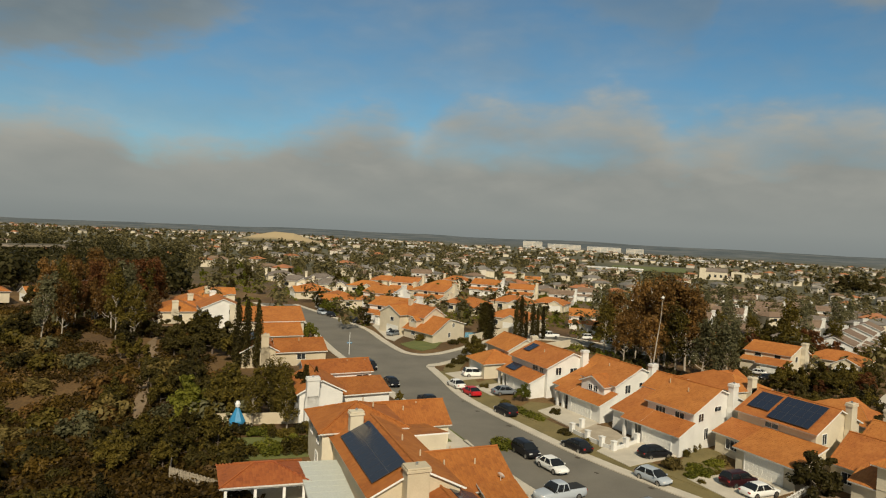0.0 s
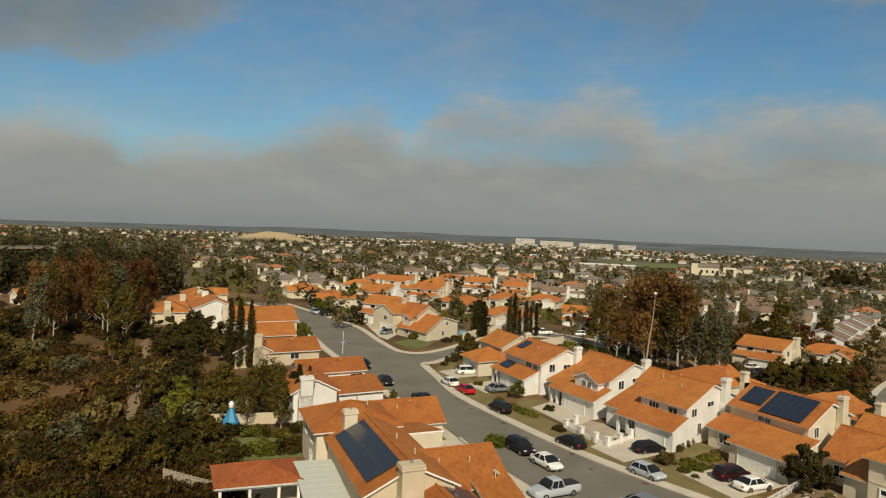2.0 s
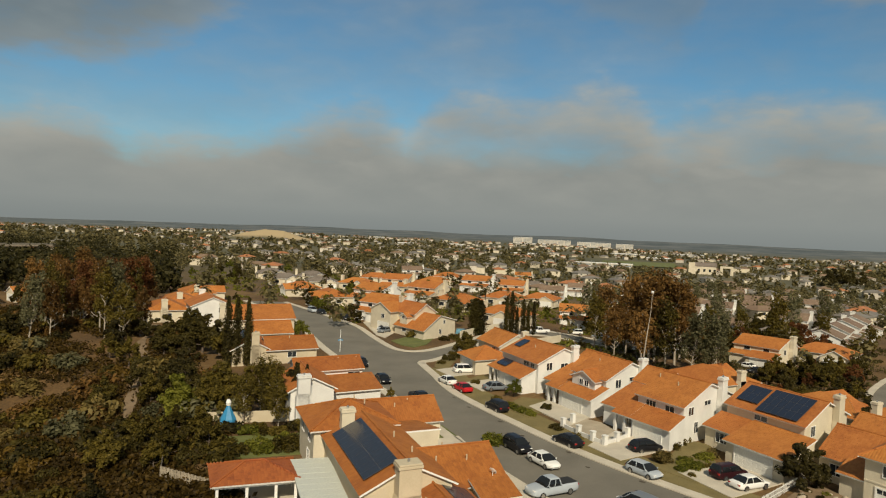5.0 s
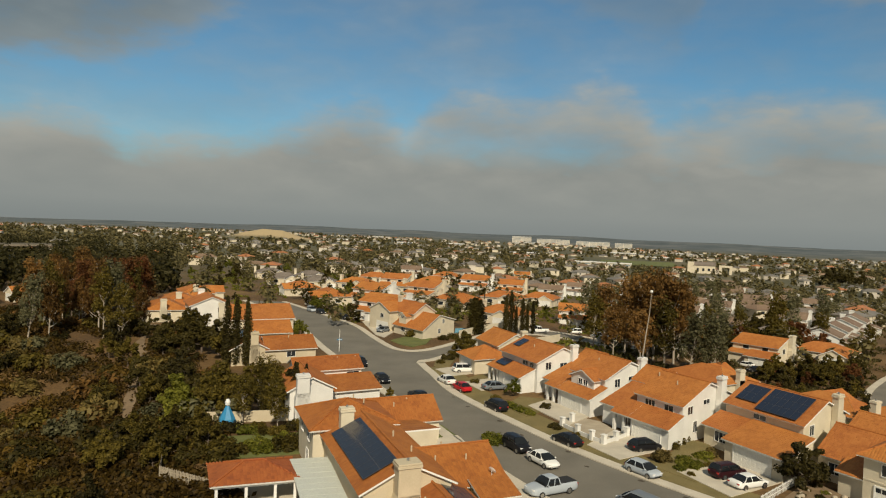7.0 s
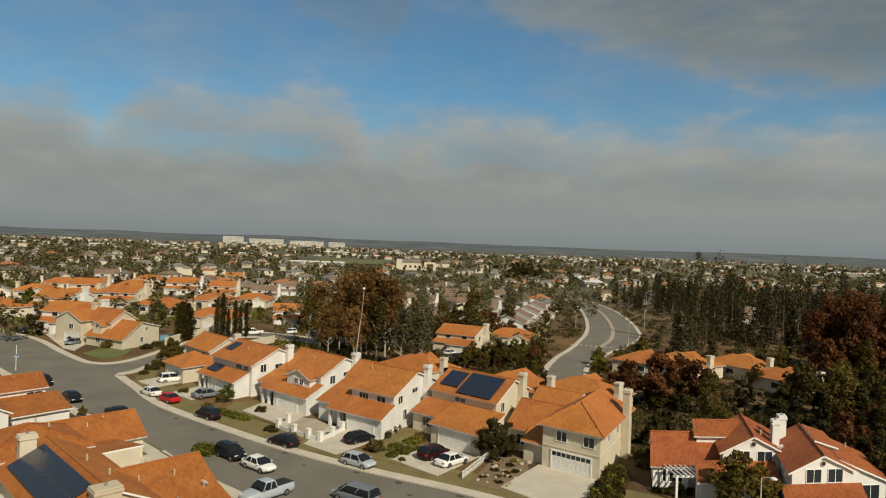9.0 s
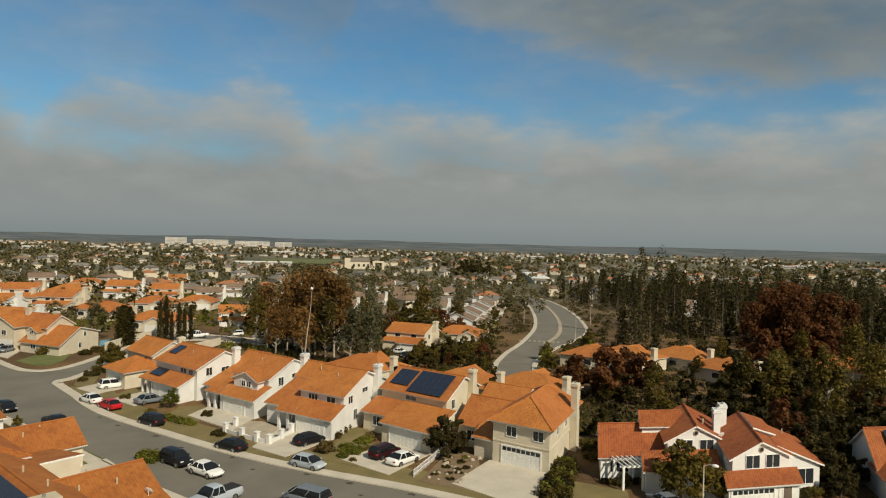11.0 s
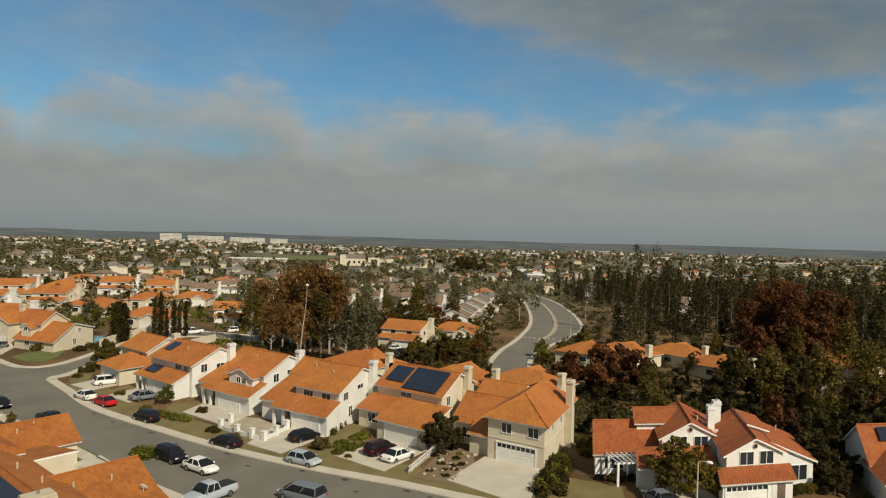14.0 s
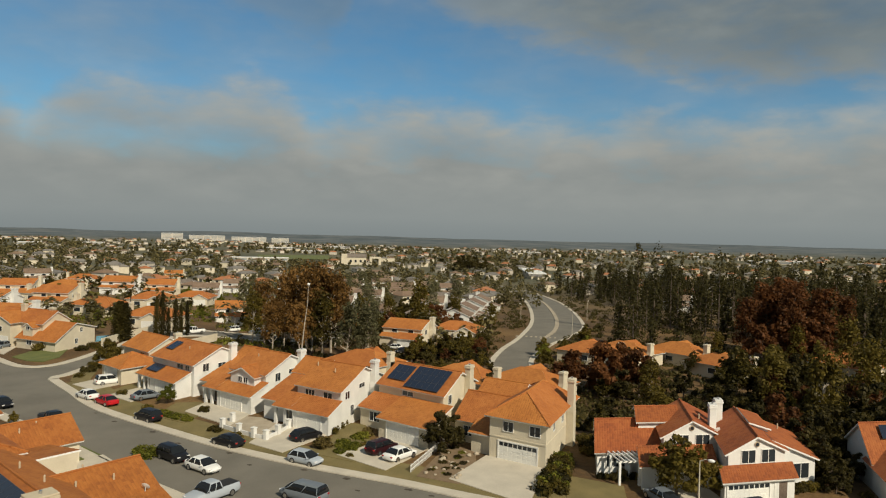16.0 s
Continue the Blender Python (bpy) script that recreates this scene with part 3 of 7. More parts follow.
class House:
    def __init__(self, x, y, yaw, label, walls, roof, skew=0.0, fine=True, z=0.0, group="", trim=None):
        self.root = thing("house", pose(x, y, z, 0, 0, yaw), label, "house", group)
        self.walls, self.tiles, self.k, self.fine, self.trim = walls, roof, skew, fine, trim or TRIM_WHITE

    def add(self, name, bm, material, parent=None, label=""):
        me = bm if isinstance(bm, bpy.types.Mesh) else mesh_from(name, bm)
        return part(name, shear(me, self.k), material, parent or self.root, label)

    def slab(self, P0, U, V, poly):
        me, under = roof_slab(P0, U, V, poly, self.fine)
        r = self.add("roof", me, self.tiles)
        self.add("fascia", under, self.trim, r)

    def block(self, x0, x1, y0, y1, ze, kind, rise, over=0.5, z0=-0.3, walls=None, ends=None):
        """Walls with a roof: gx / gy gable with its ridge along x / y, hip, or a shed that falls to the front (sf), back (sb), left (sl) or right (sr)."""
        m = walls or self.walls
        bm = bmesh.new()
        xm, ym, o = (x0 + x1) / 2, (y0 + y1) / 2, over
        e = 0.35 if ends is None else ends
        if kind == "gx":
            prism(bm, [(x0, y0, z0), (x0, y1, z0), (x0, y1, ze), (x0, ym, ze + rise), (x0, y0, ze)], (x1 - x0, 0, 0))
            h = (y1 - y0) / 2
            s = rise / h
            L = math.hypot(h + o, s * (h + o))
            c, sn = (h + o) / L, s * (h + o) / L
            W = x1 - x0 + 2 * e
            zz = ze - s * o + 0.16
            self.slab((x0 - e, y0 - o, zz), (1, 0, 0), (0, c, sn), [(0, 0), (W, 0), (W, L), (0, L)])
            self.slab((x1 + e, y1 + o, zz), (-1, 0, 0), (0, -c, sn), [(0, 0), (W, 0), (W, L), (0, L)])
            caps = [((x0 - e, ym, ze + rise + 0.2), (x1 + e, ym, ze + rise + 0.2))]
        elif kind == "gy":
            prism(bm, [(x0, y0, z0), (x1, y0, z0), (x1, y0, ze), (xm, y0, ze + rise), (x0, y0, ze)], (0, y1 - y0, 0))
            h = (x1 - x0) / 2
            s = rise / h
            L = math.hypot(h + o, s * (h + o))
            c, sn = (h + o) / L, s * (h + o) / L
            W = y1 - y0 + 2 * e
            zz = ze - s * o + 0.16
            self.slab((x0 - o, y1 + e, zz), (0, -1, 0), (c, 0, sn), [(0, 0), (W, 0), (W, L), (0, L)])
            self.slab((x1 + o, y0 - e, zz), (0, 1, 0), (-c, 0, sn), [(0, 0), (W, 0), (W, L), (0, L)])
            caps = [((xm, y0 - e, ze + rise + 0.2), (xm, y1 + e, ze + rise + 0.2))]
        elif kind == "hip":
            box(bm, x0, x1, y0, y1, z0, ze)
            w, d = x1 - x0 + 2 * o, y1 - y0 + 2 * o
            h = min(w, d) / 2
            s = rise / h
            L = math.hypot(h, rise)
            c, sn = h / L, rise / L
            zz = ze + 0.16 - 0.1
            tri, lng = [(0, 0), (2 * h, 0), (h, L)], max(w, d)
            trap = [(0, 0), (lng, 0), (lng - h, L), (h, L)] if lng - 2 * h > 0.05 else [(0, 0), (lng, 0), (h, L)]
            f, b, l, r = (trap, trap, tri, tri) if w >= d else (tri, tri, trap, trap)
            self.slab((x0 - o, y0 - o, zz), (1, 0, 0), (0, c, sn), f)
            self.slab((x1 + o, y1 + o, zz), (-1, 0, 0), (0, -c, sn), b)
            self.slab((x0 - o, y1 + o, zz), (0, -1, 0), (c, 0, sn), l)
            self.slab((x1 + o, y0 - o, zz), (0, 1, 0), (-c, 0, sn), r)
            p, q = ((x0 - o + h, ym), (x1 + o - h, ym)) if w >= d else ((xm, y0 - o + h), (xm, y1 + o - h))
            top = zz + rise + 0.05
            caps = [((*p, top), (*q, top))] if lng - 2 * h > 0.3 else []
            for cx, cy, e2 in ((x0 - o, y0 - o, p), (x1 + o, y0 - o, q if w >= d else p), (x0 - o, y1 + o, p if w >= d else q), (x1 + o, y1 + o, q)):
                caps.append(((cx, cy, zz + 0.05), (*e2, top)))
        else:
            if kind in ("sf", "sb"):
                za, zb = (ze, ze + rise) if kind == "sf" else (ze + rise, ze)
                prism(bm, [(x0, y0, z0), (x0, y1, z0), (x0, y1, zb), (x0, y0, za)], (x1 - x0, 0, 0))
                h, W = y1 - y0, x1 - x0 + 2 * e
            else:
                za, zb = (ze, ze + rise) if kind == "sl" else (ze + rise, ze)
                prism(bm, [(x0, y0, z0), (x1, y0, z0), (x1, y0, zb), (x0, y0, za)], (0, y1 - y0, 0))
                h, W = x1 - x0, y1 - y0 + 2 * e
            s = rise / h
            L = math.hypot(h + o, s * (h + o))
            c, sn = (h + o) / L, s * (h + o) / L
            zz = ze - s * o + 0.16
            q = [(0, 0), (W, 0), (W, L), (0, L)]
            if kind == "sf":
                self.slab((x0 - e, y0 - o, zz), (1, 0, 0), (0, c, sn), q)
            elif kind == "sb":
                self.slab((x1 + e, y1 + o, zz), (-1, 0, 0), (0, -c, sn), q)
            elif kind == "sl":
                self.slab((x0 - o, y1 + e, zz), (0, -1, 0), (c, 0, sn), q)
            else:
                self.slab((x1 + o, y0 - e, zz), (0, 1, 0), (-c, 0, sn), q)
            caps = []
        self.add("wall", bm, m)
        if self.fine:
            for a, b in caps:
                self.add("ridge_cap", cap_line(a, b), self.tiles)
        return self

    def porch(self, x0, x1, y0, y1, ze, rise, over=0.5, posts=()):
        """A roof on posts that falls to the front."""
        h, W = y1 - y0, x1 - x0
        s = rise / h
        L = math.hypot(h + over, s * (h + over))
        self.slab((x0, y0 - over, ze - s * over + 0.16), (1, 0, 0), (0, (h + over) / L, s * (h + over) / L), [(0, 0), (W, 0), (W, L), (0, L)])
        for x in posts:
            self.post(x, y0 + 0.2, ze - 0.05, 0.45)
        return self

    def _rect(self, side, plane, u0, u1, z0, z1, d0, d1):
        """A box on a wall: side f / b / l / r, the wall's plane, and how far it stands out from d0 to d1."""
        if side == "f":
            return (u0, u1, plane - d1, plane - d0, z0, z1)
        if side == "b":
            return (u0, u1, plane + d0, plane + d1, z0, z1)
        if side == "l":
            return (plane - d1, plane - d0, u0, u1, z0, z1)
        return (plane + d0, plane + d1, u0, u1, z0, z1)

    def window(self, side, plane, u, z, w, h, bars=1):
        R = lambda *a: self._rect(side, plane, *a)
        a, b, f = u - w / 2, u + w / 2, 0.07
        fr = self.add("window", boxes(R(a - f, b + f, z - f, z, 0.0, 0.09), R(a - f, b + f, z + h, z + h + f, 0.0, 0.08), R(a - f, a, z, z + h, 0.0, 0.08), R(b, b + f, z, z + h, 0.0, 0.08)), TRIM_WHITE, None, "white framed window")
        n = bars + 1 if self.fine else 1
        for i in range(n):
            p, q = a + (b - a) * i / n, a + (b - a) * (i + 1) / n
            self.add("pane", boxes(R(p + 0.02, q - 0.02, z, z + h, 0.0, 0.03)), GLASS, fr)
            if i:
                self.add("mullion", boxes(R(p - 0.03, p + 0.03, z, z + h, 0.0, 0.06)), TRIM_WHITE, fr)
        return self

    def garage(self, side, plane, u, w=4.8, h=2.1, lights=False):
        R = lambda *a: self._rect(side, plane, *a)
        a, b = u - w / 2, u + w / 2
        door = self.add("garage_door", boxes(R(a, b, 0.1, h + 0.1, 0.0, 0.03)), GARAGE_WHITE, None, "white sectional garage door")
        rows, cols = (4, 8) if self.fine else (1, 4)
        for j in range(rows):
            for i in range(cols):
                p, q = a + w * i / cols + 0.06, a + w * (i + 1) / cols - 0.06
                z0, z1 = 0.1 + h * j / rows + 0.05, 0.1 + h * (j + 1) / rows - 0.05
                glass = lights and j == rows - 1
                self.add("pane" if glass else "panel", boxes(R(p, q, z0, z1, 0.03, 0.055)), GLASS if glass else GARAGE_WHITE, door)
        self.add("door_frame", boxes(R(a - 0.15, a, 0.0, h + 0.25, 0.0, 0.10), R(b, b + 0.15, 0.0, h + 0.25, 0.0, 0.10), R(a, b, h + 0.1, h + 0.25, 0.0, 0.10)), self.trim, door)
        return self

    def door(self, side, plane, u, w=1.0, h=2.1, material=None):
        R = lambda *a: self._rect(side, plane, *a)
        d = self.add("door", boxes(R(u - w / 2, u + w / 2, 0.1, h, 0.0, 0.05)), material or BARK)
        self.add("door_frame", boxes(R(u - w / 2 - 0.1, u - w / 2, 0.1, h + 0.1, 0.0, 0.08), R(u + w / 2, u + w / 2 + 0.1, 0.1, h + 0.1, 0.0, 0.08), R(u - w / 2, u + w / 2, h, h + 0.1, 0.0, 0.08)), TRIM_WHITE, d)
        return self

    def chimney(self, x, y, w, d, top, m=None, z0=0.0):
        bm = boxes((x - w / 2, x + w / 2, y - d / 2, y + d / 2, z0, top))
        bevelled(bm, 0.03, 1)
        if z0 == 0.0:  # broader breast with sloped shoulders
            e = top * 0.52
            prism(bm, [(x - w * 0.5, y - d * 0.60, 0.0), (x - w * 0.5, y + d * 0.60, 0.0), (x - w * 0.5, y + d * 0.60, e), (x - w * 0.5, y + d * 0.5, e + 0.7), (x - w * 0.5, y - d * 0.5, e + 0.7), (x - w * 0.5, y - d * 0.60, e)], (w * 1.02, 0, 0))
        s = self.add("chimney", bm, m or self.walls, None, "stuccoed chimney stack")
        self.add("chimney_cap", bevelled(boxes((x - w / 2 - 0.1, x + w / 2 + 0.1, y - d / 2 - 0.1, y + d / 2 + 0.1, top - 0.35, top - 0.12), (x - w / 2 - 0.05, x + w / 2 + 0.05, y - d / 2 - 0.05, y + d / 2 + 0.05, top - 0.10, top + 0.06)), 0.02, 1), m or self.walls, s)
        bm = bmesh.new()
        tube(bm, [(x, y, top), (x, y, top + 0.28)], [0.14, 0.12], 8)
        self.add("flue", bm, ALU, s)
        return self

    def post(self, x, y, h, w=0.35, m=None):
        self.add("post", bevelled(boxes((x - w / 2, x + w / 2, y - w / 2, y + w / 2, 0.0, h)), 0.02, 1), m or self.walls)
        return self

    def at(self, x, y):
        """A place of the house's own plan, in the world."""
        p = self.root.matrix_basis @ Vector((x + self.k * y, y, 0))
        return p.x, p.y

    def dish(self, x, y, z, turn):
        bm = bmesh.new()
        m = pose(x, y, z + 0.45, 55, 0, turn)
        rings = []
        for k in range(4):
            r = 0.40 * k / 3 + 0.02
            rings.append([bm.verts.new(m @ Vector((r * math.cos(a), r * math.sin(a), r * r * 0.5))) for a in (math.tau * q / 12 for q in range(12))])
        bm.faces.new(rings[0])
        for p, q in zip(rings, rings[1:]):
            for i in range(12):
                bm.faces.new((p[i], p[(i + 1) % 12], q[(i + 1) % 12], q[i]))
        tube(bm, [(x, y, z - 0.1), (x, y, z + 0.45)], [0.03, 0.03], 6)
        self.add("satellite_dish", bm, TRIM_WHITE, None, "white satellite dish on a short mast")
        return self

    def band(self, side, plane, a, b, z):
        """A raised string course round the wall."""
        self.add("trim_band", boxes(self._rect(side, plane, a, b, z, z + 0.16, 0.0, 0.06)), self.walls)
        return self

    def gable_vent(self, x, y, z):
        bm = bmesh.new()
        disc_cyl(bm, (x, y - 0.05, z), (0, 1, 0), 0.30, 0.12, 14)
        v = self.add("gable_vent", bm, TRIM_TAN)
        bm = bmesh.new()
        disc_cyl(bm, (x, y - 0.10, z), (0, 1, 0), 0.21, 0.10, 14)
        self.add("louvre", bm, GLASS, v)
        return self

    def vent(self, x, y, z):
        bm = bmesh.new()
        tube(bm, [(x, y, z - 0.15), (x, y, z + 0.35), (x, y, z + 0.42)], [0.09, 0.09, 0.05], 7)
        self.add("vent_pipe", bm, TRIM_TAN)
        return self

    def solar(self, x0, x1, y0, y1, plane_z, nx, ny):
        """Panels in a grid over a slope; plane_z(x, y) is the tiles' height."""
        N = (Vector((1, 0, plane_z(1, 0) - plane_z(0, 0))).cross(Vector((0, 1, plane_z(0, 1) - plane_z(0, 0))))).normalized()
        g = 0.03
        frame_bm = bmesh.new()
        c = [(x0, y0), (x1, y0), (x1, y1), (x0, y1)]
        prism(frame_bm, [Vector((x, y, plane_z(x, y))) + N * 0.20 for x, y in c], N * 0.04)
        arr = self.add("solar_rack", frame_bm, RACK, None, "dark blue rooftop solar array")
        for i in range(nx):
            for j in range(ny):
                a, b = x0 + (x1 - x0) * i / nx + g, x0 + (x1 - x0) * (i + 1) / nx - g
                p, q = y0 + (y1 - y0) * j / ny + g, y0 + (y1 - y0) * (j + 1) / ny - g
                bm = bmesh.new()
                prism(bm, [Vector((x, y, plane_z(x, y))) + N * 0.235 for x, y in ((a, p), (b, p), (b, q), (a, q))], N * 0.02)
                self.add("solar_panel", bm, PANEL, arr)
        return self


HOMES = []
ROW = "houses along the street"
WHITE_LABEL = "white stuccoed two-storey house with orange tiled roof and chimney"


def slope_f(y0, ze, rise, run):
    return lambda x, y: ze + 0.16 + (y - y0) * rise / run


# right side of the street, from the corner towards the bend
HOMES.append(House(5.7, 134.9, -70.1, "cream corner house with orange tiled roofs beside the junction", STUCCO_CREAM, TILE, -0.2, group=ROW))
h = HOMES[-1]
h.block(-0.3, 7.2, 0.6, 8.2, 2.7, "hip", 1.9).block(-5.0, 5.0, 7.0, 15.0, 4.6, "gx", 1.9)
h.garage("f", 0.6, 3.2).window("r", 7.2, 5.0, 1.0, 1.6, 1.1).window("r", 5.0, 11.0, 3.2, 1.2, 1.1).window("f", 7.0, 2.5, 3.2, 1.6, 0.9).chimney(5.5, 12.6, 0.9, 1.3, 7.3)

HOMES.append(House(11.7, 123.0, -68.3, "white stuccoed house with orange tiles and small solar panels", STUCCO_WHITE, TILE, -0.22, group=ROW))
h = HOMES[-1]
h.block(-2.6, 10.2, 3.2, 14.2, 5.0, "gx", 2.1).block(1.6, 9.4, 0.2, 3.2, 2.6, "sf", 1.1, ends=0.2).porch(-2.6, 1.4, 0.2, 3.2, 2.6, 1.1, 0.5, (-2.2, -0.4, 1.0))
h.garage("f", 0.2, 6.0).window("f", 3.2, 6.2, 3.9, 1.8, 0.9).window("f", 3.2, 8.4, 3.9, 1.2, 0.9).window("r", 10.2, 5.6, 3.7, 1.2, 1.2).window("r", 10.2, 9.0, 3.9, 1.6, 0.7)
h.chimney(10.7, 11.0, 0.9, 1.3, 7.6).solar(-1.6, 0.6, 5.2, 7.6, slope_f(2.7, 4.8, 2.1, 5.5), 2, 2).solar(-1.0, 2.4, 1.0, 2.9, slope_f(-0.3, 2.45, 1.1, 3.0), 3, 1).vent(4.0, 6.5, 6.5).door("f", 3.2, -0.8)

HOMES.append(House(20.8, 108.6, -65.2, WHITE_LABEL, STUCCO_WHITE, TILE, -0.24, group=ROW))
h = HOMES[-1]
h.block(-0.4, 7.6, 3.2, 14.6, 5.0, "gx", 2.1).block(0.2, 8.2, -0.6, 3.2, 2.6, "sf", 1.2, ends=0.2).porch(-3.2, 0.0, -0.6, 3.2, 2.6, 1.2, 0.5, (-2.8, -1.2)).block(-5.6, -0.4, 1.2, 8.4, 2.8, "sf", 2.1).block(-6.0, -0.4, 8.4, 14.6, 5.0, "gx", 1.6).block(1.0, 6.6, 1.6, 4.4, 4.7, "gy", 1.1, 0.4)
h.garage("f", -0.6, 3.6).window("f", 1.6, 3.3, 3.7, 0.9, 0.8).window("f", 1.6, 4.6, 3.7, 0.9, 0.8).window("r", 7.6, 6.0, 3.6, 1.2, 1.2).window("r", 7.6, 9.5, 4.3, 1.6, 0.6).chimney(8.1, 11.4, 0.9, 1.4, 7.7)
h.door("f", 1.2, -1.9).vent(2.0, 7.0, 6.6)

HOMES.append(House(27.1, 92.3, -61.9, "bright white stuccoed two-storey house with orange tiles", STUCCO_WHITE, TILE, -0.24, group=ROW))
h = HOMES[-1]
h.block(-1.4, 6.6, 3.4, 16.4, 5.0, "gx", 2.2).block(0.2, 6.8, 0.0, 3.4, 2.6, "sf", 1.1, ends=0.2).porch(-3.4, 0.0, 0.0, 3.4, 2.6, 1.1, 0.5, (-3.0, -1.2)).block(-6.4, -1.4, 1.4, 9.4, 2.8, "sf", 2.1).block(-6.8, -1.4, 9.4, 16.4, 5.1, "gx", 1.6)
h.garage("f", 0.0, 3.0).window("f", 3.4, 1.0, 3.8, 1.7, 0.8, 2).window("f", 3.4, 4.3, 3.8, 1.5, 0.8).window("r", 6.6, 5.2, 3.7, 1.2, 1.0).window("r", 6.6, 9.4, 4.5, 1.6, 0.6).window("r", 6.6, 6.6, 1.2, 0.9, 1.4)
h.chimney(7.1, 12.6, 0.9, 1.4, 7.9).door("f", 1.4, -2.0).vent(3.0, 7.2, 6.7).vent(-1.0, 8.2, 7.0)

HOMES.append(House(36.2, 82.4, -66.4, "cream stuccoed house with solar panels on its orange roof", STUCCO_CREAM, TILE, -0.24, group=ROW))
h = HOMES[-1]
h.block(-5.6, 6.0, 7.0, 18.0, 5.1, "gx", 2.1).block(-0.8, 7.4, 0.2, 7.0, 2.6, "sf", 1.25).block(-6.2, -0.8, 3.0, 7.0, 2.6, "sf", 1.1)
h.garage("f", 0.2, 3.2, 5.2, 2.1).window("f", 3.0, -3.4, 1.0, 2.0, 1.2, 2).window("f", 7.0, -0.2, 4.15, 1.9, 0.6).window("r", 6.0, 9.0, 3.6, 1.0, 1.2).chimney(6.5, 14.6, 0.9, 1.4, 8.0)
h.solar(-4.8, -1.4, 8.0, 11.6, slope_f(6.5, 4.91, 2.1, 5.5), 3, 2).solar(-1.0, 5.0, 6.9, 11.9, slope_f(6.5, 4.91, 2.1, 5.5), 6, 3)

HOMES.append(House(45.0, 70.4, -63.0, "cream stuccoed two-storey house with hipped orange roof", STUCCO_CREAM, TILE, -0.22, group=ROW))
h = HOMES[-1]
h.block(-0.2, 7.2, 0.0, 15.0, 5.0, "hip", 2.5, 0.6).block(-6.6, -0.2, 3.4, 14.0, 2.8, "gx", 2.4).block(-5.2, 1.0, 9.0, 15.0, 5.3, "gx", 1.2)
h.block(-3.0, -0.2, 0.6, 3.4, 2.4, "sf", 0.8)
h.garage("f", 0.0, 3.6, 5.0, 2.1, True).window("f", 0.0, 2.3, 3.5, 1.3, 1.1).window("f", 0.0, 5.8, 3.5, 1.3, 1.1).window("f", 3.4, -4.6, 0.9, 1.4, 1.2).window("r", 7.2, 3.6, 3.6, 0.8, 1.0).window("r", 7.2, 8.0, 3.6, 0.9, 1.2).chimney(7.7, 11.0, 0.9, 1.3, 8.4)
h.band("f", 0.0, -0.2, 7.2, 2.62).band("r", 7.2, 0.0, 15.0, 2.62).post(-2.7, 0.9, 2.4, 0.5)

HOMES.append(House(58.5, 52.0, -20.0, "white house with stepped red tiled roofs behind a small tree", STUCCO_WHITE, TILE_RED, 0.35, group=ROW))
h = HOMES[-1]
h.block(-2.8, 3.8, 4.2, 14.0, 4.6, "gy", 1.6).block(-10.4, -2.8, 5.6, 14.0, 2.7, "gx", 2.3).block(-5.4, -0.6, 8.4, 14.0, 5.2, "gx", 0.9).block(-5.6, 2.6, 0.8, 4.2, 2.5, "sf", 1.0)
h.gable_vent(0.5, 4.2, 5.5).window("f", 4.2, -0.6, 3.6, 1.4, 1.1).window("f", 4.2, 1.8, 3.6, 1.6, 1.1).window("f", 5.6, -8.2, 0.9, 2.2, 1.4, 2).garage("f", 0.8, -1.2, 4.8, 2.0).chimney(4.5, 8.6, 0.9, 1.3, 7.6).post(-5.2, 1.1, 2.4, 0.5).post(-7.0, 5.0, 2.6, 0.4).vent(1.6, 6.0, 6.2).dish(3.6, 4.6, 4.6, 200)

HOMES.append(House(58.9, 48.1, -14.0, "white house with steep red tiled gable and porch roof", STUCCO_WHITE, TILE_RED, 0.5, group=ROW))
h = HOMES[-1]
h.block(0.4, 7.2, 1.2, 12.6, 4.6, "gy", 1.5).block(6.0, 11.6, 2.6, 12.0, 3.0, "sr", 2.2).block(-0.4, 7.8, -0.8, 1.2, 2.5, "sf", 0.7).block(3.9, 6.5, 5.6, 11.4, 5.55, "sr", 0.8, 0.3, 4.4)
h.window("r", 6.5, 8.0, 5.25, 1.6, 0.34).gable_vent(3.8, 1.2, 5.4).garage("f", -0.8, 2.4, 4.8, 2.0, True).window("f", 1.2, 2.8, 3.5, 1.6, 1.3).window("f", 1.2, 5.2, 3.5, 1.6, 1.3).window("f", 2.6, 9.8, 1.0, 2.0, 1.6).door("f", -0.8, 6.4).chimney(0.1, 9.4, 0.9, 1.3, 7.6).post(5.6, -0.6, 2.4, 0.5).vent(7.8, 6.0, 5.6)

HOMES.append(House(76.6, 40.0, -18.0, "house with red tiled roof and dark solar panels", STUCCO_WHITE, TILE_RED, 0.5, group=ROW))
h = HOMES[-1]
h.block(-3.0, 8.0, 4.0, 13.0, 3.0, "gx", 2.8).block(-3.0, 4.2, -1.0, 6.0, 2.7, "gy", 1.8)
h.garage("f", -1.0, 0.6, 4.8, 2.0, True).solar(-1.0, 6.0, 6.2, 7.9, slope_f(3.5, 2.8, 2.8, 4.5), 6, 1)

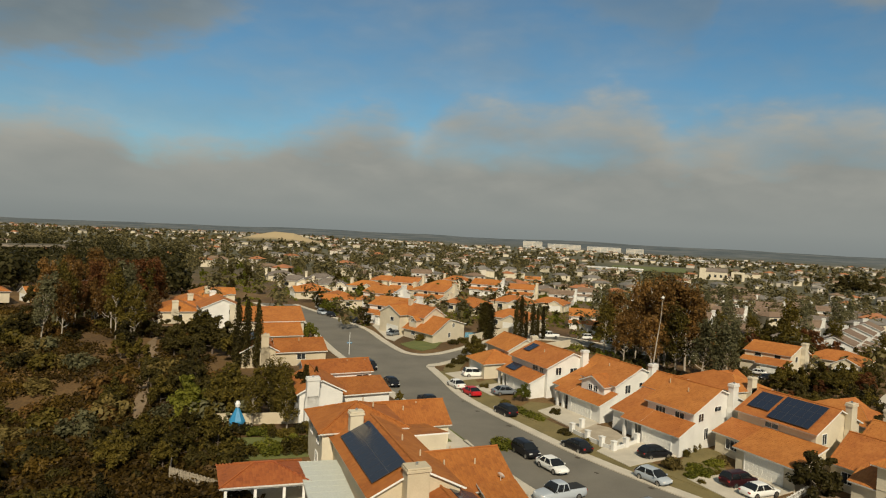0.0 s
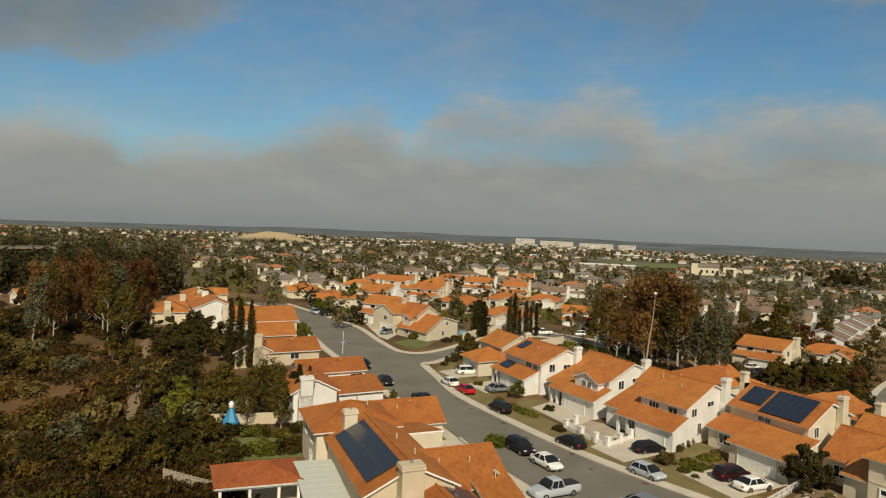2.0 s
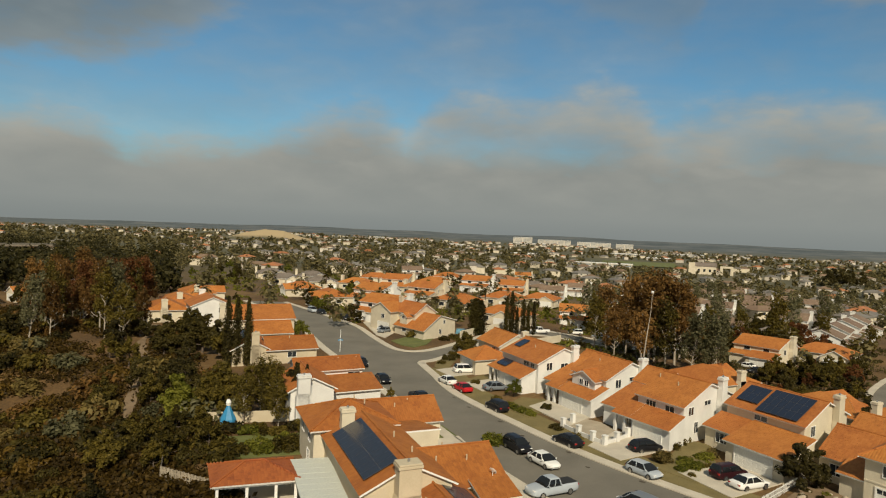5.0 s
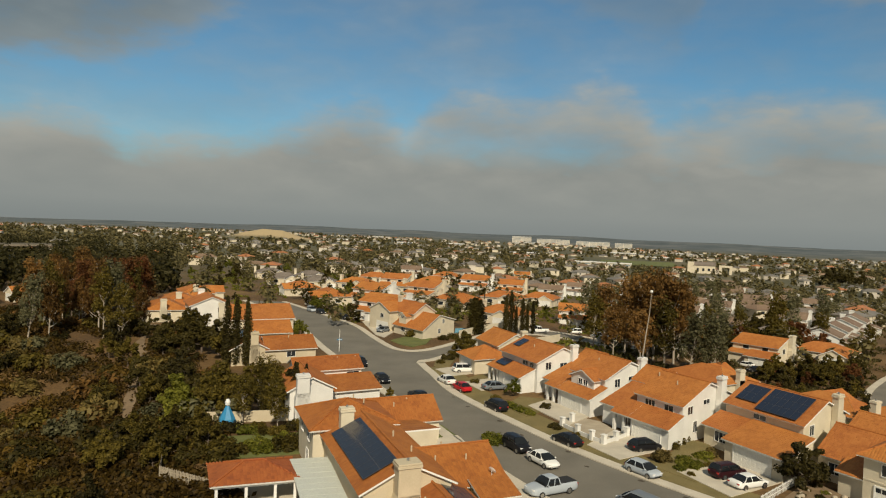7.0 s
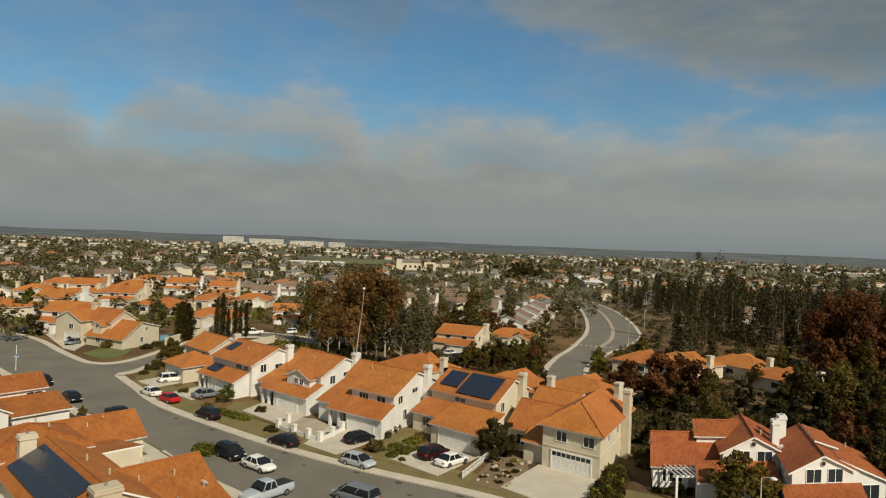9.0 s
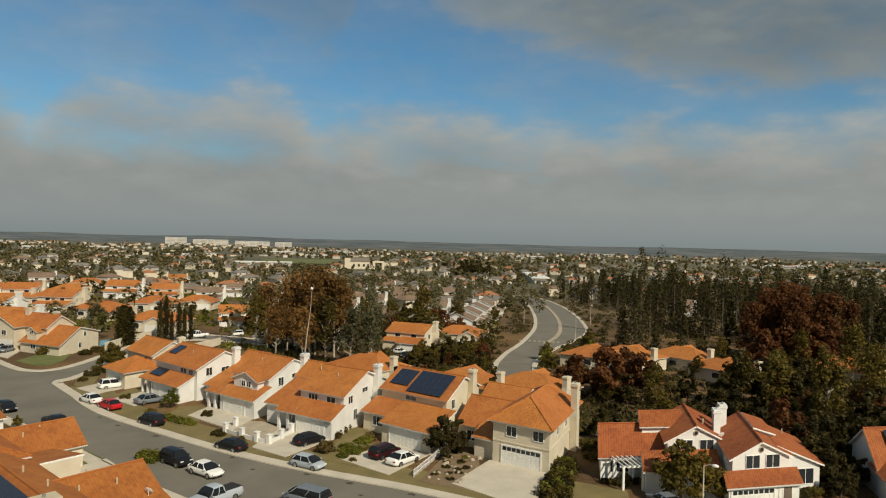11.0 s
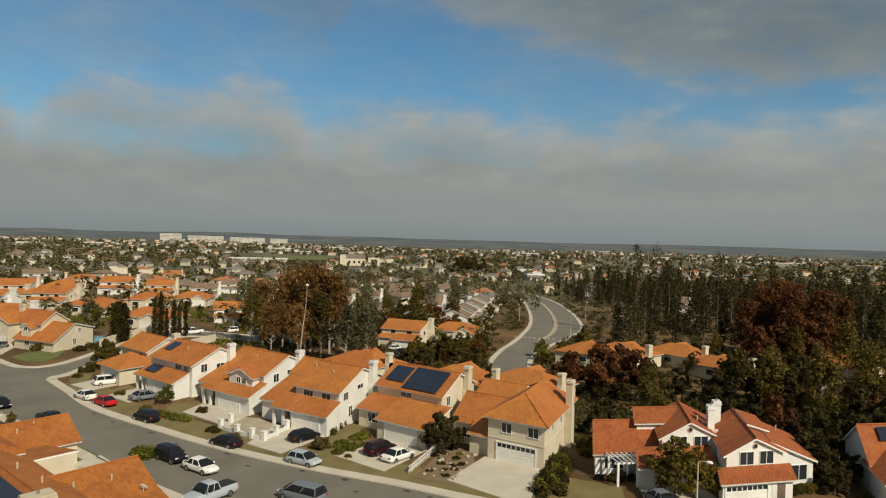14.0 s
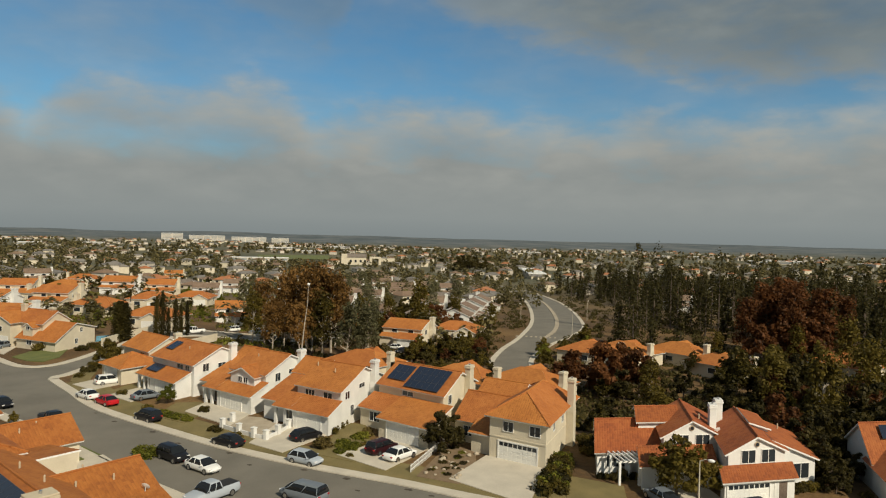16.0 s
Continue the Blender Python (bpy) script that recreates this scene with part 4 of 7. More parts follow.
# left side of the street, nearest first
HOMES.append(House(1.3, 79.4, 109.3, "tan house with orange tiled roofs and a large solar array", STUCCO_CREAM, TILE_MID, -0.1, group=ROW))
h = HOMES[-1]
h.block(-18.0, -1.0, 5.2, 13.2, 4.5, "gx", 1.9, walls=STUCCO_TAN).block(-1.0, 8.0, 5.4, 14.4, 4.9, "hip", 1.9).block(6.8, 14.0, -3.0, 6.0, 2.7, "gy", 2.0).block(-2.0, 6.8, 0.6, 5.4, 2.7, "sr", 1.4)
h.chimney(-2.4, 11.2, 1.1, 1.4, 7.4).chimney(-18.7, 9.6, 1.5, 2.0, 6.9, STUCCO_TAN).window("b", 14.4, 1.5, 3.2, 1.2, 1.3).window("b", 14.4, 5.5, 3.2, 1.2, 1.3).window("b", 14.4, 2.0, 0.9, 1.4, 1.2)
h.solar(-16.6, -3.0, 9.8, 12.8, lambda x, y: 4.5 + 0.16 + (13.2 - y) * 1.9 / 4.0, 10, 2).vent(10.0, 0.5, 4.4).vent(9.0, 2.5, 4.2).vent(3.0, 8.0, 6.5).vent(5.6, 8.6, 6.4).vent(-9.0, 8.0, 6.2).vent(-13.0, 7.4, 5.9).dish(12.6, -2.2, 3.6, 20)

HOMES.append(House(7.1, 68.1, 109.3, "tan house with low orange tiled roofs by the street", STUCCO_TAN, TILE_MID, -0.1, group=ROW))
h = HOMES[-1]
h.block(-2.0, 7.6, 0.0, 8.4, 2.7, "gy", 2.1).block(-14.0, -2.0, 5.0, 12.6, 2.9, "gx", 1.6).block(-5.0, -2.0, 0.2, 3.6, 2.4, "sl", 0.7)
h.window("l", -2.0, 7.2, 1.4, 1.3, 0.6).solar(-10.0, -4.5, 5.4, 8.0, slope_f(4.5, 2.7, 1.6, 4.3), 3, 2).vent(0.8, 3.0, 4.2).vent(1.0, 6.2, 4.3).vent(5.2, 4.0, 4.2).vent(-8.0, 10.4, 4.2).dish(-1.6, 1.2, 3.1, 30)

HOMES.append(House(-5.6, 103.8, 109.3, "white house with stepped orange tiled roofs and large chimney", STUCCO_WHITE, TILE_MID, -0.2, group=ROW))
h = HOMES[-1]
h.block(7.0, 14.0, 2.6, 13.0, 4.4, "gy", 1.2).block(0.0, 7.0, 1.4, 9.4, 2.6, "sl", 0.9).block(-3.6, 7.0, 9.4, 15.4, 4.2, "gx", 1.5)
h.chimney(-4.4, 13.8, 1.3, 1.7, 6.4).window("l", 7.0, 4.0, 3.2, 2.0, 0.7).window("b", 15.4, 1.0, 2.6, 1.2, 1.2).vent(10.0, 3.0, 5.3).vent(10.0, 6.0, 5.3)

HOMES.append(House(-23.5, 138.4, 109.3, "tan house with orange tiles and bright solar panels", STUCCO_TAN, TILE_MID, -0.2, group=ROW))
h = HOMES[-1]
h.block(-3.6, 8.0, -0.8, 8.6, 2.6, "gy", 1.5).block(-3.6, 10.0, 8.6, 15.0, 3.0, "gx", 1.7)
h.chimney(-4.2, 11.0, 1.2, 1.4, 6.2, STUCCO_TAN).solar(0.6, 8.6, 11.9, 14.6, lambda x, y: 3.16 + (15.0 - y) * 1.7 / 3.2, 5, 2).window("l", -3.6, 4.0, 1.2, 1.6, 1.0).vent(0.5, 4.0, 4.2).vent(4.5, 3.2, 4.1)

HOMES.append(House(-27.8, 150.0, 109.3, "cream two-storey house with broad orange tiled roof", STUCCO_CREAM, TILE, -0.2, group=ROW))
h = HOMES[-1]
h.block(14.0, 32.0, -1.0, 14.0, 4.4, "gy", 2.2).block(3.0, 14.0, 1.0, 10.0, 2.8, "gy", 1.8).chimney(16.0, 15.0, 1.3, 1.5, 8.0).window("l", 14.0, 6.0, 3.0, 1.6, 1.0)

# corner house across the side street
HOMES.append(House(-1.4, 167.2, 53.1, "cream corner house with stepped orange roofs and broad gable end", STUCCO_CREAM, TILE, 0.3, group=ROW))
h = HOMES[-1]
h.block(0.0, 6.4, 0.0, 12.0, 2.2, "sl", 3.2).block(6.4, 12.9, 0.0, 12.0, 3.9, "sr", 1.5).block(2.6, 11.4, 6.5, 22.5, 5.2, "gy", 2.2).block(-0.6, 6.0, 13.4, 22.5, 5.2, "gx", 1.9).block(0.6, 4.6, 7.6, 10.6, 4.5, "gx", 0.9, 0.35)
h.window("f", 0.0, 8.2, 3.4, 0.8, 0.9).window("f", 0.0, 6.6, 1.0, 0.9, 1.1).window("l", 0.6, 9.1, 4.0, 1.0, 0.7).window("l", -0.6, 16.8, 3.3, 1.4, 1.0).chimney(6.3, 16.4, 1.0, 1.3, 8.6).chimney(7.4, 8.4, 1.0, 1.3, 8.2)
h.garage("l", -0.6, 16.6).door("l", 0.0, 4.0).window("l", 0.0, 8.0, 1.0, 1.5, 1.0)
h.root.location.z = 0.0

# ---- houses further off: a few kinds, copied ----
def plain_house(label, walls, roof, two, wide):
    h = House(0, 0, 0, label, walls, roof, 0.0, fine=False)
    w = wide / 2
    if two:
        h.block(-w, w, 3.0, 13.0, 5.0, "gx", 2.1).block(-w * 0.1, w + 0.3, -1.0, 3.0, 2.6, "sf", 1.1).block(-w, -w * 0.1, 0.8, 3.0, 2.7, "sf", 0.7)
        h.window("f", 3.0, -w * 0.4, 3.8, 1.6, 0.9).window("f", 3.0, w * 0.45, 3.8, 1.6, 0.9).garage("f", -1.0, w * 0.5)
        h.window("r", w, 6.0, 3.4, 1.2, 1.2).window("l", -w, 6.0, 3.4, 1.2, 1.2).window("b", 13.0, -2.0, 3.3, 1.8, 1.2).window("b", 13.0, 2.5, 3.3, 1.8, 1.2).chimney(w + 0.6, 9.0, 1.1, 1.6, 8.0)
    else:
        h.block(-w, w, 2.0, 12.0, 2.9, "hip", 2.3).block(w * 0.1, w - 0.2, -2.0, 4.0, 2.7, "gy", 1.7)
        h.garage("f", -2.0, w * 0.54).window("f", 2.0, -w * 0.5, 1.0, 2.0, 1.2).window("r", w, 7.0, 1.0, 1.6, 1.2).window("l", -w, 7.0, 1.0, 1.6, 1.2).window("b", 12.0, 0.0, 1.0, 2.0, 1.2).chimney(-w - 0.5, 8.0, 1.1, 1.5, 5.8)
    return h.root


KINDS = [plain_house("white house with orange tiled roof in the neighbourhood", STUCCO_WHITE, TILE, True, 13.0),
         plain_house("cream house with orange tiled roof in the neighbourhood", STUCCO_CREAM, TILE, True, 12.0),
         plain_house("low cream house with orange hipped roof", STUCCO_CREAM, TILE, False, 15.0),
         plain_house("white house with brownish tiled roof further off", STUCCO_WHITE, TILE_FAR, True, 12.0),
         plain_house("cream house with grey-brown roof further off", STUCCO_CREAM, SHINGLE, False, 14.0)]
FAR_HOMES = "houses of the neighbourhood"
PLACED = set()
MIDS = []  # the middles of the houses placed so far


def put_house(kind, x, y, yaw):
    m = pose(x, y, ground_z(x, y) + 0.1, 0, 0, yaw)
    MIDS.append((x - 6.0 * math.sin(radians(yaw)), y + 6.0 * math.cos(radians(yaw))))
    if kind in PLACED:
        c = copy_thing(KINDS[kind], m)
    else:  # the first of its kind is the one that was built
        c = KINDS[kind]
        c.matrix_basis = m
        PLACED.add(kind)
    c["group"] = FAR_HOMES
    return c


def put_mid(kind, x, y, yaw):
    """A house by the middle of its plan."""
    return put_house(kind, x + 6.0 * math.sin(radians(yaw)), y - 6.0 * math.cos(radians(yaw)), yaw)


# beyond the junction
for k, x, y, yaw in ((0, -13.4, 202.0, -37), (2, -35.0, 238.0, -60), (0, -20.0, 243.0, -40), (1, -15.0, 308.0, -20), (2, -5.0, 290.0, -30), (2, 9.0, 400.0, -15), (0, 21.0, 325.0, -25), (2, 9.0, 240.0, -35), (2, 21.5, 205.0, -37), (1, 38.0, 331.0, -20),
                     (2, 48.0, 306.0, -25), (0, 51.0, 240.0, -10), (4, -66.0, 317.0, 10), (2, -69.0, 187.0, 115), (2, -72.0, 206.0, 115), (0, -55.0, 182.0, 115), (2, -76.0, 232.0, 115), (2, -32.0, 302.0, -20), (2, -28.0, 356.0, 10)):
    put_mid(k, x, y, yaw)
for k, x, y, yaw in ((2, -2.0, 470.0, 0), (2, 45.0, 480.0, -10), (4, -59.0, 346.0, 10), (4, -45.0, 500.0, 0), (4, -20.0, 540.0, 0), (1, 70.0, 540.0, -10), (2, -50.0, 268.0, -60), (1, -2.0, 264.0, -35), (2, 27.0, 258.0, -30), (4, -48.0, 305.0, 10), (2, 24.0, 368.0, 165), (3, 62.0, 360.0, -20), (4, 80.0, 330.0, -25),
                     (3, -12.0, 420.0, 5), (4, -36.0, 430.0, 5), (3, 84.0, 400.0, -15), (4, 40.0, 420.0, -10), (4, -82.0, 360.0, 20), (3, 104.0, 360.0, -20), (2, 2.0, 345.0, 160), (4, 100.0, 440.0, -15), (4, 66.0, 450.0, -10)):
    put_mid(k, x, y, yaw)
# in the valley behind the right-hand row
for k, x, y, yaw in ((1, 82.0, 178.0, -52), (2, 103.0, 184.0, -42), (2, 66.0, 150.0, 118), (2, 78.0, 126.0, 118), (2, 89.0, 117.0, 110), (2, 126.0, 143.0, 115), (2, 135.0, 138.0, 100), (2, 148.0, 132.0, 100),
                     (2, 144.0, 114.0, 95), (2, 172.0, 103.0, 95), (3, 162.0, 346.0, -25), (3, 183.0, 360.0, -25), (3, 188.0, 338.0, -25), (3, 124.0, 203.0, 53), (3, 136.0, 219.0, 53), (3, 149.0, 235.0, 53), (3, 163.0, 253.0, 53),
                     (3, 255.0, 240.0, -50), (4, 280.0, 210.0, -60), (3, 300.0, 250.0, -50), (3, 320.0, 180.0, -60), (4, 290.0, 150.0, -70), (3, 330.0, 230.0, -60), (4, 250.0, 175.0, -60)):
    put_house(k, x, y, yaw)
for k, x, y, yaw in ((3, 140.0, 300.0, -30), (4, 160.0, 298.0, -30), (4, 177.0, 292.0, -35), (3, 176.0, 406.0, -20), (4, 205.0, 425.0, -20), (3, 150.0, 390.0, -20), (4, 128.0, 330.0, -25), (3, 118.0, 290.0, -30),
                     (4, 108.0, 262.0, -30), (3, 128.0, 250.0, -35), (4, 146.0, 262.0, -35), (3, 100.0, 235.0, 150), (4, 178.0, 290.0, -40), (4, 118.0, 232.0, 140), (3, 92.0, 258.0, -30), (4, 110.0, 312.0, -30)):
    put_house(k, x, y, yaw)

# ---- trees and bushes ----
def leaf_mesh(name, clumps, per, size, material, rng, flat=0.0):
    """Crown of single leaves gathered in clumps; clumps are (x, y, z, radius, squash)."""
    quads = []
    for cx, cy, cz, r, sq in clumps:
        d = rng.normal(size=(per, 3))
        d /= np.linalg.norm(d, axis=1)[:, None]
        p = d * (r * (0.45 + 0.6 * rng.random((per, 1)) ** 0.6)) * [1, 1, sq] + [cx, cy, cz]
        n = d + rng.normal(size=(per, 3)) * 0.5 + [0, 0, 0.5]
        n /= np.linalg.norm(n, axis=1)[:, None]
        a = np.cross(n, rng.normal(size=(per, 3)))
        a /= np.linalg.norm(a, axis=1)[:, None]
        b = np.cross(n, a)
        s = size * (0.55 + 0.9 * rng.random((per, 1)))
        quads.append(np.stack([p - a * s * 0.6, p - b * s * 0.34 + n * s * 0.1, p + a * s * 0.6, p + b * s * 0.34 + n * s * 0.1], axis=1))
    return quad_mesh(name, np.concatenate(quads), material)


def quad_mesh(name, q, material):
    n = len(q)
    me = bpy.data.meshes.new(name)
    me.vertices.add(4 * n)
    me.vertices.foreach_set("co", q.reshape(-1).astype(np.float32))
    me.loops.add(4 * n)
    me.loops.foreach_set("vertex_index", np.arange(4 * n, dtype=np.int32))
    me.polygons.add(n)
    me.polygons.foreach_set("loop_start", np.arange(0, 4 * n, 4, dtype=np.int32))
    me.update(calc_edges=True)
    me.materials.append(material)
    return me


def tree(kind, height, seed, leaf, bark, label, category="tree"):
    """One tree at the origin: trunk with limbs, and a crown."""
    rng = np.random.default_rng(seed)
    root = thing({"bush": "bush", "shrub": "bush"}.get(kind, "tree"), pose(0, -420, 0), label, category)
    bm = bmesh.new()
    clumps = []
    H = height
    if kind == "cypress":
        tube(bm, [(0, 0, -0.2), (0, 0, H * 0.5), (0, 0, H * 0.95)], [0.16, 0.10, 0.03], 6)
        for i in range(34):
            z = H * (0.05 + 0.93 * i / 33)
            r = H * 0.085 * (math.sin(min(1.0, (1.03 - z / H) * 1.6) * 1.5707) ** 0.8) * (0.5 + 0.5 * min(1, z / (0.15 * H)))
            for k in range(2):
                an = rng.random() * 6.28
                clumps.append((math.cos(an) * r * 0.35, math.sin(an) * r * 0.35, z, max(0.12, r * 0.8), 1.5))
        per, size = 60, 0.22
    elif kind in ("bush", "shrub"):
        for i in range(5):
            an = rng.random() * 6.28
            tube(bm, [(0, 0, -0.2), (math.cos(an) * H * 0.2, math.sin(an) * H * 0.2, H * 0.3), (math.cos(an) * H * 0.35, math.sin(an) * H * 0.35, H * 0.5)], [0.07, 0.05, 0.02], 5)
        for i in range(16):
            an, rr = rng.random() * 6.28, H * 0.75 * math.sqrt(rng.random())
            clumps.append((math.cos(an) * rr, math.sin(an) * rr, H * (0.12 + 0.55 * rng.random()) * (1 - 0.35 * rr / H), H * (0.22 + 0.16 * rng.random()), 0.85))
        per, size = (70, 0.20 * H / 2.0 + 0.07) if kind == "bush" else (80, 0.15)
    else:
        tall = kind == "gum"
        lean = rng.normal(size=2) * 0.04 * H
        top = H * (0.82 if tall else 0.6)
        tube(bm, [(0, 0, -0.3), (lean[0] * 0.3, lean[1] * 0.3, top * 0.35), (lean[0] * 0.7, lean[1] * 0.7, top * 0.7), (lean[0], lean[1], top)], [0.032 * H * (0.45 if tall else 1), 0.02 * H * (0.5 if tall else 1), (0.007 if tall else 0.012) * H, 0.004 * H], 8)
        n = 19 if tall else 11
        for i in range(n):
            f = (0.24 if tall else 0.28) + (0.74 if tall else 0.66) * i / n
            an = i * 2.4 + rng.random()
            base = Vector((lean[0] * f, lean[1] * f, top * f))
            reach = H * (0.145 if tall else 0.34) * (1.15 - 0.75 * f) * (0.7 + 0.6 * rng.random())
            tip = base + Vector((math.cos(an) * reach, math.sin(an) * reach, H * (0.10 + 0.1 * rng.random())))
            tube(bm, [base, base.lerp(tip, 0.5) + Vector((0, 0, -0.02 * H)), tip], [0.009 * H, 0.006 * H, 0.002 * H], 5)
            for k in range(3 if tall else 4):
                o = rng.normal(size=3) * H * (0.042 if tall else 0.055)
                clumps.append((tip.x + o[0], tip.y + o[1], tip.z + o[2], H * (0.05 + 0.045 * rng.random()) * (0.8 if tall else 1.35), 1.25 if tall else 0.8))
        for k in range(6):
            o = rng.normal(size=3) * H * 0.06
            clumps.append((lean[0] + o[0], lean[1] + o[1], H * 0.92 + o[2] - H * 0.06, H * 0.08, 0.9))
        per, size = (46 if tall else 58), ((0.34 if tall else 0.40) + 0.013 * H) * 0.84
    part("trunk", bm, bark, root)
    part("crown", leaf_mesh("crown", clumps, per, size, leaf, rng), leaf, root)
    return root


GUM = [tree("gum", 15, 1, LEAF_RUST, BARK_PALE, "tall rusty-leaved gum tree with pale trunk"), tree("gum", 15, 2, LEAF_GREEN, BARK_PALE, "tall green gum tree with pale trunk"), tree("gum", 15, 3, LEAF_GREY, BARK_PALE, "tall grey leaved gum tree with pale trunk"), tree("gum", 15, 33, LEAF_RED, BARK, "tall dark red-brown leaved tree")]
BROAD = [tree("broad", 7, 4, LEAF_GREEN, BARK, "round-crowned green garden tree"), tree("broad", 7, 5, LEAF_DARK, BARK, "dark evergreen tree with dense crown"), tree("broad", 7, 6, LEAF_BRIGHT, BARK, "bright green leafy garden tree"), tree("broad", 7, 7, LEAF_RED, BARK, "reddish-brown leafy tree with round crown")]
CYPRESS = tree("cypress", 10, 8, LEAF_DARK, BARK, "slender dark green column cypress")
# the last bush has lighter leaves that paint sunlight on the slope
BUSH = [tree("bush", 2.0, 19, LEAF_RUST, BARK, "rusty brown dry bush on the slope", "bush"), tree("bush", 2.0, 9, LEAF_SCRUB, BARK, "olive-brown scrub bush on the dry slope", "bush"), tree("bush", 2.0, 10, LEAF_GREEN, BARK, "green wild bush on the dry slope", "bush"), tree("bush", 2.0, 11, LEAF_GREY, BARK, "grey-green sage bush on the dry slope", "bush"), tree("bush", 2.0, 71, LEAF_DARK, BARK, "dark green dense bush on the slope", "bush"), tree("bush", 2.0, 72, LEAF_OLIVE, BARK, "yellowish olive bush, coloured to paint the sunlit slope", "bush")]
def palm(height, seed):
    rng = np.random.default_rng(seed)
    root = thing("palm_tree", pose(0, -420, 0), "tall fan palm with drooping green fronds", "palm")
    bm = bmesh.new()
    tube(bm, [(0, 0, -0.2), (0.1, 0, height * 0.5), (0.15, 0, height)], [0.26, 0.2, 0.18], 8)
    part("trunk", bm, BARK, root)
    for i in range(26):
        a, up = rng.uniform(0, 6.28), rng.uniform(-0.5, 1.1)
        L = rng.uniform(1.6, 2.3)
        bm = bmesh.new()
        prev = None
        for k in range(6):
            f = k / 5
            r, z = L * f * math.cos(up * 0.7), height + L * (f * math.sin(up) - 0.55 * f * f)
            w = 0.34 * math.sin(math.pi * min(0.97, f + 0.15))
            c, s = math.cos(a), math.sin(a)
            row = [bm.verts.new((0.15 + r * c - w * s, r * s + w * c, z - 0.1)), bm.verts.new((0.15 + r * c, r * s, z)), bm.verts.new((0.15 + r * c + w * s, r * s - w * c, z - 0.1))]
            if prev:
                for q in range(2):
                    bm.faces.new((prev[q], prev[q + 1], row[q + 1], row[q]))
            prev = row
        part("frond", bm, LEAF_GREEN, root)
    return root


PALM = palm(8.0, 61)
SHRUB = [tree("shrub", 1.0, 12, LEAF_GREEN, BARK, "clipped green garden shrub", "bush"), tree("shrub", 1.0, 13, LEAF_BRIGHT, BARK, "bright green garden shrub", "bush"), tree("shrub", 1.0, 14, LEAF_DARK, BARK, "dark garden shrub by the driveway", "bush"), tree("shrub", 1.0, 15, LEAF_OLIVE, BARK, "rounded olive-brown clipped bush", "bush")]


GROWN = set()


def clear(x, y, margin=9.0):
    """Ground on the far road or close beside it."""
    if not 112 < y < 510:
        return False
    ys = (112, 146, 165, 178, 196, 217, 256, 305, 362, 408, 490)
    return np.interp(y, ys, (75, 93, 109, 122, 139, 156, 184, 215, 247, 268, 290)) - margin < x < np.interp(y, ys, (86, 104, 124, 141, 162, 178, 204, 234, 262, 281, 304)) + margin


def plant(template, x, y, size, rng, group="", squash=1.0):
    """A copy of a plant, size times as large, turned at random."""
    s = size
    m = pose(x, y, ground_z(x, y), 0, 0, rng.random() * 360)
    if template.name in GROWN:
        c = copy_thing(template, m)
    else:  # the first of its kind is the one that was built
        c = template
        c.matrix_basis = m
        GROWN.add(template.name)
    c.scale = (s * (0.9 + 0.2 * rng.random()), s * (0.9 + 0.2 * rng.random()), s * squash)
    if group:
        c["group"] = group
    return c


SOWN = {}


def sow(template, x, y, size, rng, group="", squash=1.0):
    """A far plant that is past counting: it joins the others of its kind."""
    SOWN.setdefault(template.name, (template, []))[1].append((x, y, size, rng.random() * math.tau))


def grow_sown():
    rng = np.random.default_rng(91)
    for template, spots in SOWN.values():
        crown = [c for c in template.children if c.name.startswith("crown")][0].data
        co = np.empty(len(crown.vertices) * 3, dtype=np.float32)
        crown.vertices.foreach_get("co", co)
        co = co.reshape(-1, 4, 3)
        low = template.name.startswith("bush")
        quads, trunks = [], bmesh.new()
        for x, y, s, turn in spots:
            q = co[rng.choice(len(co), int(len(co) * (0.55 if low else 0.45)), replace=False)]
            mid = q.mean(axis=1, keepdims=True)
            q = (mid + (q - mid) * (1.2 if low else 1.3)) * s
            c, n, z = math.cos(turn), math.sin(turn), ground_z(x, y)
            quads.append(np.stack([q[..., 0] * c - q[..., 1] * n + x, q[..., 0] * n + q[..., 1] * c + y, q[..., 2] + z], axis=-1))
            tube(trunks, [(x, y, z - 0.4), (x, y, z + (0.5 if low else 4.2) * s)], [0.14 * s, 0.07 * s], 5)
        what = "scrub" if low else "trees"
        ob = new("scrub" if low else "grove", quad_mesh(what, np.concatenate(quads), crown.materials[0]))
        tagged(ob, "scattered far " + {"green_leaves": "green", "dark_leaves": "dark green", "rusty_leaves": "rusty", "reddish_leaves": "reddish-brown", "grey_leaves": "grey-green", "scrub_leaves": "olive-brown", "bright_leaves": "bright green", "olive_leaves": "olive"}[crown.materials[0].name] + (" bushes on the dry slope" if low else " trees between the houses"), what, kind="stuff")
        part("trunks", trunks, BARK, ob)["kind"] = "stuff"


prng = random.Random(5)
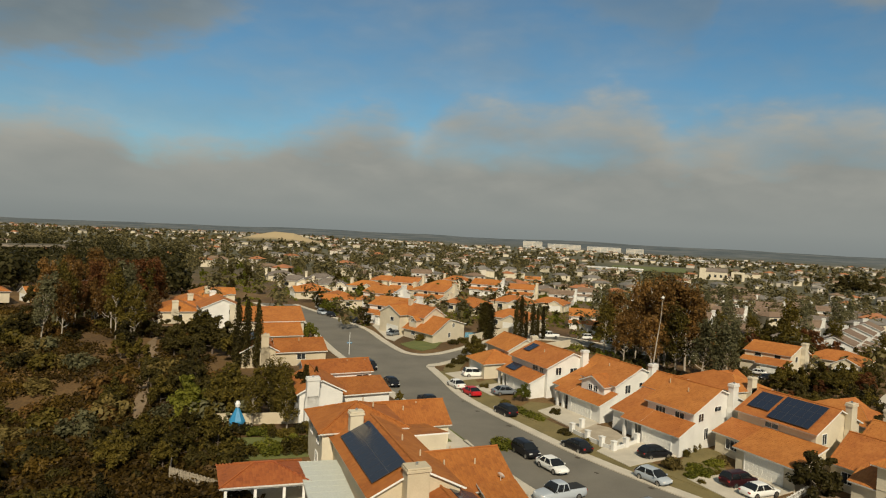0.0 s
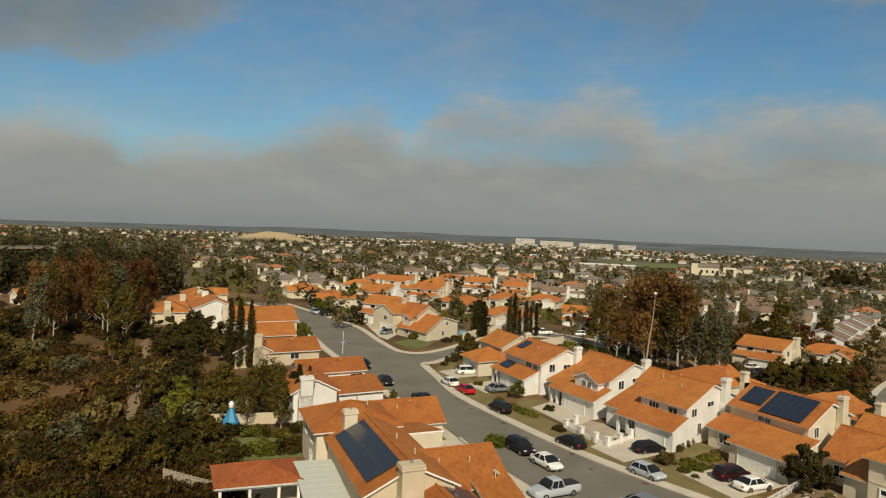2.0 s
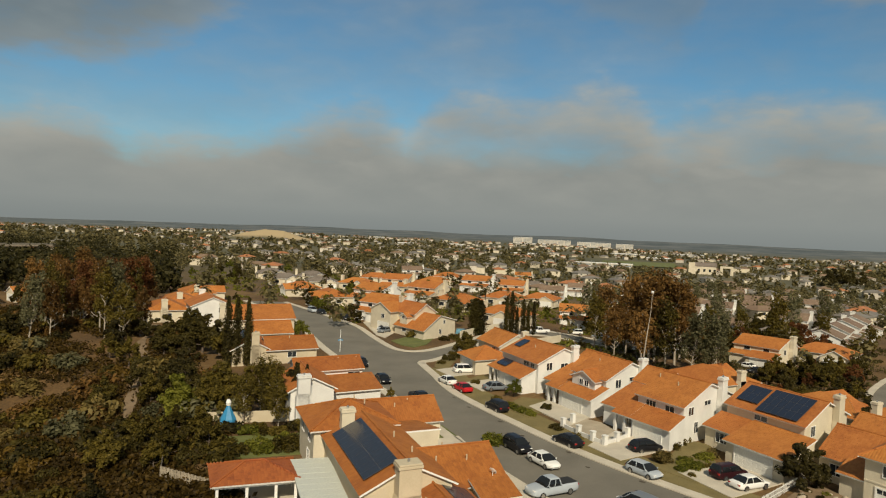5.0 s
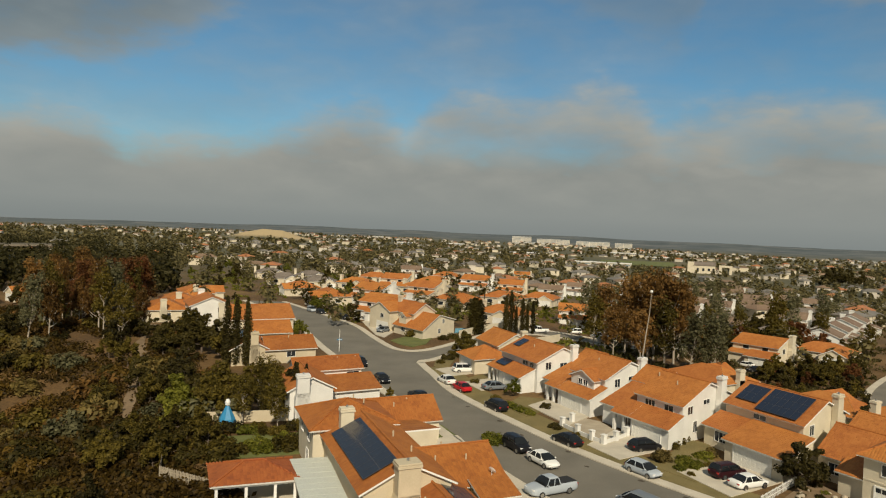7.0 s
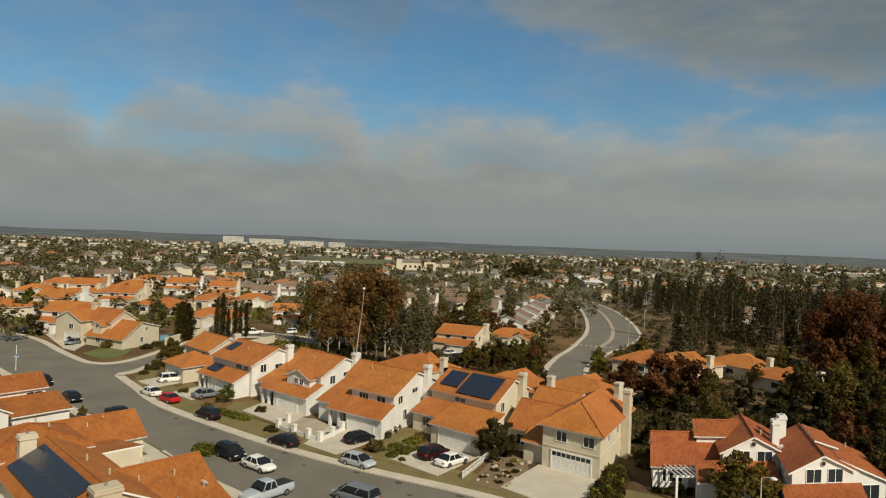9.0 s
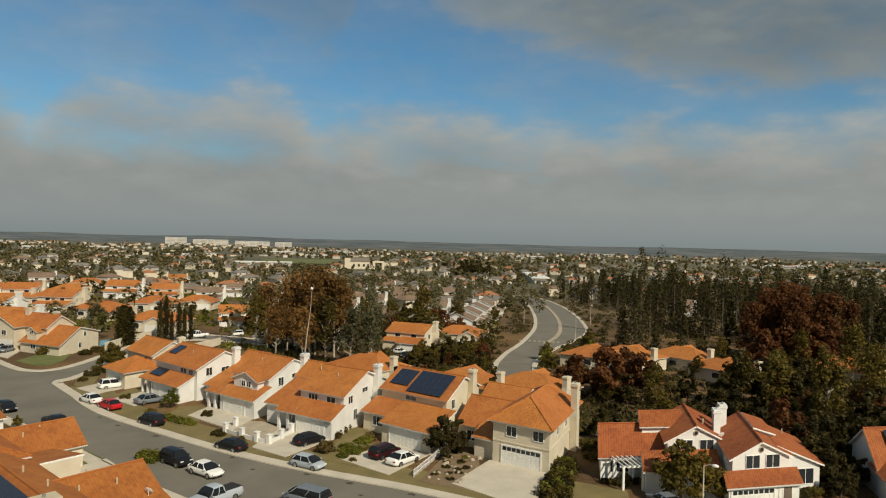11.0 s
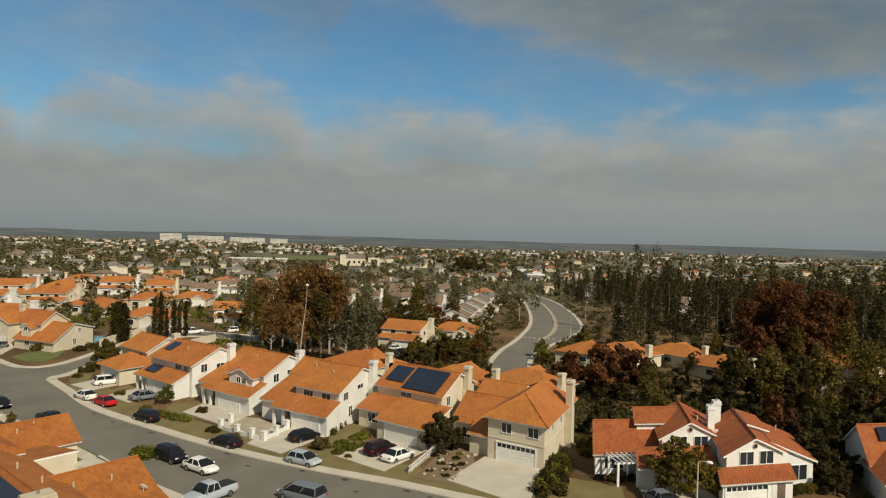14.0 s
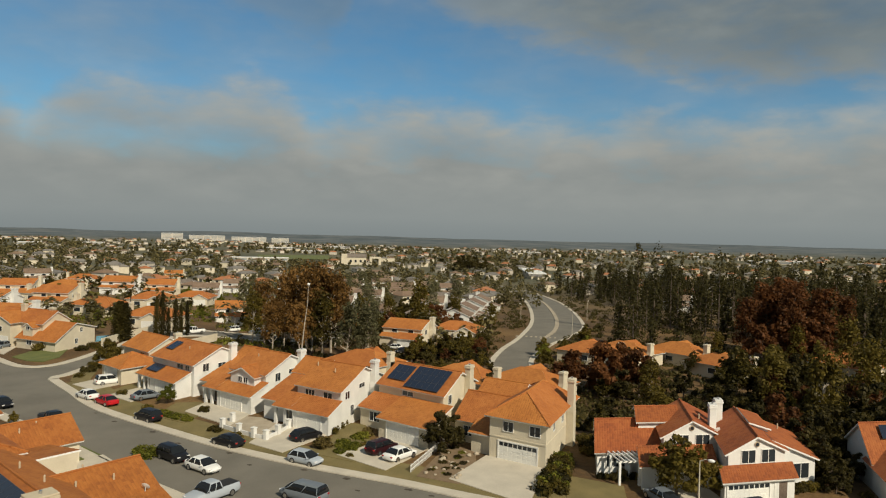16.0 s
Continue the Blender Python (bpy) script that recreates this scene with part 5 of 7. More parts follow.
# gums: on the ridge left of the canyon, and behind the right-hand houses
for i in range(66):
    y = prng.uniform(150, 214)
    x = -0.42 * y + prng.uniform(-34, 4)
    if x < -0.57 * y:  # past the grove only low dark trees
        if i % 2:
            plant(BROAD[1], x, y, prng.uniform(0.5, 0.9), prng, "dark trees on the ridge")
        continue
    c = plant(GUM[prng.choice((0, 0, 1, 0, 2, 3))], x, y, prng.uniform(0.6, 1.1), prng, "gum trees on the ridge")
    c.scale.x *= 0.85
    c.scale.y *= 0.85
for x, y, s, k in ((54, 172, 1.45, 0), (58, 180, 1.55, 0), (62, 176, 1.45, 0), (50, 178, 1.2, 0), (60, 160, 1.0, 2), (63, 156, 0.95, 2), (47, 186, 1.15, 0), (43, 182, 0.95, 1), (66, 184, 1.3, 0), (55, 190, 1.4, 0), (45, 170, 0.85, 0), (67, 162, 0.9, 2), (50, 164, 0.9, 0), (70, 190, 1.1, 0), (57, 168, 1.1, 1)):
    plant(GUM[k], x, y, s, prng, "gum trees behind the houses")
for x, y in ((-36.5, 127.5), (-34.9, 128.0), (-33.0, 128.4)):
    plant(CYPRESS, x, y, 1.28 + prng.uniform(-0.04, 0.04), prng, "cypresses by the back yard")
for x, y, s in ((20.1, 183.6, 1.0), (21.5, 184, 1.1), (22.6, 182.2, 0.75), (24.6, 184.8, 0.95), (26, 186.3, 0.8), (27.6, 186.7, 0.9)):
    plant(CYPRESS, x, y, s, prng, "cypresses by the side street")
for x, y, s in ((11.5, 179.4, 0.95), (13.0, 180.0, 0.9), (12.2, 181.5, 0.92)):
    c = plant(CYPRESS, x, y, s, prng, "cypresses by the side street")
    c.scale.x = c.scale.y = s * 2.2
for x, y, s, k in ((82, 158, 0.75, 0), (86, 155, 0.7, 0), (78, 152, 0.65, 1), (92, 160, 0.6, 0), (96, 196, 0.8, 1), (74, 178, 0.8, 1), (80, 196, 0.9, 0), (108, 190, 0.7, 0), (76, 120, 0.7, 1), (72, 114, 0.65, 1), (66, 128, 0.6, 0), (119, 253, 1.0, 1), (139, 249, 1.0, 1), (130, 222, 0.9, 0), (122, 236, 0.9, 0), (112, 226, 0.8, 1), (113, 152, 0.7, 0), (110, 148, 0.6, 2), (120, 152, 0.6, 0)):
    plant(BROAD[k], x, y, s, prng, "trees in the valley")
for x, y, s in ((384, 678, 2.2), (394, 672, 2.4), (404, 676, 2.3), (414, 673, 2.1), (398, 690, 2.4), (375, 660, 1.8)):
    plant(BROAD[1], x, y, s, prng, "dark grove on the plain")
plant(PALM, 17.5, 226.0, 1.0, prng, "palms among the homes")
plant(PALM, -40.0, 268.0, 1.0, prng, "palms among the homes")
plant(PALM, 12.0, 240.0, 0.85, prng, "palms among the homes")


# scrub on the canyon slope
def on_slope(x, y):
    return -0.93 * (x + 24) - 0.36 * (y - 94) > 3.5


def trail_x(y):
    """The worn path down the slope."""
    return float(np.interp(y, (85, 99, 112, 125, 139, 153, 172), (-37.5, -42.5, -46.6, -51.6, -56.8, -61.6, -68.1)))


count = 0
while count < 390:
    y = 44 + 150 * prng.random() ** 1.25
    x = prng.uniform(-1.02, -0.10) * y - 10
    if not on_slope(x, y) or (x > -33 and 58 < y < 76) or abs(x - trail_x(y)) < (3.6 if 92 < y < 172 else 0):
        continue
    # past y 98 the light olive bushes stand in for a sunlit slope
    (plant if y < 98 else sow)(BUSH[prng.choice((0, 1, 1, 1, 2, 2, 2, 3, 4, 4, 4) if y < 98 else (0, 0, 1, 2, 2, 3, 4, 5, 5, 5))], x, y, prng.uniform(0.7, 2.1) * (0.8 if y < 85 else 1.1), prng, "scrub on the canyon slope")
    count += 1
for i in range(20):
    y = prng.uniform(98, 165)
    plant(BROAD[prng.choice((0, 0, 1, 0, 1))], -31 - (y - 94) * 0.36 - prng.uniform(0, 16), y, prng.uniform(0.5, 0.85), prng, "trees at the canyon edge")


def low_scrub():
    rng = np.random.default_rng(31)
    quads = []
    for i in range(15500):
        y = 40 + 160 * rng.random() ** 1.2
        x = rng.uniform(-1.05, -0.08) * y - 10
        if not on_slope(x, y) or noise.noise((x * 0.07, y * 0.07, 3.0)) > (0.30 if x < trail_x(y) - 6 else -0.02 if 140 < y < 184 else 0.08 if y > 100 else 0.32) or abs(x - trail_x(y)) < (1.3 if 90 < y < 172 else 0):
            continue
        n, r = 20, rng.uniform(0.7, 1.7)
        d = rng.normal(size=(n, 3))
        d /= np.linalg.norm(d, axis=1)[:, None]
        d[:, 2] = abs(d[:, 2])
        p = d * r * [1, 1, 0.7] + [x, y, ground_z(x, y)]
        nn = d + rng.normal(size=(n, 3)) * 0.6
        nn /= np.linalg.norm(nn, axis=1)[:, None]
        u = np.cross(nn, rng.normal(size=(n, 3)))
        u /= np.linalg.norm(u, axis=1)[:, None]
        v = np.cross(nn, u)
        s = rng.uniform(0.18, 0.40, size=(n, 1))
        quads.append(np.stack([p - u * s, p - v * s * 0.6, p + u * s, p + v * s * 0.6], axis=1))
    tagged(new("low_scrub", quad_mesh("low_scrub", np.concatenate(quads), LEAF_SCRUB)), "low olive and brown scrub covering the dry slope", "scrub", kind="stuff")


low_scrub()
track = [(trail_x(y) + 0.6 * math.sin(y * 0.2), y) for y in range(88, 176, 3)]
bm = bmesh.new()
drape(bm, [(x - 0.9 - 0.5 * math.sin(y * 0.31), y) for x, y in track], [(x + 0.9 + 0.5 * math.sin(y * 0.23), y) for x, y in track], 0.12)
ob = new("dirt_path", mesh_from("dirt_path", bm))
ob.data.materials.append(DIRT)
tagged(ob, "pale worn dirt path down the slope", "path", kind="structure")
# woods right of the far road, and gardens in the valley
def woods():
    """Tall narrow trees standing close together on the hillside."""
    rng = np.random.default_rng(41)
    quads, trunks = [], bmesh.new()
    for i in range(860):
        a, r = math.radians(rng.uniform(34, 82)), rng.uniform(205, 470)
        x, y = r * math.sin(a), r * math.cos(a)
        if clear(x, y, 26.0 if y < 300 else 14.0) or (y > 112 and x < np.interp(y, (146, 178, 196, 217, 256, 305, 362, 408, 490), (104, 141, 162, 178, 204, 234, 262, 281, 304))) or noise.noise((x * 0.02, y * 0.02, 2.0)) > 0.30:
            continue
        z, H = ground_z(x, y), rng.uniform(8, 18) + 11 * rng.random() ** 2 * (1 if r < 330 else 0.4)
        if math.degrees(a) < 46 and 240 < r < 340:  # the tallest stand beside the bend of the road
            H += 5
        w = H * rng.uniform(0.13, 0.24)
        tube(trunks, [(x, y, z - 0.5), (x, y, z + H * 0.8)], [0.35, 0.08], 5)
        for k in range(9):
            f = 0.12 + 0.83 * k / 8
            rr = w * (1.15 - 0.75 * f) * rng.uniform(0.6, 1.1)
            an = rng.uniform(0, 6.28)
            c = np.array([x + math.cos(an) * w * 0.5 * (1 - f), y + math.sin(an) * w * 0.5 * (1 - f), z + H * f])
            n = 50
            d = rng.normal(size=(n, 3))
            d /= np.linalg.norm(d, axis=1)[:, None]
            p = d * rr * [1, 1, 1.5] * (0.5 + 0.6 * rng.random((n, 1))) + c
            nn = d + rng.normal(size=(n, 3)) * 0.35 + [0, 0, 0.3]
            nn /= np.linalg.norm(nn, axis=1)[:, None]
            u = np.cross(nn, rng.normal(size=(n, 3)))
            u /= np.linalg.norm(u, axis=1)[:, None]
            v = np.cross(nn, u)
            s = rng.uniform(0.28, 0.58, size=(n, 1))
            quads.append(np.stack([p - u * s, p - v * s * 0.6, p + u * s, p + v * s * 0.6], axis=1))
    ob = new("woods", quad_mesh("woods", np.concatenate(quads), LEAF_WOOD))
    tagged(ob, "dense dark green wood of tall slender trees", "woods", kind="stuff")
    part("trunks", trunks, BARK, ob)["kind"] = "stuff"


woods()
for x, y, k, s in ((170, 122, 3, 1.5), (178, 124, 3, 1.45), (164, 116, 3, 1.4), (182, 134, 3, 1.15), (172, 130, 3, 1.25), (166, 124, 3, 1.4), (160, 126, 3, 1.15), (186, 116, 3, 1.2), (174, 114, 3, 1.35), (182, 120, 3, 1.3)):
    plant(GUM[k], x, y, s, prng, "rusty gum trees on the hillside")
for x, y, k, s in ((162, 116, 3, 1.9), (168, 112, 3, 1.9), (156, 118, 3, 1.6), (172, 118, 3, 1.8), (95, 107, 3, 1.65), (100, 103, 3, 1.5), (90, 112, 3, 1.35), (102, 110, 3, 1.5), (92, 104, 0, 0.7), (109, 100, 1, 0.9), (98, 93, 1, 0.8), (122, 90, 0, 1.6), (117, 94, 0, 1.5), (127, 86, 0, 1.4), (118, 88, 1, 1.0), (110, 92, 1, 0.95), (128, 103, 1, 1.2), (140, 98, 1, 1.1), (104, 84, 1, 0.9), (112, 74, 1, 1.0), (98, 78, 1, 0.8), (90, 88, 0, 0.8)):
    plant(BROAD[k], x, y, s, prng, "trees behind the houses")
for i in range(46):
    a, r = math.radians(prng.uniform(52, 76)), prng.uniform(88, 160)
    x, y = r * math.sin(a), r * math.cos(a)
    if math.hypot(x - 66, y - 52) < 26 or math.hypot(x - 86, y - 46) < 20:
        continue
    plant(prng.choice((BROAD[1], BROAD[1], BROAD[3], BROAD[3])), x, y, prng.uniform(0.9, 1.35), prng, "dark trees behind the houses")
for i in range(48):
    a, r = math.radians(prng.uniform(43, 70)), prng.uniform(112, 200)
    (plant if r < 135 else sow)(prng.choice((BROAD[3], BROAD[1], BROAD[1], BROAD[0], GUM[1])), r * math.sin(a), r * math.cos(a), prng.uniform(0.6, 1.0), prng, "trees behind the houses")
for x, y, s, k in ((80, 160, 0.85, 0), (86, 157, 0.95, 0), (92, 160, 0.9, 0), (97, 164, 0.8, 0), (76, 156, 0.7, 0), (102, 168, 0.6, 0), (138, 165, 0.8, 0), (134, 160, 0.5, 2), (108.5, 180, 0.38, 3), (142, 170, 0.6, 1), (148, 236, 0.6, 0), (158, 250, 0.65, 0), (140, 222, 0.45, 0), (170, 266, 0.6, 0), (92, 206, 1.0, 3), (100, 214, 1.05, 0), (108, 206, 1.0, 0), (114, 214, 1.1, 3), (84, 214, 0.9, 3), (120, 196, 0.8, 0), (77, 206, 0.9, 1)):
    plant(BROAD[k], x, y, s, prng, "trees in the valley")
for i in range(60):
    a, r = math.radians(prng.uniform(13, 31.5)), prng.uniform(215, 400)
    sow(prng.choice((BROAD[0], BROAD[1], BROAD[0], BROAD[1], GUM[2])), r * math.sin(a), r * math.cos(a), prng.uniform(0.6, 1.05), prng, "trees in the valley")
for i in range(34):
    x, y = prng.uniform(82, 128), prng.uniform(192, 226)
    if not clear(x, y, 5.0):
        sow(prng.choice((BROAD[0], BROAD[3], BROAD[0], GUM[1])), x, y, prng.uniform(0.7, 1.15) * (1 if x < 118 else 0.7), prng, "trees in the valley")
for i in range(30):
    x, y = prng.uniform(70, 108), prng.uniform(132, 168)
    if not clear(x, y, 3.0) and math.hypot(x - 82, y - 174) > 12:
        plant(prng.choice((BROAD[0], BROAD[0], BROAD[1], BROAD[3])), x, y, prng.uniform(0.45, 0.85), prng, "trees in the valley")
for i in range(46):
    a, r = math.radians(prng.uniform(-20, 14)), prng.uniform(255, 520)
    sow(prng.choice((BROAD[0], BROAD[1], BROAD[0], BROAD[2])), r * math.sin(a), r * math.cos(a), prng.uniform(0.5, 0.95), prng, "trees between the homes")

def undergrowth():
    """Shrubs and low trees that fill the valley behind the right-hand houses."""
    rng = np.random.default_rng(51)
    quads = []
    for i in range(4000):
        a, r = math.radians(rng.uniform(14, 78)), 95 + 330 * rng.random() ** 1.5
        x, y = r * math.sin(a), r * math.cos(a)
        side = 0.846 * (x - 17) + 0.533 * (y - 85)
        if side < 30 or math.hypot(x - 66, y - 52) < 24 or clear(x, y, 2.2) or (r > 240 and math.degrees(a) < 20):
            continue
        n, R = 44, rng.uniform(0.8, 2.4)
        d = rng.normal(size=(n, 3))
        d /= np.linalg.norm(d, axis=1)[:, None]
        d[:, 2] = abs(d[:, 2])
        p = d * R * [1, 1, 0.9] * (0.6 + 0.4 * rng.random((n, 1))) + [x, y, ground_z(x, y)]
        nn = d + rng.normal(size=(n, 3)) * 0.6
        nn /= np.linalg.norm(nn, axis=1)[:, None]
        u = np.cross(nn, rng.normal(size=(n, 3)))
        u /= np.linalg.norm(u, axis=1)[:, None]
        v = np.cross(nn, u)
        s = rng.uniform(0.22, 0.5, size=(n, 1))
        quads.append(np.stack([p - u * s, p - v * s * 0.6, p + u * s, p + v * s * 0.6], axis=1))
    tagged(new("undergrowth", quad_mesh("undergrowth", np.concatenate(quads), LEAF_UNDER)), "dusty green shrubs filling the valley gardens", "shrubs", kind="stuff")


undergrowth()


def off_street(x, y, gap=9.0):
    """True away from the streets beyond the junction."""
    for line in (((-56, 238), (-38, 204), (-26, 178), (-14, 150)), ((0, 145), (9, 162), (18, 179), (26, 189), (46, 202), (84, 208))):
        for (ax, ay), (bx, by) in zip(line, line[1:]):
            t = max(0.0, min(1.0, ((x - ax) * (bx - ax) + (y - ay) * (by - ay)) / ((bx - ax) ** 2 + (by - ay) ** 2)))
            if math.hypot(x - ax - t * (bx - ax), y - ay - t * (by - ay)) < gap:
                return False
    return True


def gardens():
    """Hedges and shrubs between the houses beyond the junction."""
    rng = np.random.default_rng(57)
    quads = []
    for i in range(2400):
        a, r = math.radians(rng.uniform(-19, 17)), rng.uniform(178, 430)
        x, y = r * math.sin(a), r * math.cos(a)
        if not off_street(x, y) or min(math.hypot(x - p, y - q) for p, q in MIDS) < 9.5 or math.hypot(x + 3, y - 178) < 20 or noise.noise((x * 0.05, y * 0.05, 8.0)) > 0.15:
            continue
        if i % 9 == 0:
            sow((BROAD[0], BROAD[0], BROAD[2], BROAD[1])[i // 9 % 4], x, y, rng.uniform(0.35, 0.75), prng)
            continue
        n, R = 30, rng.uniform(0.7, 1.9)
        d = rng.normal(size=(n, 3))
        d /= np.linalg.norm(d, axis=1)[:, None]
        d[:, 2] = abs(d[:, 2])
        p = d * R * [1, 1, 0.9] * (0.6 + 0.4 * rng.random((n, 1))) + [x, y, ground_z(x, y)]
        nn = d + rng.normal(size=(n, 3)) * 0.6
        nn /= np.linalg.norm(nn, axis=1)[:, None]
        u = np.cross(nn, rng.normal(size=(n, 3)))
        u /= np.linalg.norm(u, axis=1)[:, None]
        v = np.cross(nn, u)
        s = rng.uniform(0.25, 0.5, size=(n, 1))
        quads.append(np.stack([p - u * s, p - v * s * 0.6, p + u * s, p + v * s * 0.6], axis=1))
    tagged(new("garden_hedges", quad_mesh("garden_hedges", np.concatenate(quads), LEAF_BRIGHT)), "green hedges and shrubs between tiled houses", "shrubs", kind="stuff")


gardens()
grow_sown()


def far_woods():
    """Dark trees filling the hollow beyond the ridge."""
    rng = np.random.default_rng(77)
    quads = []
    for i in range(420):
        a, r = math.radians(rng.uniform(-42, -20)), 270 + 520 * rng.random() ** 1.3
        x, y = r * math.sin(a), r * math.cos(a)
        if noise.noise((x * 0.012, y * 0.012, 6.0)) > 0.12 + (math.degrees(a) < -24) * 0.3:
            continue
        H, n = rng.uniform(7, 15), 90
        d = rng.normal(size=(n, 3))
        d /= np.linalg.norm(d, axis=1)[:, None]
        p = d * np.array([H * 0.36, H * 0.36, H * 0.5]) * (0.5 + 0.55 * rng.random((n, 1))) + [x, y, ground_z(x, y) + H * 0.5]
        nn = d + rng.normal(size=(n, 3)) * 0.5 + [0, 0, 0.3]
        nn /= np.linalg.norm(nn, axis=1)[:, None]
        u = np.cross(nn, rng.normal(size=(n, 3)))
        u /= np.linalg.norm(u, axis=1)[:, None]
        v = np.cross(nn, u)
        s = rng.uniform(0.7, 1.3, size=(n, 1))
        quads.append(np.stack([p - u * s, p - v * s * 0.6, p + u * s, p + v * s * 0.6], axis=1))
    tagged(new("woods", quad_mesh("far_woods", np.concatenate(quads), LEAF_WOOD)), "dark woods in the hollow beyond the ridge", "woods", kind="stuff")


far_woods()

# ---- far neighbourhood: homes and trees past counting ----
def far_stuff():
    rng = np.random.default_rng(21)
    verts, faces, mats = [], [], []
    tree_quads = []
    for i in range(4200):
        a = math.radians(rng.uniform(-44, 78))
        r = 210 + 2300 * rng.random() ** 1.7
        if a > math.radians(33) and r < 430:
            continue
        if math.degrees(a) < -12 and r < 250:
            continue
        settled = (math.degrees(a) < 16 and r < 430) or (math.degrees(a) < 34 and r < 320)  # those homes stand by themselves
        x, y = r * math.sin(a), r * math.cos(a)
        if math.hypot(x + 330, y - 1420) < 110 or clear(x, y) or (480 < y < 860 and abs(x - np.interp(y, (520, 600, 706, 780, 852), (-52, -76, -104, -128, -160))) < 13) or (12.0 < math.degrees(a) < 20.0 and 860 < r < 1330):
            continue
        z = ground_z(x, y)
        hollow = math.degrees(a) < -19 and r < 1500 and rng.random() < 0.8  # woods there, few homes
        if (i % 5 < 2 or r > 1900) and not settled and not hollow:
            w, d, e, p = rng.uniform(9, 15), rng.uniform(8, 12), rng.choice([2.8, 5.0, 5.2]), rng.uniform(1.4, 2.2)
            t = 0.8 * noise.noise((x * 0.004, y * 0.004, 7.0)) * 3 + rng.choice([0, math.pi / 2])
            c, s = math.cos(t), math.sin(t)
            o = len(verts)
            P = lambda u, v, q: (x + u * c - v * s, y + u * s + v * c, z + q)
            for u, v in ((-w, -d), (w, -d), (w, d), (-w, d)):
                verts.append(P(u / 2, v / 2, -0.5))
                verts.append(P(u / 2, v / 2, e))
            for u, v in ((-w - 1, -d - 1), (w + 1, -d - 1), (w + 1, d + 1), (-w - 1, d + 1)):
                verts.append(P(u / 2, v / 2, e - 0.1))
            verts.append(P(-w / 2 + d * 0.35, 0, e + p))
            verts.append(P(w / 2 - d * 0.35, 0, e + p))
            wall, roof = int(rng.integers(0, 2)), 2 + int(rng.choice([0, 1, 1, 2, 2, 2]))
            for k in range(4):
                j = (k + 1) % 4
                faces.append((o + 2 * k, o + 2 * j, o + 2 * j + 1, o + 2 * k + 1))
                mats.append(wall)
            for f in ((8, 9, 13, 12), (10, 11, 12, 13), (9, 10, 13), (11, 8, 12), (11, 10, 9, 8)):
                faces.append(tuple(o + q for q in f))
                mats.append(roof)
            # two dark windows a side, set proud of the wall
            if r < 900:
                for side in (-1, 1):
                    for uu in (-w * 0.25, w * 0.25):
                        b = len(verts)
                        for du, dz in ((-0.8, -0.6), (0.8, -0.6), (0.8, 0.6), (-0.8, 0.6)):
                            verts.append(P(uu + du, side * (d / 2 + 0.06), e - 1.3 + dz))
                        faces.append((b, b + 1, b + 2, b + 3))
                        mats.append(5)
        grove = noise.noise((x * 0.006, y * 0.006, 11.0))
        for k in range((1 if i % 4 == 0 else 0) if settled else 4 if hollow else 1 if grove < -0.18 else 5 if grove > 0.12 else 3 if r < 1300 else 2):
            tx, ty = x + rng.normal() * 13, y + rng.normal() * 13
            H = rng.uniform(4, 11)
            n = 64 if r < 500 else 28 if r < 1000 else 12
            size = 0.8 if r < 500 else 1.5 if r < 1000 else 3.0
            d = rng.normal(size=(n, 3))
            d /= np.linalg.norm(d, axis=1)[:, None]
            p = d * np.array([H * 0.33, H * 0.33, H * 0.42]) * (0.5 + 0.55 * rng.random((n, 1))) + [tx, ty, ground_z(tx, ty) + H * 0.5]
            nn = d + rng.normal(size=(n, 3)) * 0.4 + [0, 0, 0.9]
            nn /= np.linalg.norm(nn, axis=1)[:, None]
            u = np.cross(nn, rng.normal(size=(n, 3)))
            u /= np.linalg.norm(u, axis=1)[:, None]
            v = np.cross(nn, u)
            tree_quads.append(np.stack([p - u * size, p - v * size * 0.6, p + u * size, p + v * size * 0.6], axis=1))
    me = bpy.data.meshes.new("far_houses")
    me.from_pydata(verts, [], faces)
    for m in (FAR_WALL, STUCCO_CREAM, surface("far_orange_roof", (0.30, 0.11, 0.045), (0.44, 0.19, 0.08), 2, 0.02), surface("far_brown_roof", (0.14, 0.09, 0.06), (0.28, 0.19, 0.12), 2, 0.02), surface("far_grey_roof", (0.12, 0.11, 0.10), (0.24, 0.22, 0.19), 2, 0.02), GLASS):
        me.materials.append(m)
    me.polygons.foreach_set("material_index", np.array(mats, dtype=np.int32))
    tagged(new("far_houses", me), "pale houses with brown and orange roofs across the plain", "houses", kind="stuff")
    tagged(new("far_trees", quad_mesh("far_trees", np.concatenate(tree_quads), LEAF_FAR)), "green trees between the far houses, paled with haze", "trees", kind="stuff")


far_stuff()


# ---- cars ----
PAINTS = {}
CAR_MESHES = {}
#          length, width, height, hood, belt, tail; cabin: rear base, roof rear, roof front, screen base (shares of the length)
CAR_KINDS = {"sedan": (4.55, 1.80, 1.45, 0.84, 0.93, 0.97, -0.40, -0.20, 0.06, 0.27),
             "suv": (4.4, 1.84, 1.68, 1.00, 1.06, 1.06, -0.47, -0.38, 0.08, 0.28),
             "hatch": (4.25, 1.78, 1.50, 0.88, 0.96, 0.98, -0.47, -0.30, 0.07, 0.29),
             "pickup": (5.7, 1.98, 1.82, 1.08, 1.12, 1.12, -0.10, -0.06, 0.12, 0.25),
             "van": (5.05, 1.96, 1.76, 0.98, 1.06, 1.06, -0.485, -0.43, 0.12, 0.36)}


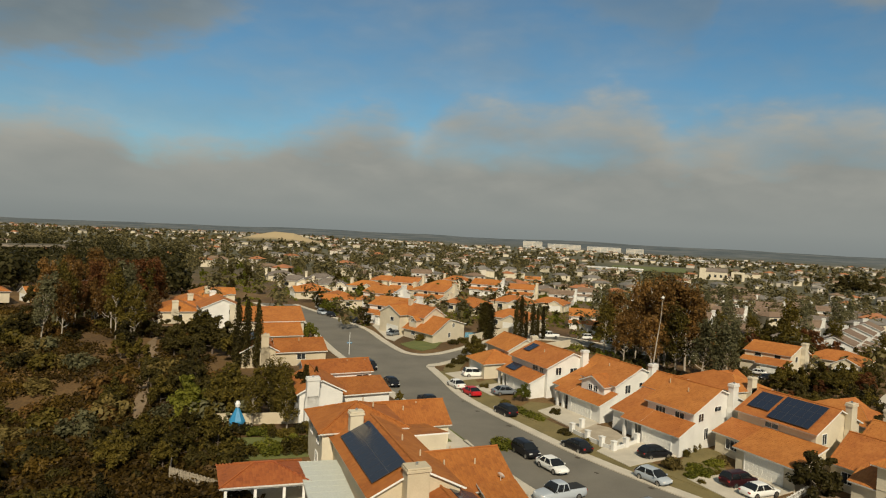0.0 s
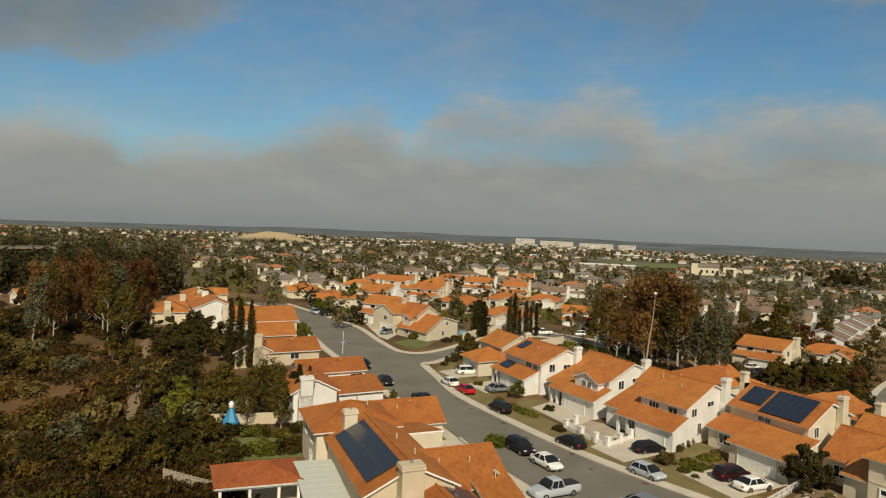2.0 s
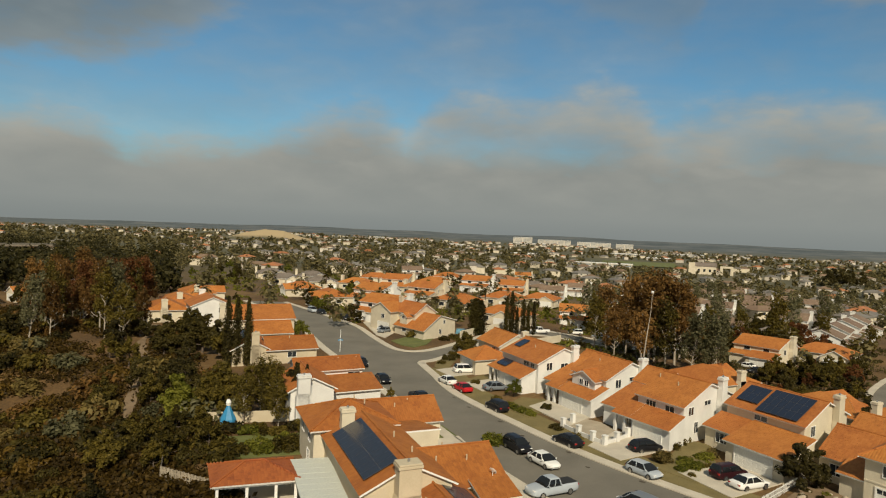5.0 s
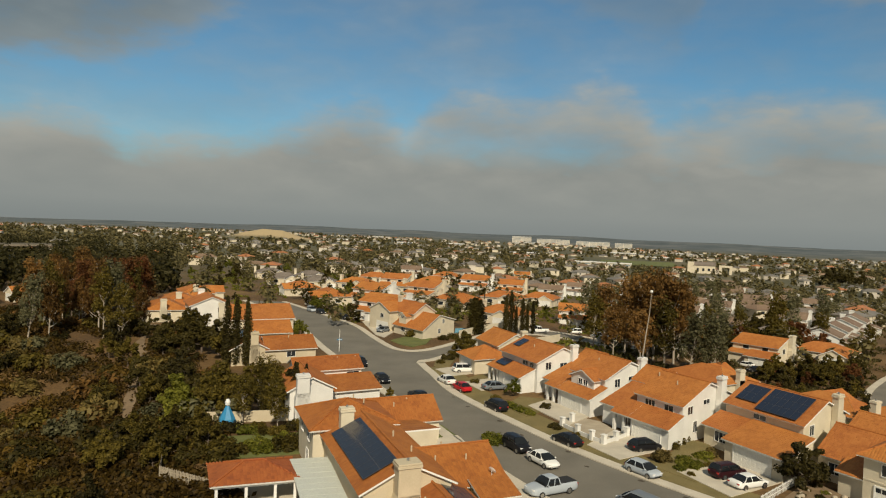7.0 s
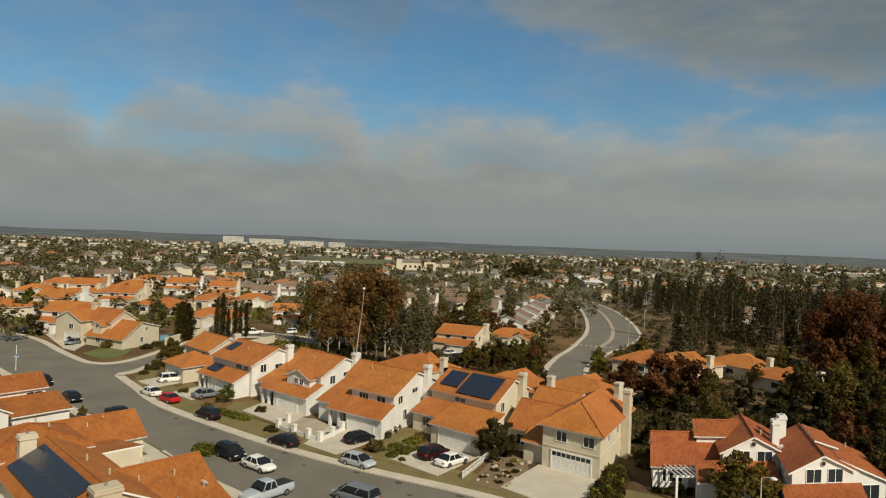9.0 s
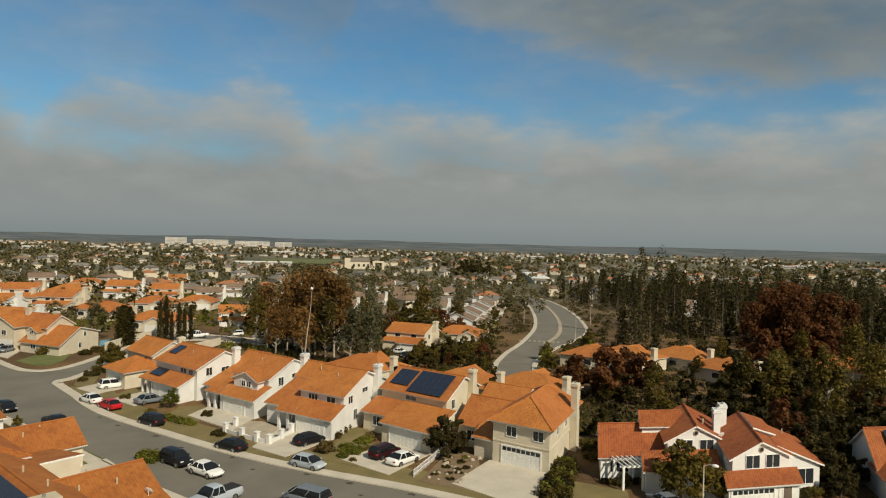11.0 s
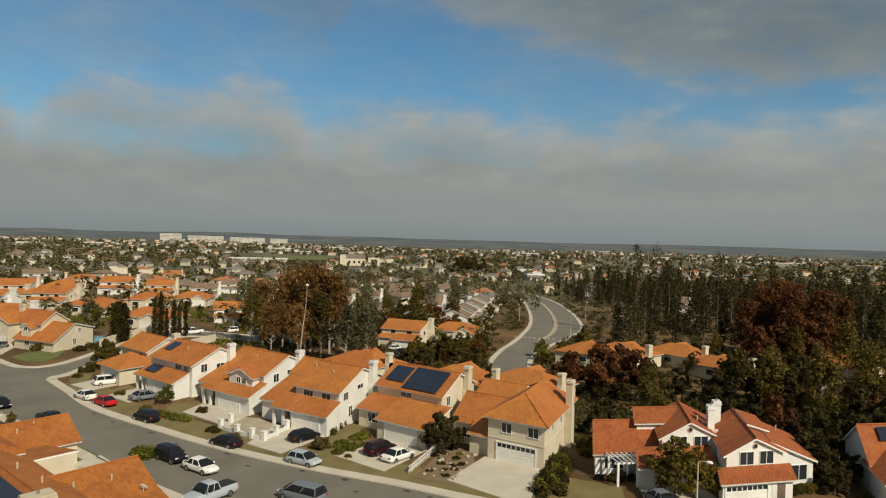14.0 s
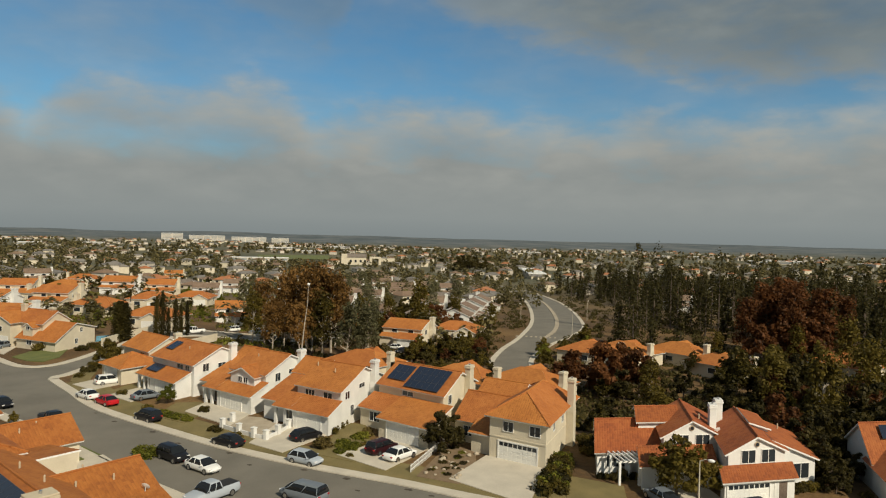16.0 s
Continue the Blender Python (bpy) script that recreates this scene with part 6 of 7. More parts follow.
def loft(bm, rings, close=True):
    """Skin over cross-sections of equal count."""
    vs = [[bm.verts.new(p) for p in r] for r in rings]
    n = len(vs[0])
    for r, q in zip(vs, vs[1:]):
        for k in range(n if close else n - 1):
            bm.faces.new((r[k], r[(k + 1) % n], q[(k + 1) % n], q[k]))
    if close:
        bm.faces.new(vs[0][::-1])
        bm.faces.new(vs[-1])
    bmesh.ops.recalc_face_normals(bm, faces=bm.faces[:])


def car_meshes(kind):
    """The meshes that cars of one kind share."""
    L, W, Ht, hood, belt, tail, a, b, c, d = CAR_KINDS[kind]
    out = {}

    def keep(name, bm, soft=True):
        out[name] = smooth(mesh_from(name, bm)) if soft else mesh_from(name, bm)
    # lower body, rounded in plan and in section, from the tail to the nose
    fs = (-0.5, -0.492, -0.47, -0.43, -0.36, -0.2, 0.0, 0.18, 0.27, 0.34, 0.41, 0.455, 0.483, 0.5)
    tops = (tail - 0.30, tail - 0.12, tail - 0.03, tail, tail, belt, belt, belt - 0.02, hood + 0.02, hood - 0.02, hood - 0.08, hood - 0.15, hood - 0.24, hood - 0.38)
    wide = (0.74, 0.84, 0.92, 0.965, 0.99, 1.0, 1.0, 1.0, 0.99, 0.98, 0.95, 0.89, 0.80, 0.66)
    rings = []
    for f, zt, wf in zip(fs, tops, wide):
        w, y, zb = W / 2 * wf, f * L, 0.24 + 0.14 * max(0.0, abs(f) - 0.40) / 0.1
        half = [(0.90, zb), (0.985, zb + 0.10), (1.0, zb + (zt - zb) * 0.45), (0.975, zt - 0.13), (0.93, zt - 0.04), (0.80, zt), (0.40, zt + 0.015)]
        rings.append([(-w * p, y, z) for p, z in half] + [(w * p, y, z) for p, z in reversed(half)])
    bm = bmesh.new()
    loft(bm, rings)
    keep("body", bm)

    # cabin: the roofline rises, runs level and falls; the sides lean in
    def roofline(f):
        up, down = min(1.0, max(0.0, (f - a) / (b - a))), min(1.0, max(0.0, (d - f) / (d - c)))
        k = math.sin(min(up, down) * math.pi / 2) ** 0.85
        crown = 1 - 0.05 * ((f - (b + c) / 2) / (c - b)) ** 2
        return belt - 0.05 + (Ht - belt + 0.05) * k * (crown if k > 0.98 else 1.0)

    def section(f, off=0.0):
        z, zb = roofline(f) + off, belt - 0.06
        h = (z - zb) / (Ht - zb)
        w = W / 2 * 0.94 + off
        half = [(w, zb), (w - 0.05 * h, zb + (z - zb) * 0.40), (w - 0.20 * h, zb + (z - zb) * 0.86), (w - 0.30 * h, zb + (z - zb) * 0.965), (w * 0.45, z)]
        return [(-p, f * L, q) for p, q in half] + [(p, f * L, q) for p, q in reversed(half)]

    stations = [a + (b - a) * k / 4 for k in range(4)] + [b + (c - b) * k / 4 for k in range(4)] + [c + (d - c) * k / 5 for k in range(6)]
    bm = bmesh.new()
    loft(bm, [section(f) for f in stations])
    keep("cabin_glass", bm)
    bm = bmesh.new()
    e0, e1 = b - (b - a) * 0.12, c + (d - c) * 0.12
    loft(bm, [section(e0 + (e1 - e0) * k / 6, 0.014)[2:8] for k in range(7)], False)
    keep("roof", bm)
    for i, (f0, f1) in enumerate(((a + (b - a) * 0.25, e0), ((a + d) / 2 - 0.015, (b + c) / 2 - 0.015), (d - (d - c) * 0.08, e1))):
        bm = bmesh.new()
        for side in (0, 1):
            pts = []
            for k in range(3):
                f = f0 + (f1 - f0) * k / 2
                q = section(f, 0.006)
                pts.append(q[k] if side == 0 else q[9 - k])
            tube(bm, pts, [0.055 if i != 1 else 0.04] * 3, 5)
        keep("pillar%d" % i, bm)
    if kind == "pickup":
        keep("truck_bed", boxes((-W * 0.40, W * 0.40, -0.47 * L, -0.115 * L, belt + 0.02, belt + 0.05)), False)
    for i, (sx, fy) in enumerate(((-1, -0.29), (-1, 0.31), (1, -0.29), (1, 0.31))):
        bm = bmesh.new()
        disc_cyl(bm, (sx * (W / 2 - 0.10), fy * L, 0.335), (1, 0, 0), 0.335, 0.22, 18)
        keep("wheel%d" % i, bm, False)
        bm = bmesh.new()
        disc_cyl(bm, (sx * (W / 2 + 0.006), fy * L, 0.335), (1, 0, 0), 0.215, 0.03, 12)
        keep("rim%d" % i, bm, False)
    for i, sx in enumerate((-1, 1)):
        keep("headlight%d" % i, bevelled(boxes((sx * W * 0.32 - 0.19, sx * W * 0.32 + 0.19, L * 0.452, L * 0.484, hood - 0.30, hood - 0.17)), 0.03, 2))
        keep("tail_light%d" % i, bevelled(boxes((sx * W * 0.35 - 0.16, sx * W * 0.35 + 0.16, -L * 0.499, -L * 0.47, tail - 0.32, tail - 0.14)), 0.03, 2))
        keep("mirror%d" % i, bevelled(boxes((sx * (W / 2 + 0.08) - 0.09, sx * (W / 2 + 0.08) + 0.09, (d - 0.07) * L, (d - 0.07) * L + 0.12, belt - 0.02, belt + 0.12)), 0.03, 1))
    return out


def car(x, y, yaw, colour, kind, label, group="parked cars"):
    """A parked car: nose along its own +y."""
    root = thing("car", pose(x, y, ground_z(x, y) + 0.035, 0, 0, yaw), label, "car", group)
    body = PAINTS.setdefault(colour, None) or paint("car_paint", colour)
    PAINTS[colour] = body
    if kind not in CAR_MESHES:
        CAR_MESHES[kind] = car_meshes(kind)
    me = CAR_MESHES[kind]
    own = lambda key: me[key].copy()  # painted parts carry this car's colour
    part("body", own("body"), body, root)
    part("cabin_glass", me["cabin_glass"], CAR_GLASS, root)
    part("roof", own("roof"), body, root)
    for i in range(3):
        part("pillar", own("pillar%d" % i), body, root)
    if kind == "pickup":
        part("truck_bed", me["truck_bed"], TYRE, root, "dark open truck bed")
    for i in range(4):
        part("rim", me["rim%d" % i], ALU, part("wheel", me["wheel%d" % i], TYRE, root))
    for i in range(2):
        part("headlight", me["headlight%d" % i], LAMP_CLEAR, root)
        part("tail_light", me["tail_light%d" % i], LAMP_RED, root)
        part("mirror", own("mirror%d" % i), body, root)
    return root


BLACK, WHITE_P, RED_P, SILVER, GREY_P, NAVY, MAROON = (0.012, 0.012, 0.014), (0.75, 0.75, 0.72), (0.45, 0.015, 0.02), (0.38, 0.42, 0.46), (0.16, 0.18, 0.20), (0.015, 0.02, 0.04), (0.028, 0.007, 0.009)
car(-12.7, 132.6, 204, BLACK, "suv", "black car parked at the kerb near the junction")
car(-7.6, 119.2, 203, BLACK, "sedan", "black sedan parked along the kerb")
car(-1.0, 106.0, 203, BLACK, "pickup", "black pickup truck parked along the kerb")
car(6.9, 130.2, 285, WHITE_P, "suv", "white van-like car parked on a driveway")
car(3.4, 120.2, 25, WHITE_P, "sedan", "white sedan at the kerb behind a red car")
car(5.8, 115.0, 25, RED_P, "sedan", "bright red sedan parked at the kerb")
car(11.5, 116.6, 290, GREY_P, "sedan", "grey sedan parked on a driveway")
car(10.4, 103.2, 27, BLACK, "suv", "black compact car parked at the kerb")
car(11.2, 84.3, 205, BLACK, "suv", "black off-roader parked behind a white sedan")
car(13.6, 79.2, 207, WHITE_P, "sedan", "white sedan parked at the kerb")
car(17.9, 87.4, 30, BLACK, "sedan", "black sedan parked by a walled front yard")
car(27.3, 86.0, 290, BLACK, "hatch", "black hatchback on a driveway beside a round bush")
car(24.4, 77.0, 212, SILVER, "hatch", "silver hatchback parked at the kerb")
car(13.0, 70.4, 118, SILVER, "pickup", "silver pickup truck on a driveway")
car(33.9, 77.2, 293, MAROON, "suv", "dark maroon car on a driveway")
car(34.9, 74.2, 293, WHITE_P, "sedan", "white sedan on a driveway beside a maroon car")
car(21.0, 66.6, 33, GREY_P, "van", "grey minivan parked along the kerb")
car(53.0, 51.0, 350, GREY_P, "sedan", "dark grey car in front of a garage")
car(59.6, 45.0, 350, NAVY, "sedan", "dark blue car in front of a white garage")


# ---- front yards of the right-hand row ----
def yard(h, name, material, label, pts, lift=0.15):
    return slab_patch(name, [h.at(x, y) for x, y in pts], material, label, lift)


def spot(t, x, y, s, group="garden shrubs", squash=1.0):
    return plant(t, x, y, s, prng, group, squash)


H1, H2, H3, H4, H5, H6, H7, H8, H9, L0, L00, L1, L2, L3, N1 = HOMES
yard(H1, "driveway", CONCRETE, "pale concrete driveway of the corner house", [(-0.4, 0.6), (6.4, 0.6), (7.2, -4.4), (0.6, -5.0)])
yard(H2, "driveway", CONCRETE, "pale concrete driveway with a grey car", [(-2.0, 0.2), (5.0, 0.2), (5.2, -5.4), (-1.6, -5.6)])
yard(H3, "driveway", CONCRETE, "broad pale concrete driveway", [(-2.6, -0.6), (8.0, -0.6), (9.6, -6.2), (-1.4, -5.8)])
yard(H4, "driveway", CONCRETE, "pale concrete driveway with a black hatchback", [(-2.6, 0.0), (6.4, 0.0), (5.4, -8.6), (-0.6, -8.4)])
yard(H5, "driveway", CONCRETE, "pale concrete driveway with two cars", [(0.2, 0.2), (7.2, 0.2), (6.6, -8.8), (-1.4, -8.6)])
yard(H6, "driveway", CONCRETE, "wide pale concrete driveway by the garage", [(-0.6, 0.0), (7.4, 0.0), (8.4, -10.8), (-1.6, -9.6)])
yard(H7, "driveway", CONCRETE, "shaded concrete driveway", [(-4.4, 0.8), (1.6, 0.8), (4.4, -8.0), (-3.0, -8.0)])
yard(H8, "driveway", CONCRETE, "concrete driveway by the white garage", [(-0.2, -0.8), (5.4, -0.8), (5.6, -8.0), (-0.6, -8.0)])
slab_patch("lawn", [(2.0, 145.0), (6.2, 146.0), (4.4, 136.0), (4.0, 130.6), (1.2, 134.4)], DRY_LAWN, "dry patchy lawn beside the junction", 0.12)
slab_patch("lawn", [(9.0, 127.2), (12.3, 130.1), (11.2, 121.5), (6.0, 117.2), (5.2, 121.4)], DRY_LAWN, "dry yellowish front lawn", 0.12)
slab_patch("lawn", [(15.2, 112.1), (18.8, 111.1), (18.2, 104.6), (14.6, 99.6), (11.4, 105.2)], DRY_LAWN, "brown front lawn edged by clipped hedges", 0.12)
slab_patch("lawn", [(34.4, 91.6), (36.8, 89.4), (35.0, 84.2), (34.0, 79.6), (29.6, 74.9), (26.6, 79.4), (30.2, 85.0)], DRY_LAWN, "dry lawn with small round shrubs", 0.12)
slab_patch("planting_bed", [(43.0, 77.0), (44.2, 72.6), (40.9, 66.6), (36.9, 63.8), (33.9, 67.8)], DIRT, "brown rock garden with scattered boulders", 0.12)
slab_patch("lawn", [(49.0, 61.4), (52.6, 56.0), (48.0, 50.0), (43.6, 54.0)], DRY_LAWN, "bare dry lawn in front of a white house", 0.12)
slab_patch("lawn", [(-8.9, 164.0), (-4.4, 173.4), (1.0, 170.8), (-0.6, 160.6), (-3.4, 156.2), (-6.2, 158.4)], LAWN, "green lawn wrapped round the corner house", 0.12)
slab_patch("driveway", [(-18.6, 195.0), (-16.0, 201.0), (-8.2, 181.0), (-10.6, 168.0), (-13.0, 172.0)], CONCRETE, "pale concrete driveway with parked cars", 0.13)

for x, y, s in ((13.9, 112.4, 2.6),):
    spot(BROAD[2], x, y, 0.42, "garden shrubs")
for x, y, s, k in ((12.6, 105.8, 1.0, 1), (13.4, 104.0, 1.05, 1), (14.4, 102.3, 1.1, 1), (15.2, 101.0, 1.0, 1), (11.0, 110.0, 0.9, 0), (17.9, 104.8, 0.9, 2), (18.2, 106.0, 0.9, 0),
                   (27.9, 82.2, 1.7, 3), (30.9, 82.1, 1.0, 1), (30.9, 79.7, 1.05, 1), (29.2, 79.0, 0.9, 1), (33.8, 83.6, 1.2, 1), (35.4, 84.9, 1.2, 3), (29.8, 77.2, 0.6, 0), (33.0, 80.5, 0.7, 0)):
    spot(SHRUB[k], x, y, s)
for x, y, s, k in ((31.2, 87.5, 1.3, 0), (32.4, 89.4, 1.4, 0), (33.4, 91.0, 1.4, 0), (17.6, 94.2, 1.0, 2), (19.4, 90.2, 1.0, 0), (4.2, 142.6, 1.6, 2), (6.0, 146.4, 1.8, 0), (2.6, 138.0, 1.0, 0), (8.4, 121.0, 1.0, 0), (-4.0, 171.0, 2.2, 0), (-1.4, 172.0, 1.6, 0), (3.6, 168.6, 1.5, 2), (5.8, 172.0, 1.5, 0), (8.6, 174.6, 1.5, 0)):
    spot(SHRUB[k], x, y, s)
for x, y, s in ((39.5, 69.4, 0.5), (41.2, 71.6, 0.6), (38.0, 68.6, 0.45), (42.6, 75.0, 0.7), (37.2, 66.8, 0.5), (40.8, 74.2, 0.5), (36.2, 69.0, 0.4)):
    spot(SHRUB[2], x, y, s)
spot(BROAD[1], *H5.at(9.3, 0.6), 0.72, "garden trees")
spot(BROAD[1], *H5.at(9.8, 2.6), 0.62, "garden trees")
c = spot(BROAD[0], 55.6, 51.6, 0.88, "garden trees")
c = spot(BROAD[0], 57.2, 50.2, 0.75, "garden trees")
for k in range(8):  # hedge between two driveways
    spot(SHRUB[k % 3], 44.4 + k * 1.05, 57.8 + k * 1.1, 1.9 - 0.05 * k, "hedge between the driveways")
for x, y, s in ((7.4, 147.0, 0.75), (8.8, 150.0, 0.6), (-29.6, 163.0, 0.6), (-33.0, 169.0, 0.6), (-31.0, 166.0, 0.5), (-5.6, 108.0, 0.25)):
    spot(BROAD[2 if x < -20 else 0], x, y, s, "garden trees")


def boulder(x, y, s):
    bm = bmesh.new()
    bmesh.ops.create_icosphere(bm, subdivisions=2, radius=s)
    for v in bm.verts:
        v.co *= 1 + 0.35 * noise.noise(v.co * (1.2 / s) + Vector((x, y, 0)))
        v.co.z *= 0.7
    ob = new("boulder", mesh_from("boulder", bm))
    ob.data.materials.append(GRAVEL)
    ob.matrix_basis = pose(x, y, 0.12 + 0.3 * s)
    tagged(ob, "pale garden boulder on brown earth", "rock", "boulders in the rock garden")


for i in range(22):
    u, v = prng.random(), prng.random()
    boulder(34.6 + 8.2 * u + 2.2 * v, 67.6 + 8.2 * u - 3.4 * v, prng.uniform(0.12, 0.34))


def wall_run(name, pts, height, thick, material, label, posts=None, post_h=0.0):
    """A low masonry wall along a few points, with square pillars."""
    root = thing(name, pose(0, 0, 0), label, "wall")
    for (x0, y0), (x1, y1) in zip(pts, pts[1:]):
        L = math.hypot(x1 - x0, y1 - y0)
        ob = part("wall_panel", bevelled(boxes((0, L, -thick / 2, thick / 2, 0.0, height)), 0.02, 1), material, root)
        ob.matrix_basis = pose(x0, y0, ground_z((x0 + x1) / 2, (y0 + y1) / 2), 0, 0, math.degrees(math.atan2(y1 - y0, x1 - x0)))
    for x, y in posts or ():
        ob = part("pillar", bevelled(boxes((-0.28, 0.28, -0.28, 0.28, 0.0, post_h), (-0.34, 0.34, -0.34, 0.34, post_h + 0.004, post_h + 0.12)), 0.02, 1), material, root)
        ob.matrix_basis = pose(x, y, ground_z(x, y), 0, 0, 30)
    return root


wall_run("garden_wall", [(18.8, 95.4), (20.2, 92.0), (21.5, 89.4), (22.6, 87.6), (24.6, 89.4), (26.8, 91.8)], 0.6, 0.22, STUCCO_WHITE, "low white garden wall with square pillars", [(18.8, 95.4), (20.2, 92.0), (21.5, 89.4), (22.6, 87.6), (24.6, 89.4), (26.6, 91.6), (20.6, 97.8)], 1.25)
slab_patch("patio", [(19.2, 95.4), (22.6, 88.4), (26.4, 92.0), (24.8, 98.6), (22.4, 100.6)], GRAVEL, "gravelled walled front yard", 0.10)


def picket_fence(x0, y0, x1, y1, label, height=1.0, step=0.32, material=TRIM_WHITE):
    root = thing("picket_fence", pose(x0, y0, ground_z(x0, y0), 0, 0, math.degrees(math.atan2(y1 - y0, x1 - x0))), label, "fence")
    L = math.hypot(x1 - x0, y1 - y0)
    for z in (0.3, height * 0.75):
        part("rail", boxes((0, L, -0.03, 0.03, z, z + 0.08)), material, root)
    bm = boxes((-0.07, 0.07, -0.05, -0.035, 0.0, height))
    me = mesh_from("picket", bm)
    me.materials.append(material)
    for i in range(int(L / step)):
        p = part("picket", me, material, root)
        p.location = (i * step, 0.012 * math.sin(i * 1.7), -0.05 + 0.05 * math.sin(i * 2.3))
    return root


picket_fence(33.9, 69.3, 45.6, 80.2, "weathered white picket fence along the rock garden")
# side fences and walls between the lots
for a, b in (((14.5, 128.0), (24.0, 133.0)), ((23.5, 116.0), (35.0, 122.0)), ((54.0, 72.0), (61.0, 79.0)),):
    picket_fence(*a, *b, "grey wooden side fence between two lots", 1.7, 0.16, WOOD_GREY)
wall_run("garden_wall", [(7.5, 172.0), (10.5, 177.5), (15.0, 185.0), (22.0, 194.0)], 1.9, 0.2, STUCCO_CREAM, "tall pale garden wall along the side street")
wall_run("garden_wall", [(14.8, 150.0), (24.0, 166.0), (33.0, 176.0)], 1.8, 0.2, STUCCO_CREAM, "pale garden wall behind the corner lot")

# pergola beside the white house
pg = thing("pergola", pose(*H7.at(-6.2, 3.2), 0, 0, 0, -20), "white timber pergola by the entrance", "pergola")
for x in (-2.2, 0.0, 2.0):
    for y in (-1.2, 1.4):
        part("post", bevelled(boxes((x - 0.12, x + 0.12, y - 0.12, y + 0.12, 0, 2.5)), 0.02, 1), TRIM_WHITE, pg)
for y in (-1.2, 1.4):
    part("beam", boxes((-2.6, 2.4, y - 0.08, y + 0.08, 2.504, 2.7)), TRIM_WHITE, pg)
for i in range(9):
    part("slat", boxes((-2.4 + i * 0.56, -2.3 + i * 0.56, -1.7, 1.9, 2.704, 2.85)), TRIM_WHITE, pg)

for i in range(16):  # small plants scattered on the lawns
    u, v = prng.random(), prng.random()
    spot(SHRUB[prng.choice((0, 1, 1))], 28.2 + 5.0 * u + 2.4 * v, 78.4 + 1.8 * u + 6.0 * v, prng.uniform(0.35, 0.8))
for i in range(12):
    u, v = prng.random(), prng.random()
    spot(SHRUB[prng.choice((0, 1, 2))], 36.0 + 5.6 * u + 1.8 * v, 68.4 + 6.2 * u - 2.4 * v, prng.uniform(0.25, 0.55))

# ---- back yards on the left ----
slab_patch("lawn", [(-21.7, 77.0), (-11.6, 80.6), (-14.6, 88.4), (-25.0, 85.0)], LAWN, "shady green back lawn", 0.05)
slab_patch("patio", [(-20.4, 74.6), (-8.0, 76.5), (-5.2, 58.0), (-18.0, 56.0)], CONCRETE, "pale concrete back patio", 0.06)
wall_run("garden_wall", [(-29.5, 90.4), (-24.0, 91.6), (-16.9, 93.6)], 1.5, 0.2, STUCCO_TAN, "tan garden wall between two back yards")
picket_fence(-27.2, 72.6, -20.4, 69.0, "pale weathered board fence at the canyon edge", 2.0, 0.20, GRAVEL)
picket_fence(-31.5, 86.0, -27.2, 72.6, "weathered grey board fence along the slope", 1.6, 0.17, WOOD_GREY)


def patio_cover():
    h = House(-18.8, 62.0, 20.0, "open patio shelter with red tiled hipped roof", STUCCO_WHITE, TILE_RED)
    h.root.name = "patio_shelter"
    h.root["category"] = "shelter"
    w, d, e, rise = 8.2, 6.4, 2.5, 1.1
    hh = d / 2
    L = math.hypot(hh, rise)
    c, s = hh / L, rise / L
    trap, tri = [(0, 0), (w, 0), (w - hh, L), (hh, L)], [(0, 0), (d, 0), (hh, L)]
    h.slab((0, 0, e), (1, 0, 0), (0, c, s), trap)
    h.slab((w, d, e), (-1, 0, 0), (0, -c, s), trap)
    h.slab((0, d, e), (0, -1, 0), (c, 0, s), tri)
    h.slab((w, 0, e), (0, 1, 0), (-c, 0, s), tri)
    h.add("ridge_cap", cap_line((hh, hh, e + rise + 0.05), (w - hh, hh, e + rise + 0.05)), TILE_RED)
    for p, q in (((0, 0), (hh, hh)), ((w, 0), (w - hh, hh)), ((0, d), (hh, hh)), ((w, d), (w - hh, hh))):
        h.add("ridge_cap", cap_line((*p, e + 0.05), (*q, e + rise + 0.05)), TILE_RED)
    h.add("beam", boxes((0.3, w - 0.3, 0.3, 0.5, e - 0.36, e - 0.16)), TRIM_WHITE)
    for x in (0.6, 3.2, 5.8, w - 0.6):
        for y in (0.5, d - 0.5):
            h.post(x, y, e - 0.36, 0.26, TRIM_WHITE)
    return h


patio_cover()
pc = thing("patio_cover", pose(-9.3, 57.6, 0, 0, 0, 107.0), "flat white sheet patio cover on posts", "shelter")
part("roof", bevelled(boxes((0.0, 13.0, -3.6, 0.4, 2.5, 2.66)), 0.03, 1), PATIO_WHITE, pc)
for i in range(10):
    part("rib", boxes((0.1 + i * 1.42, 0.16 + i * 1.42, -3.5, 0.3, 2.664, 2.678)), PATIO_WHITE, pc)
for x in (0.4, 4.4, 8.6, 12.6):
    part("post", boxes((x - 0.07, x + 0.07, 0.05, 0.19, 0, 2.5)), TRIM_WHITE, pc)

tent = thing("play_tent", pose(-25.4, 90.2, ground_z(-25.4, 90.2)), "bright blue peaked tarpaulin play tent", "tent")
bm = bmesh.new()
tube(bm, [(0, 0, 0), (0, 0, 0.9), (0, 0, 2.7)], [1.25, 1.05, 0.12], 8)
part("canopy", bm, WATER_BLUE, tent)
bm = bmesh.new()
tube(bm, [(0, 0, 2.6), (0, 0, 3.0), (0, 0, 3.35)], [0.30, 0.36, 0.2], 10)
part("finial", bm, TRIM_WHITE, tent, "white rounded top")

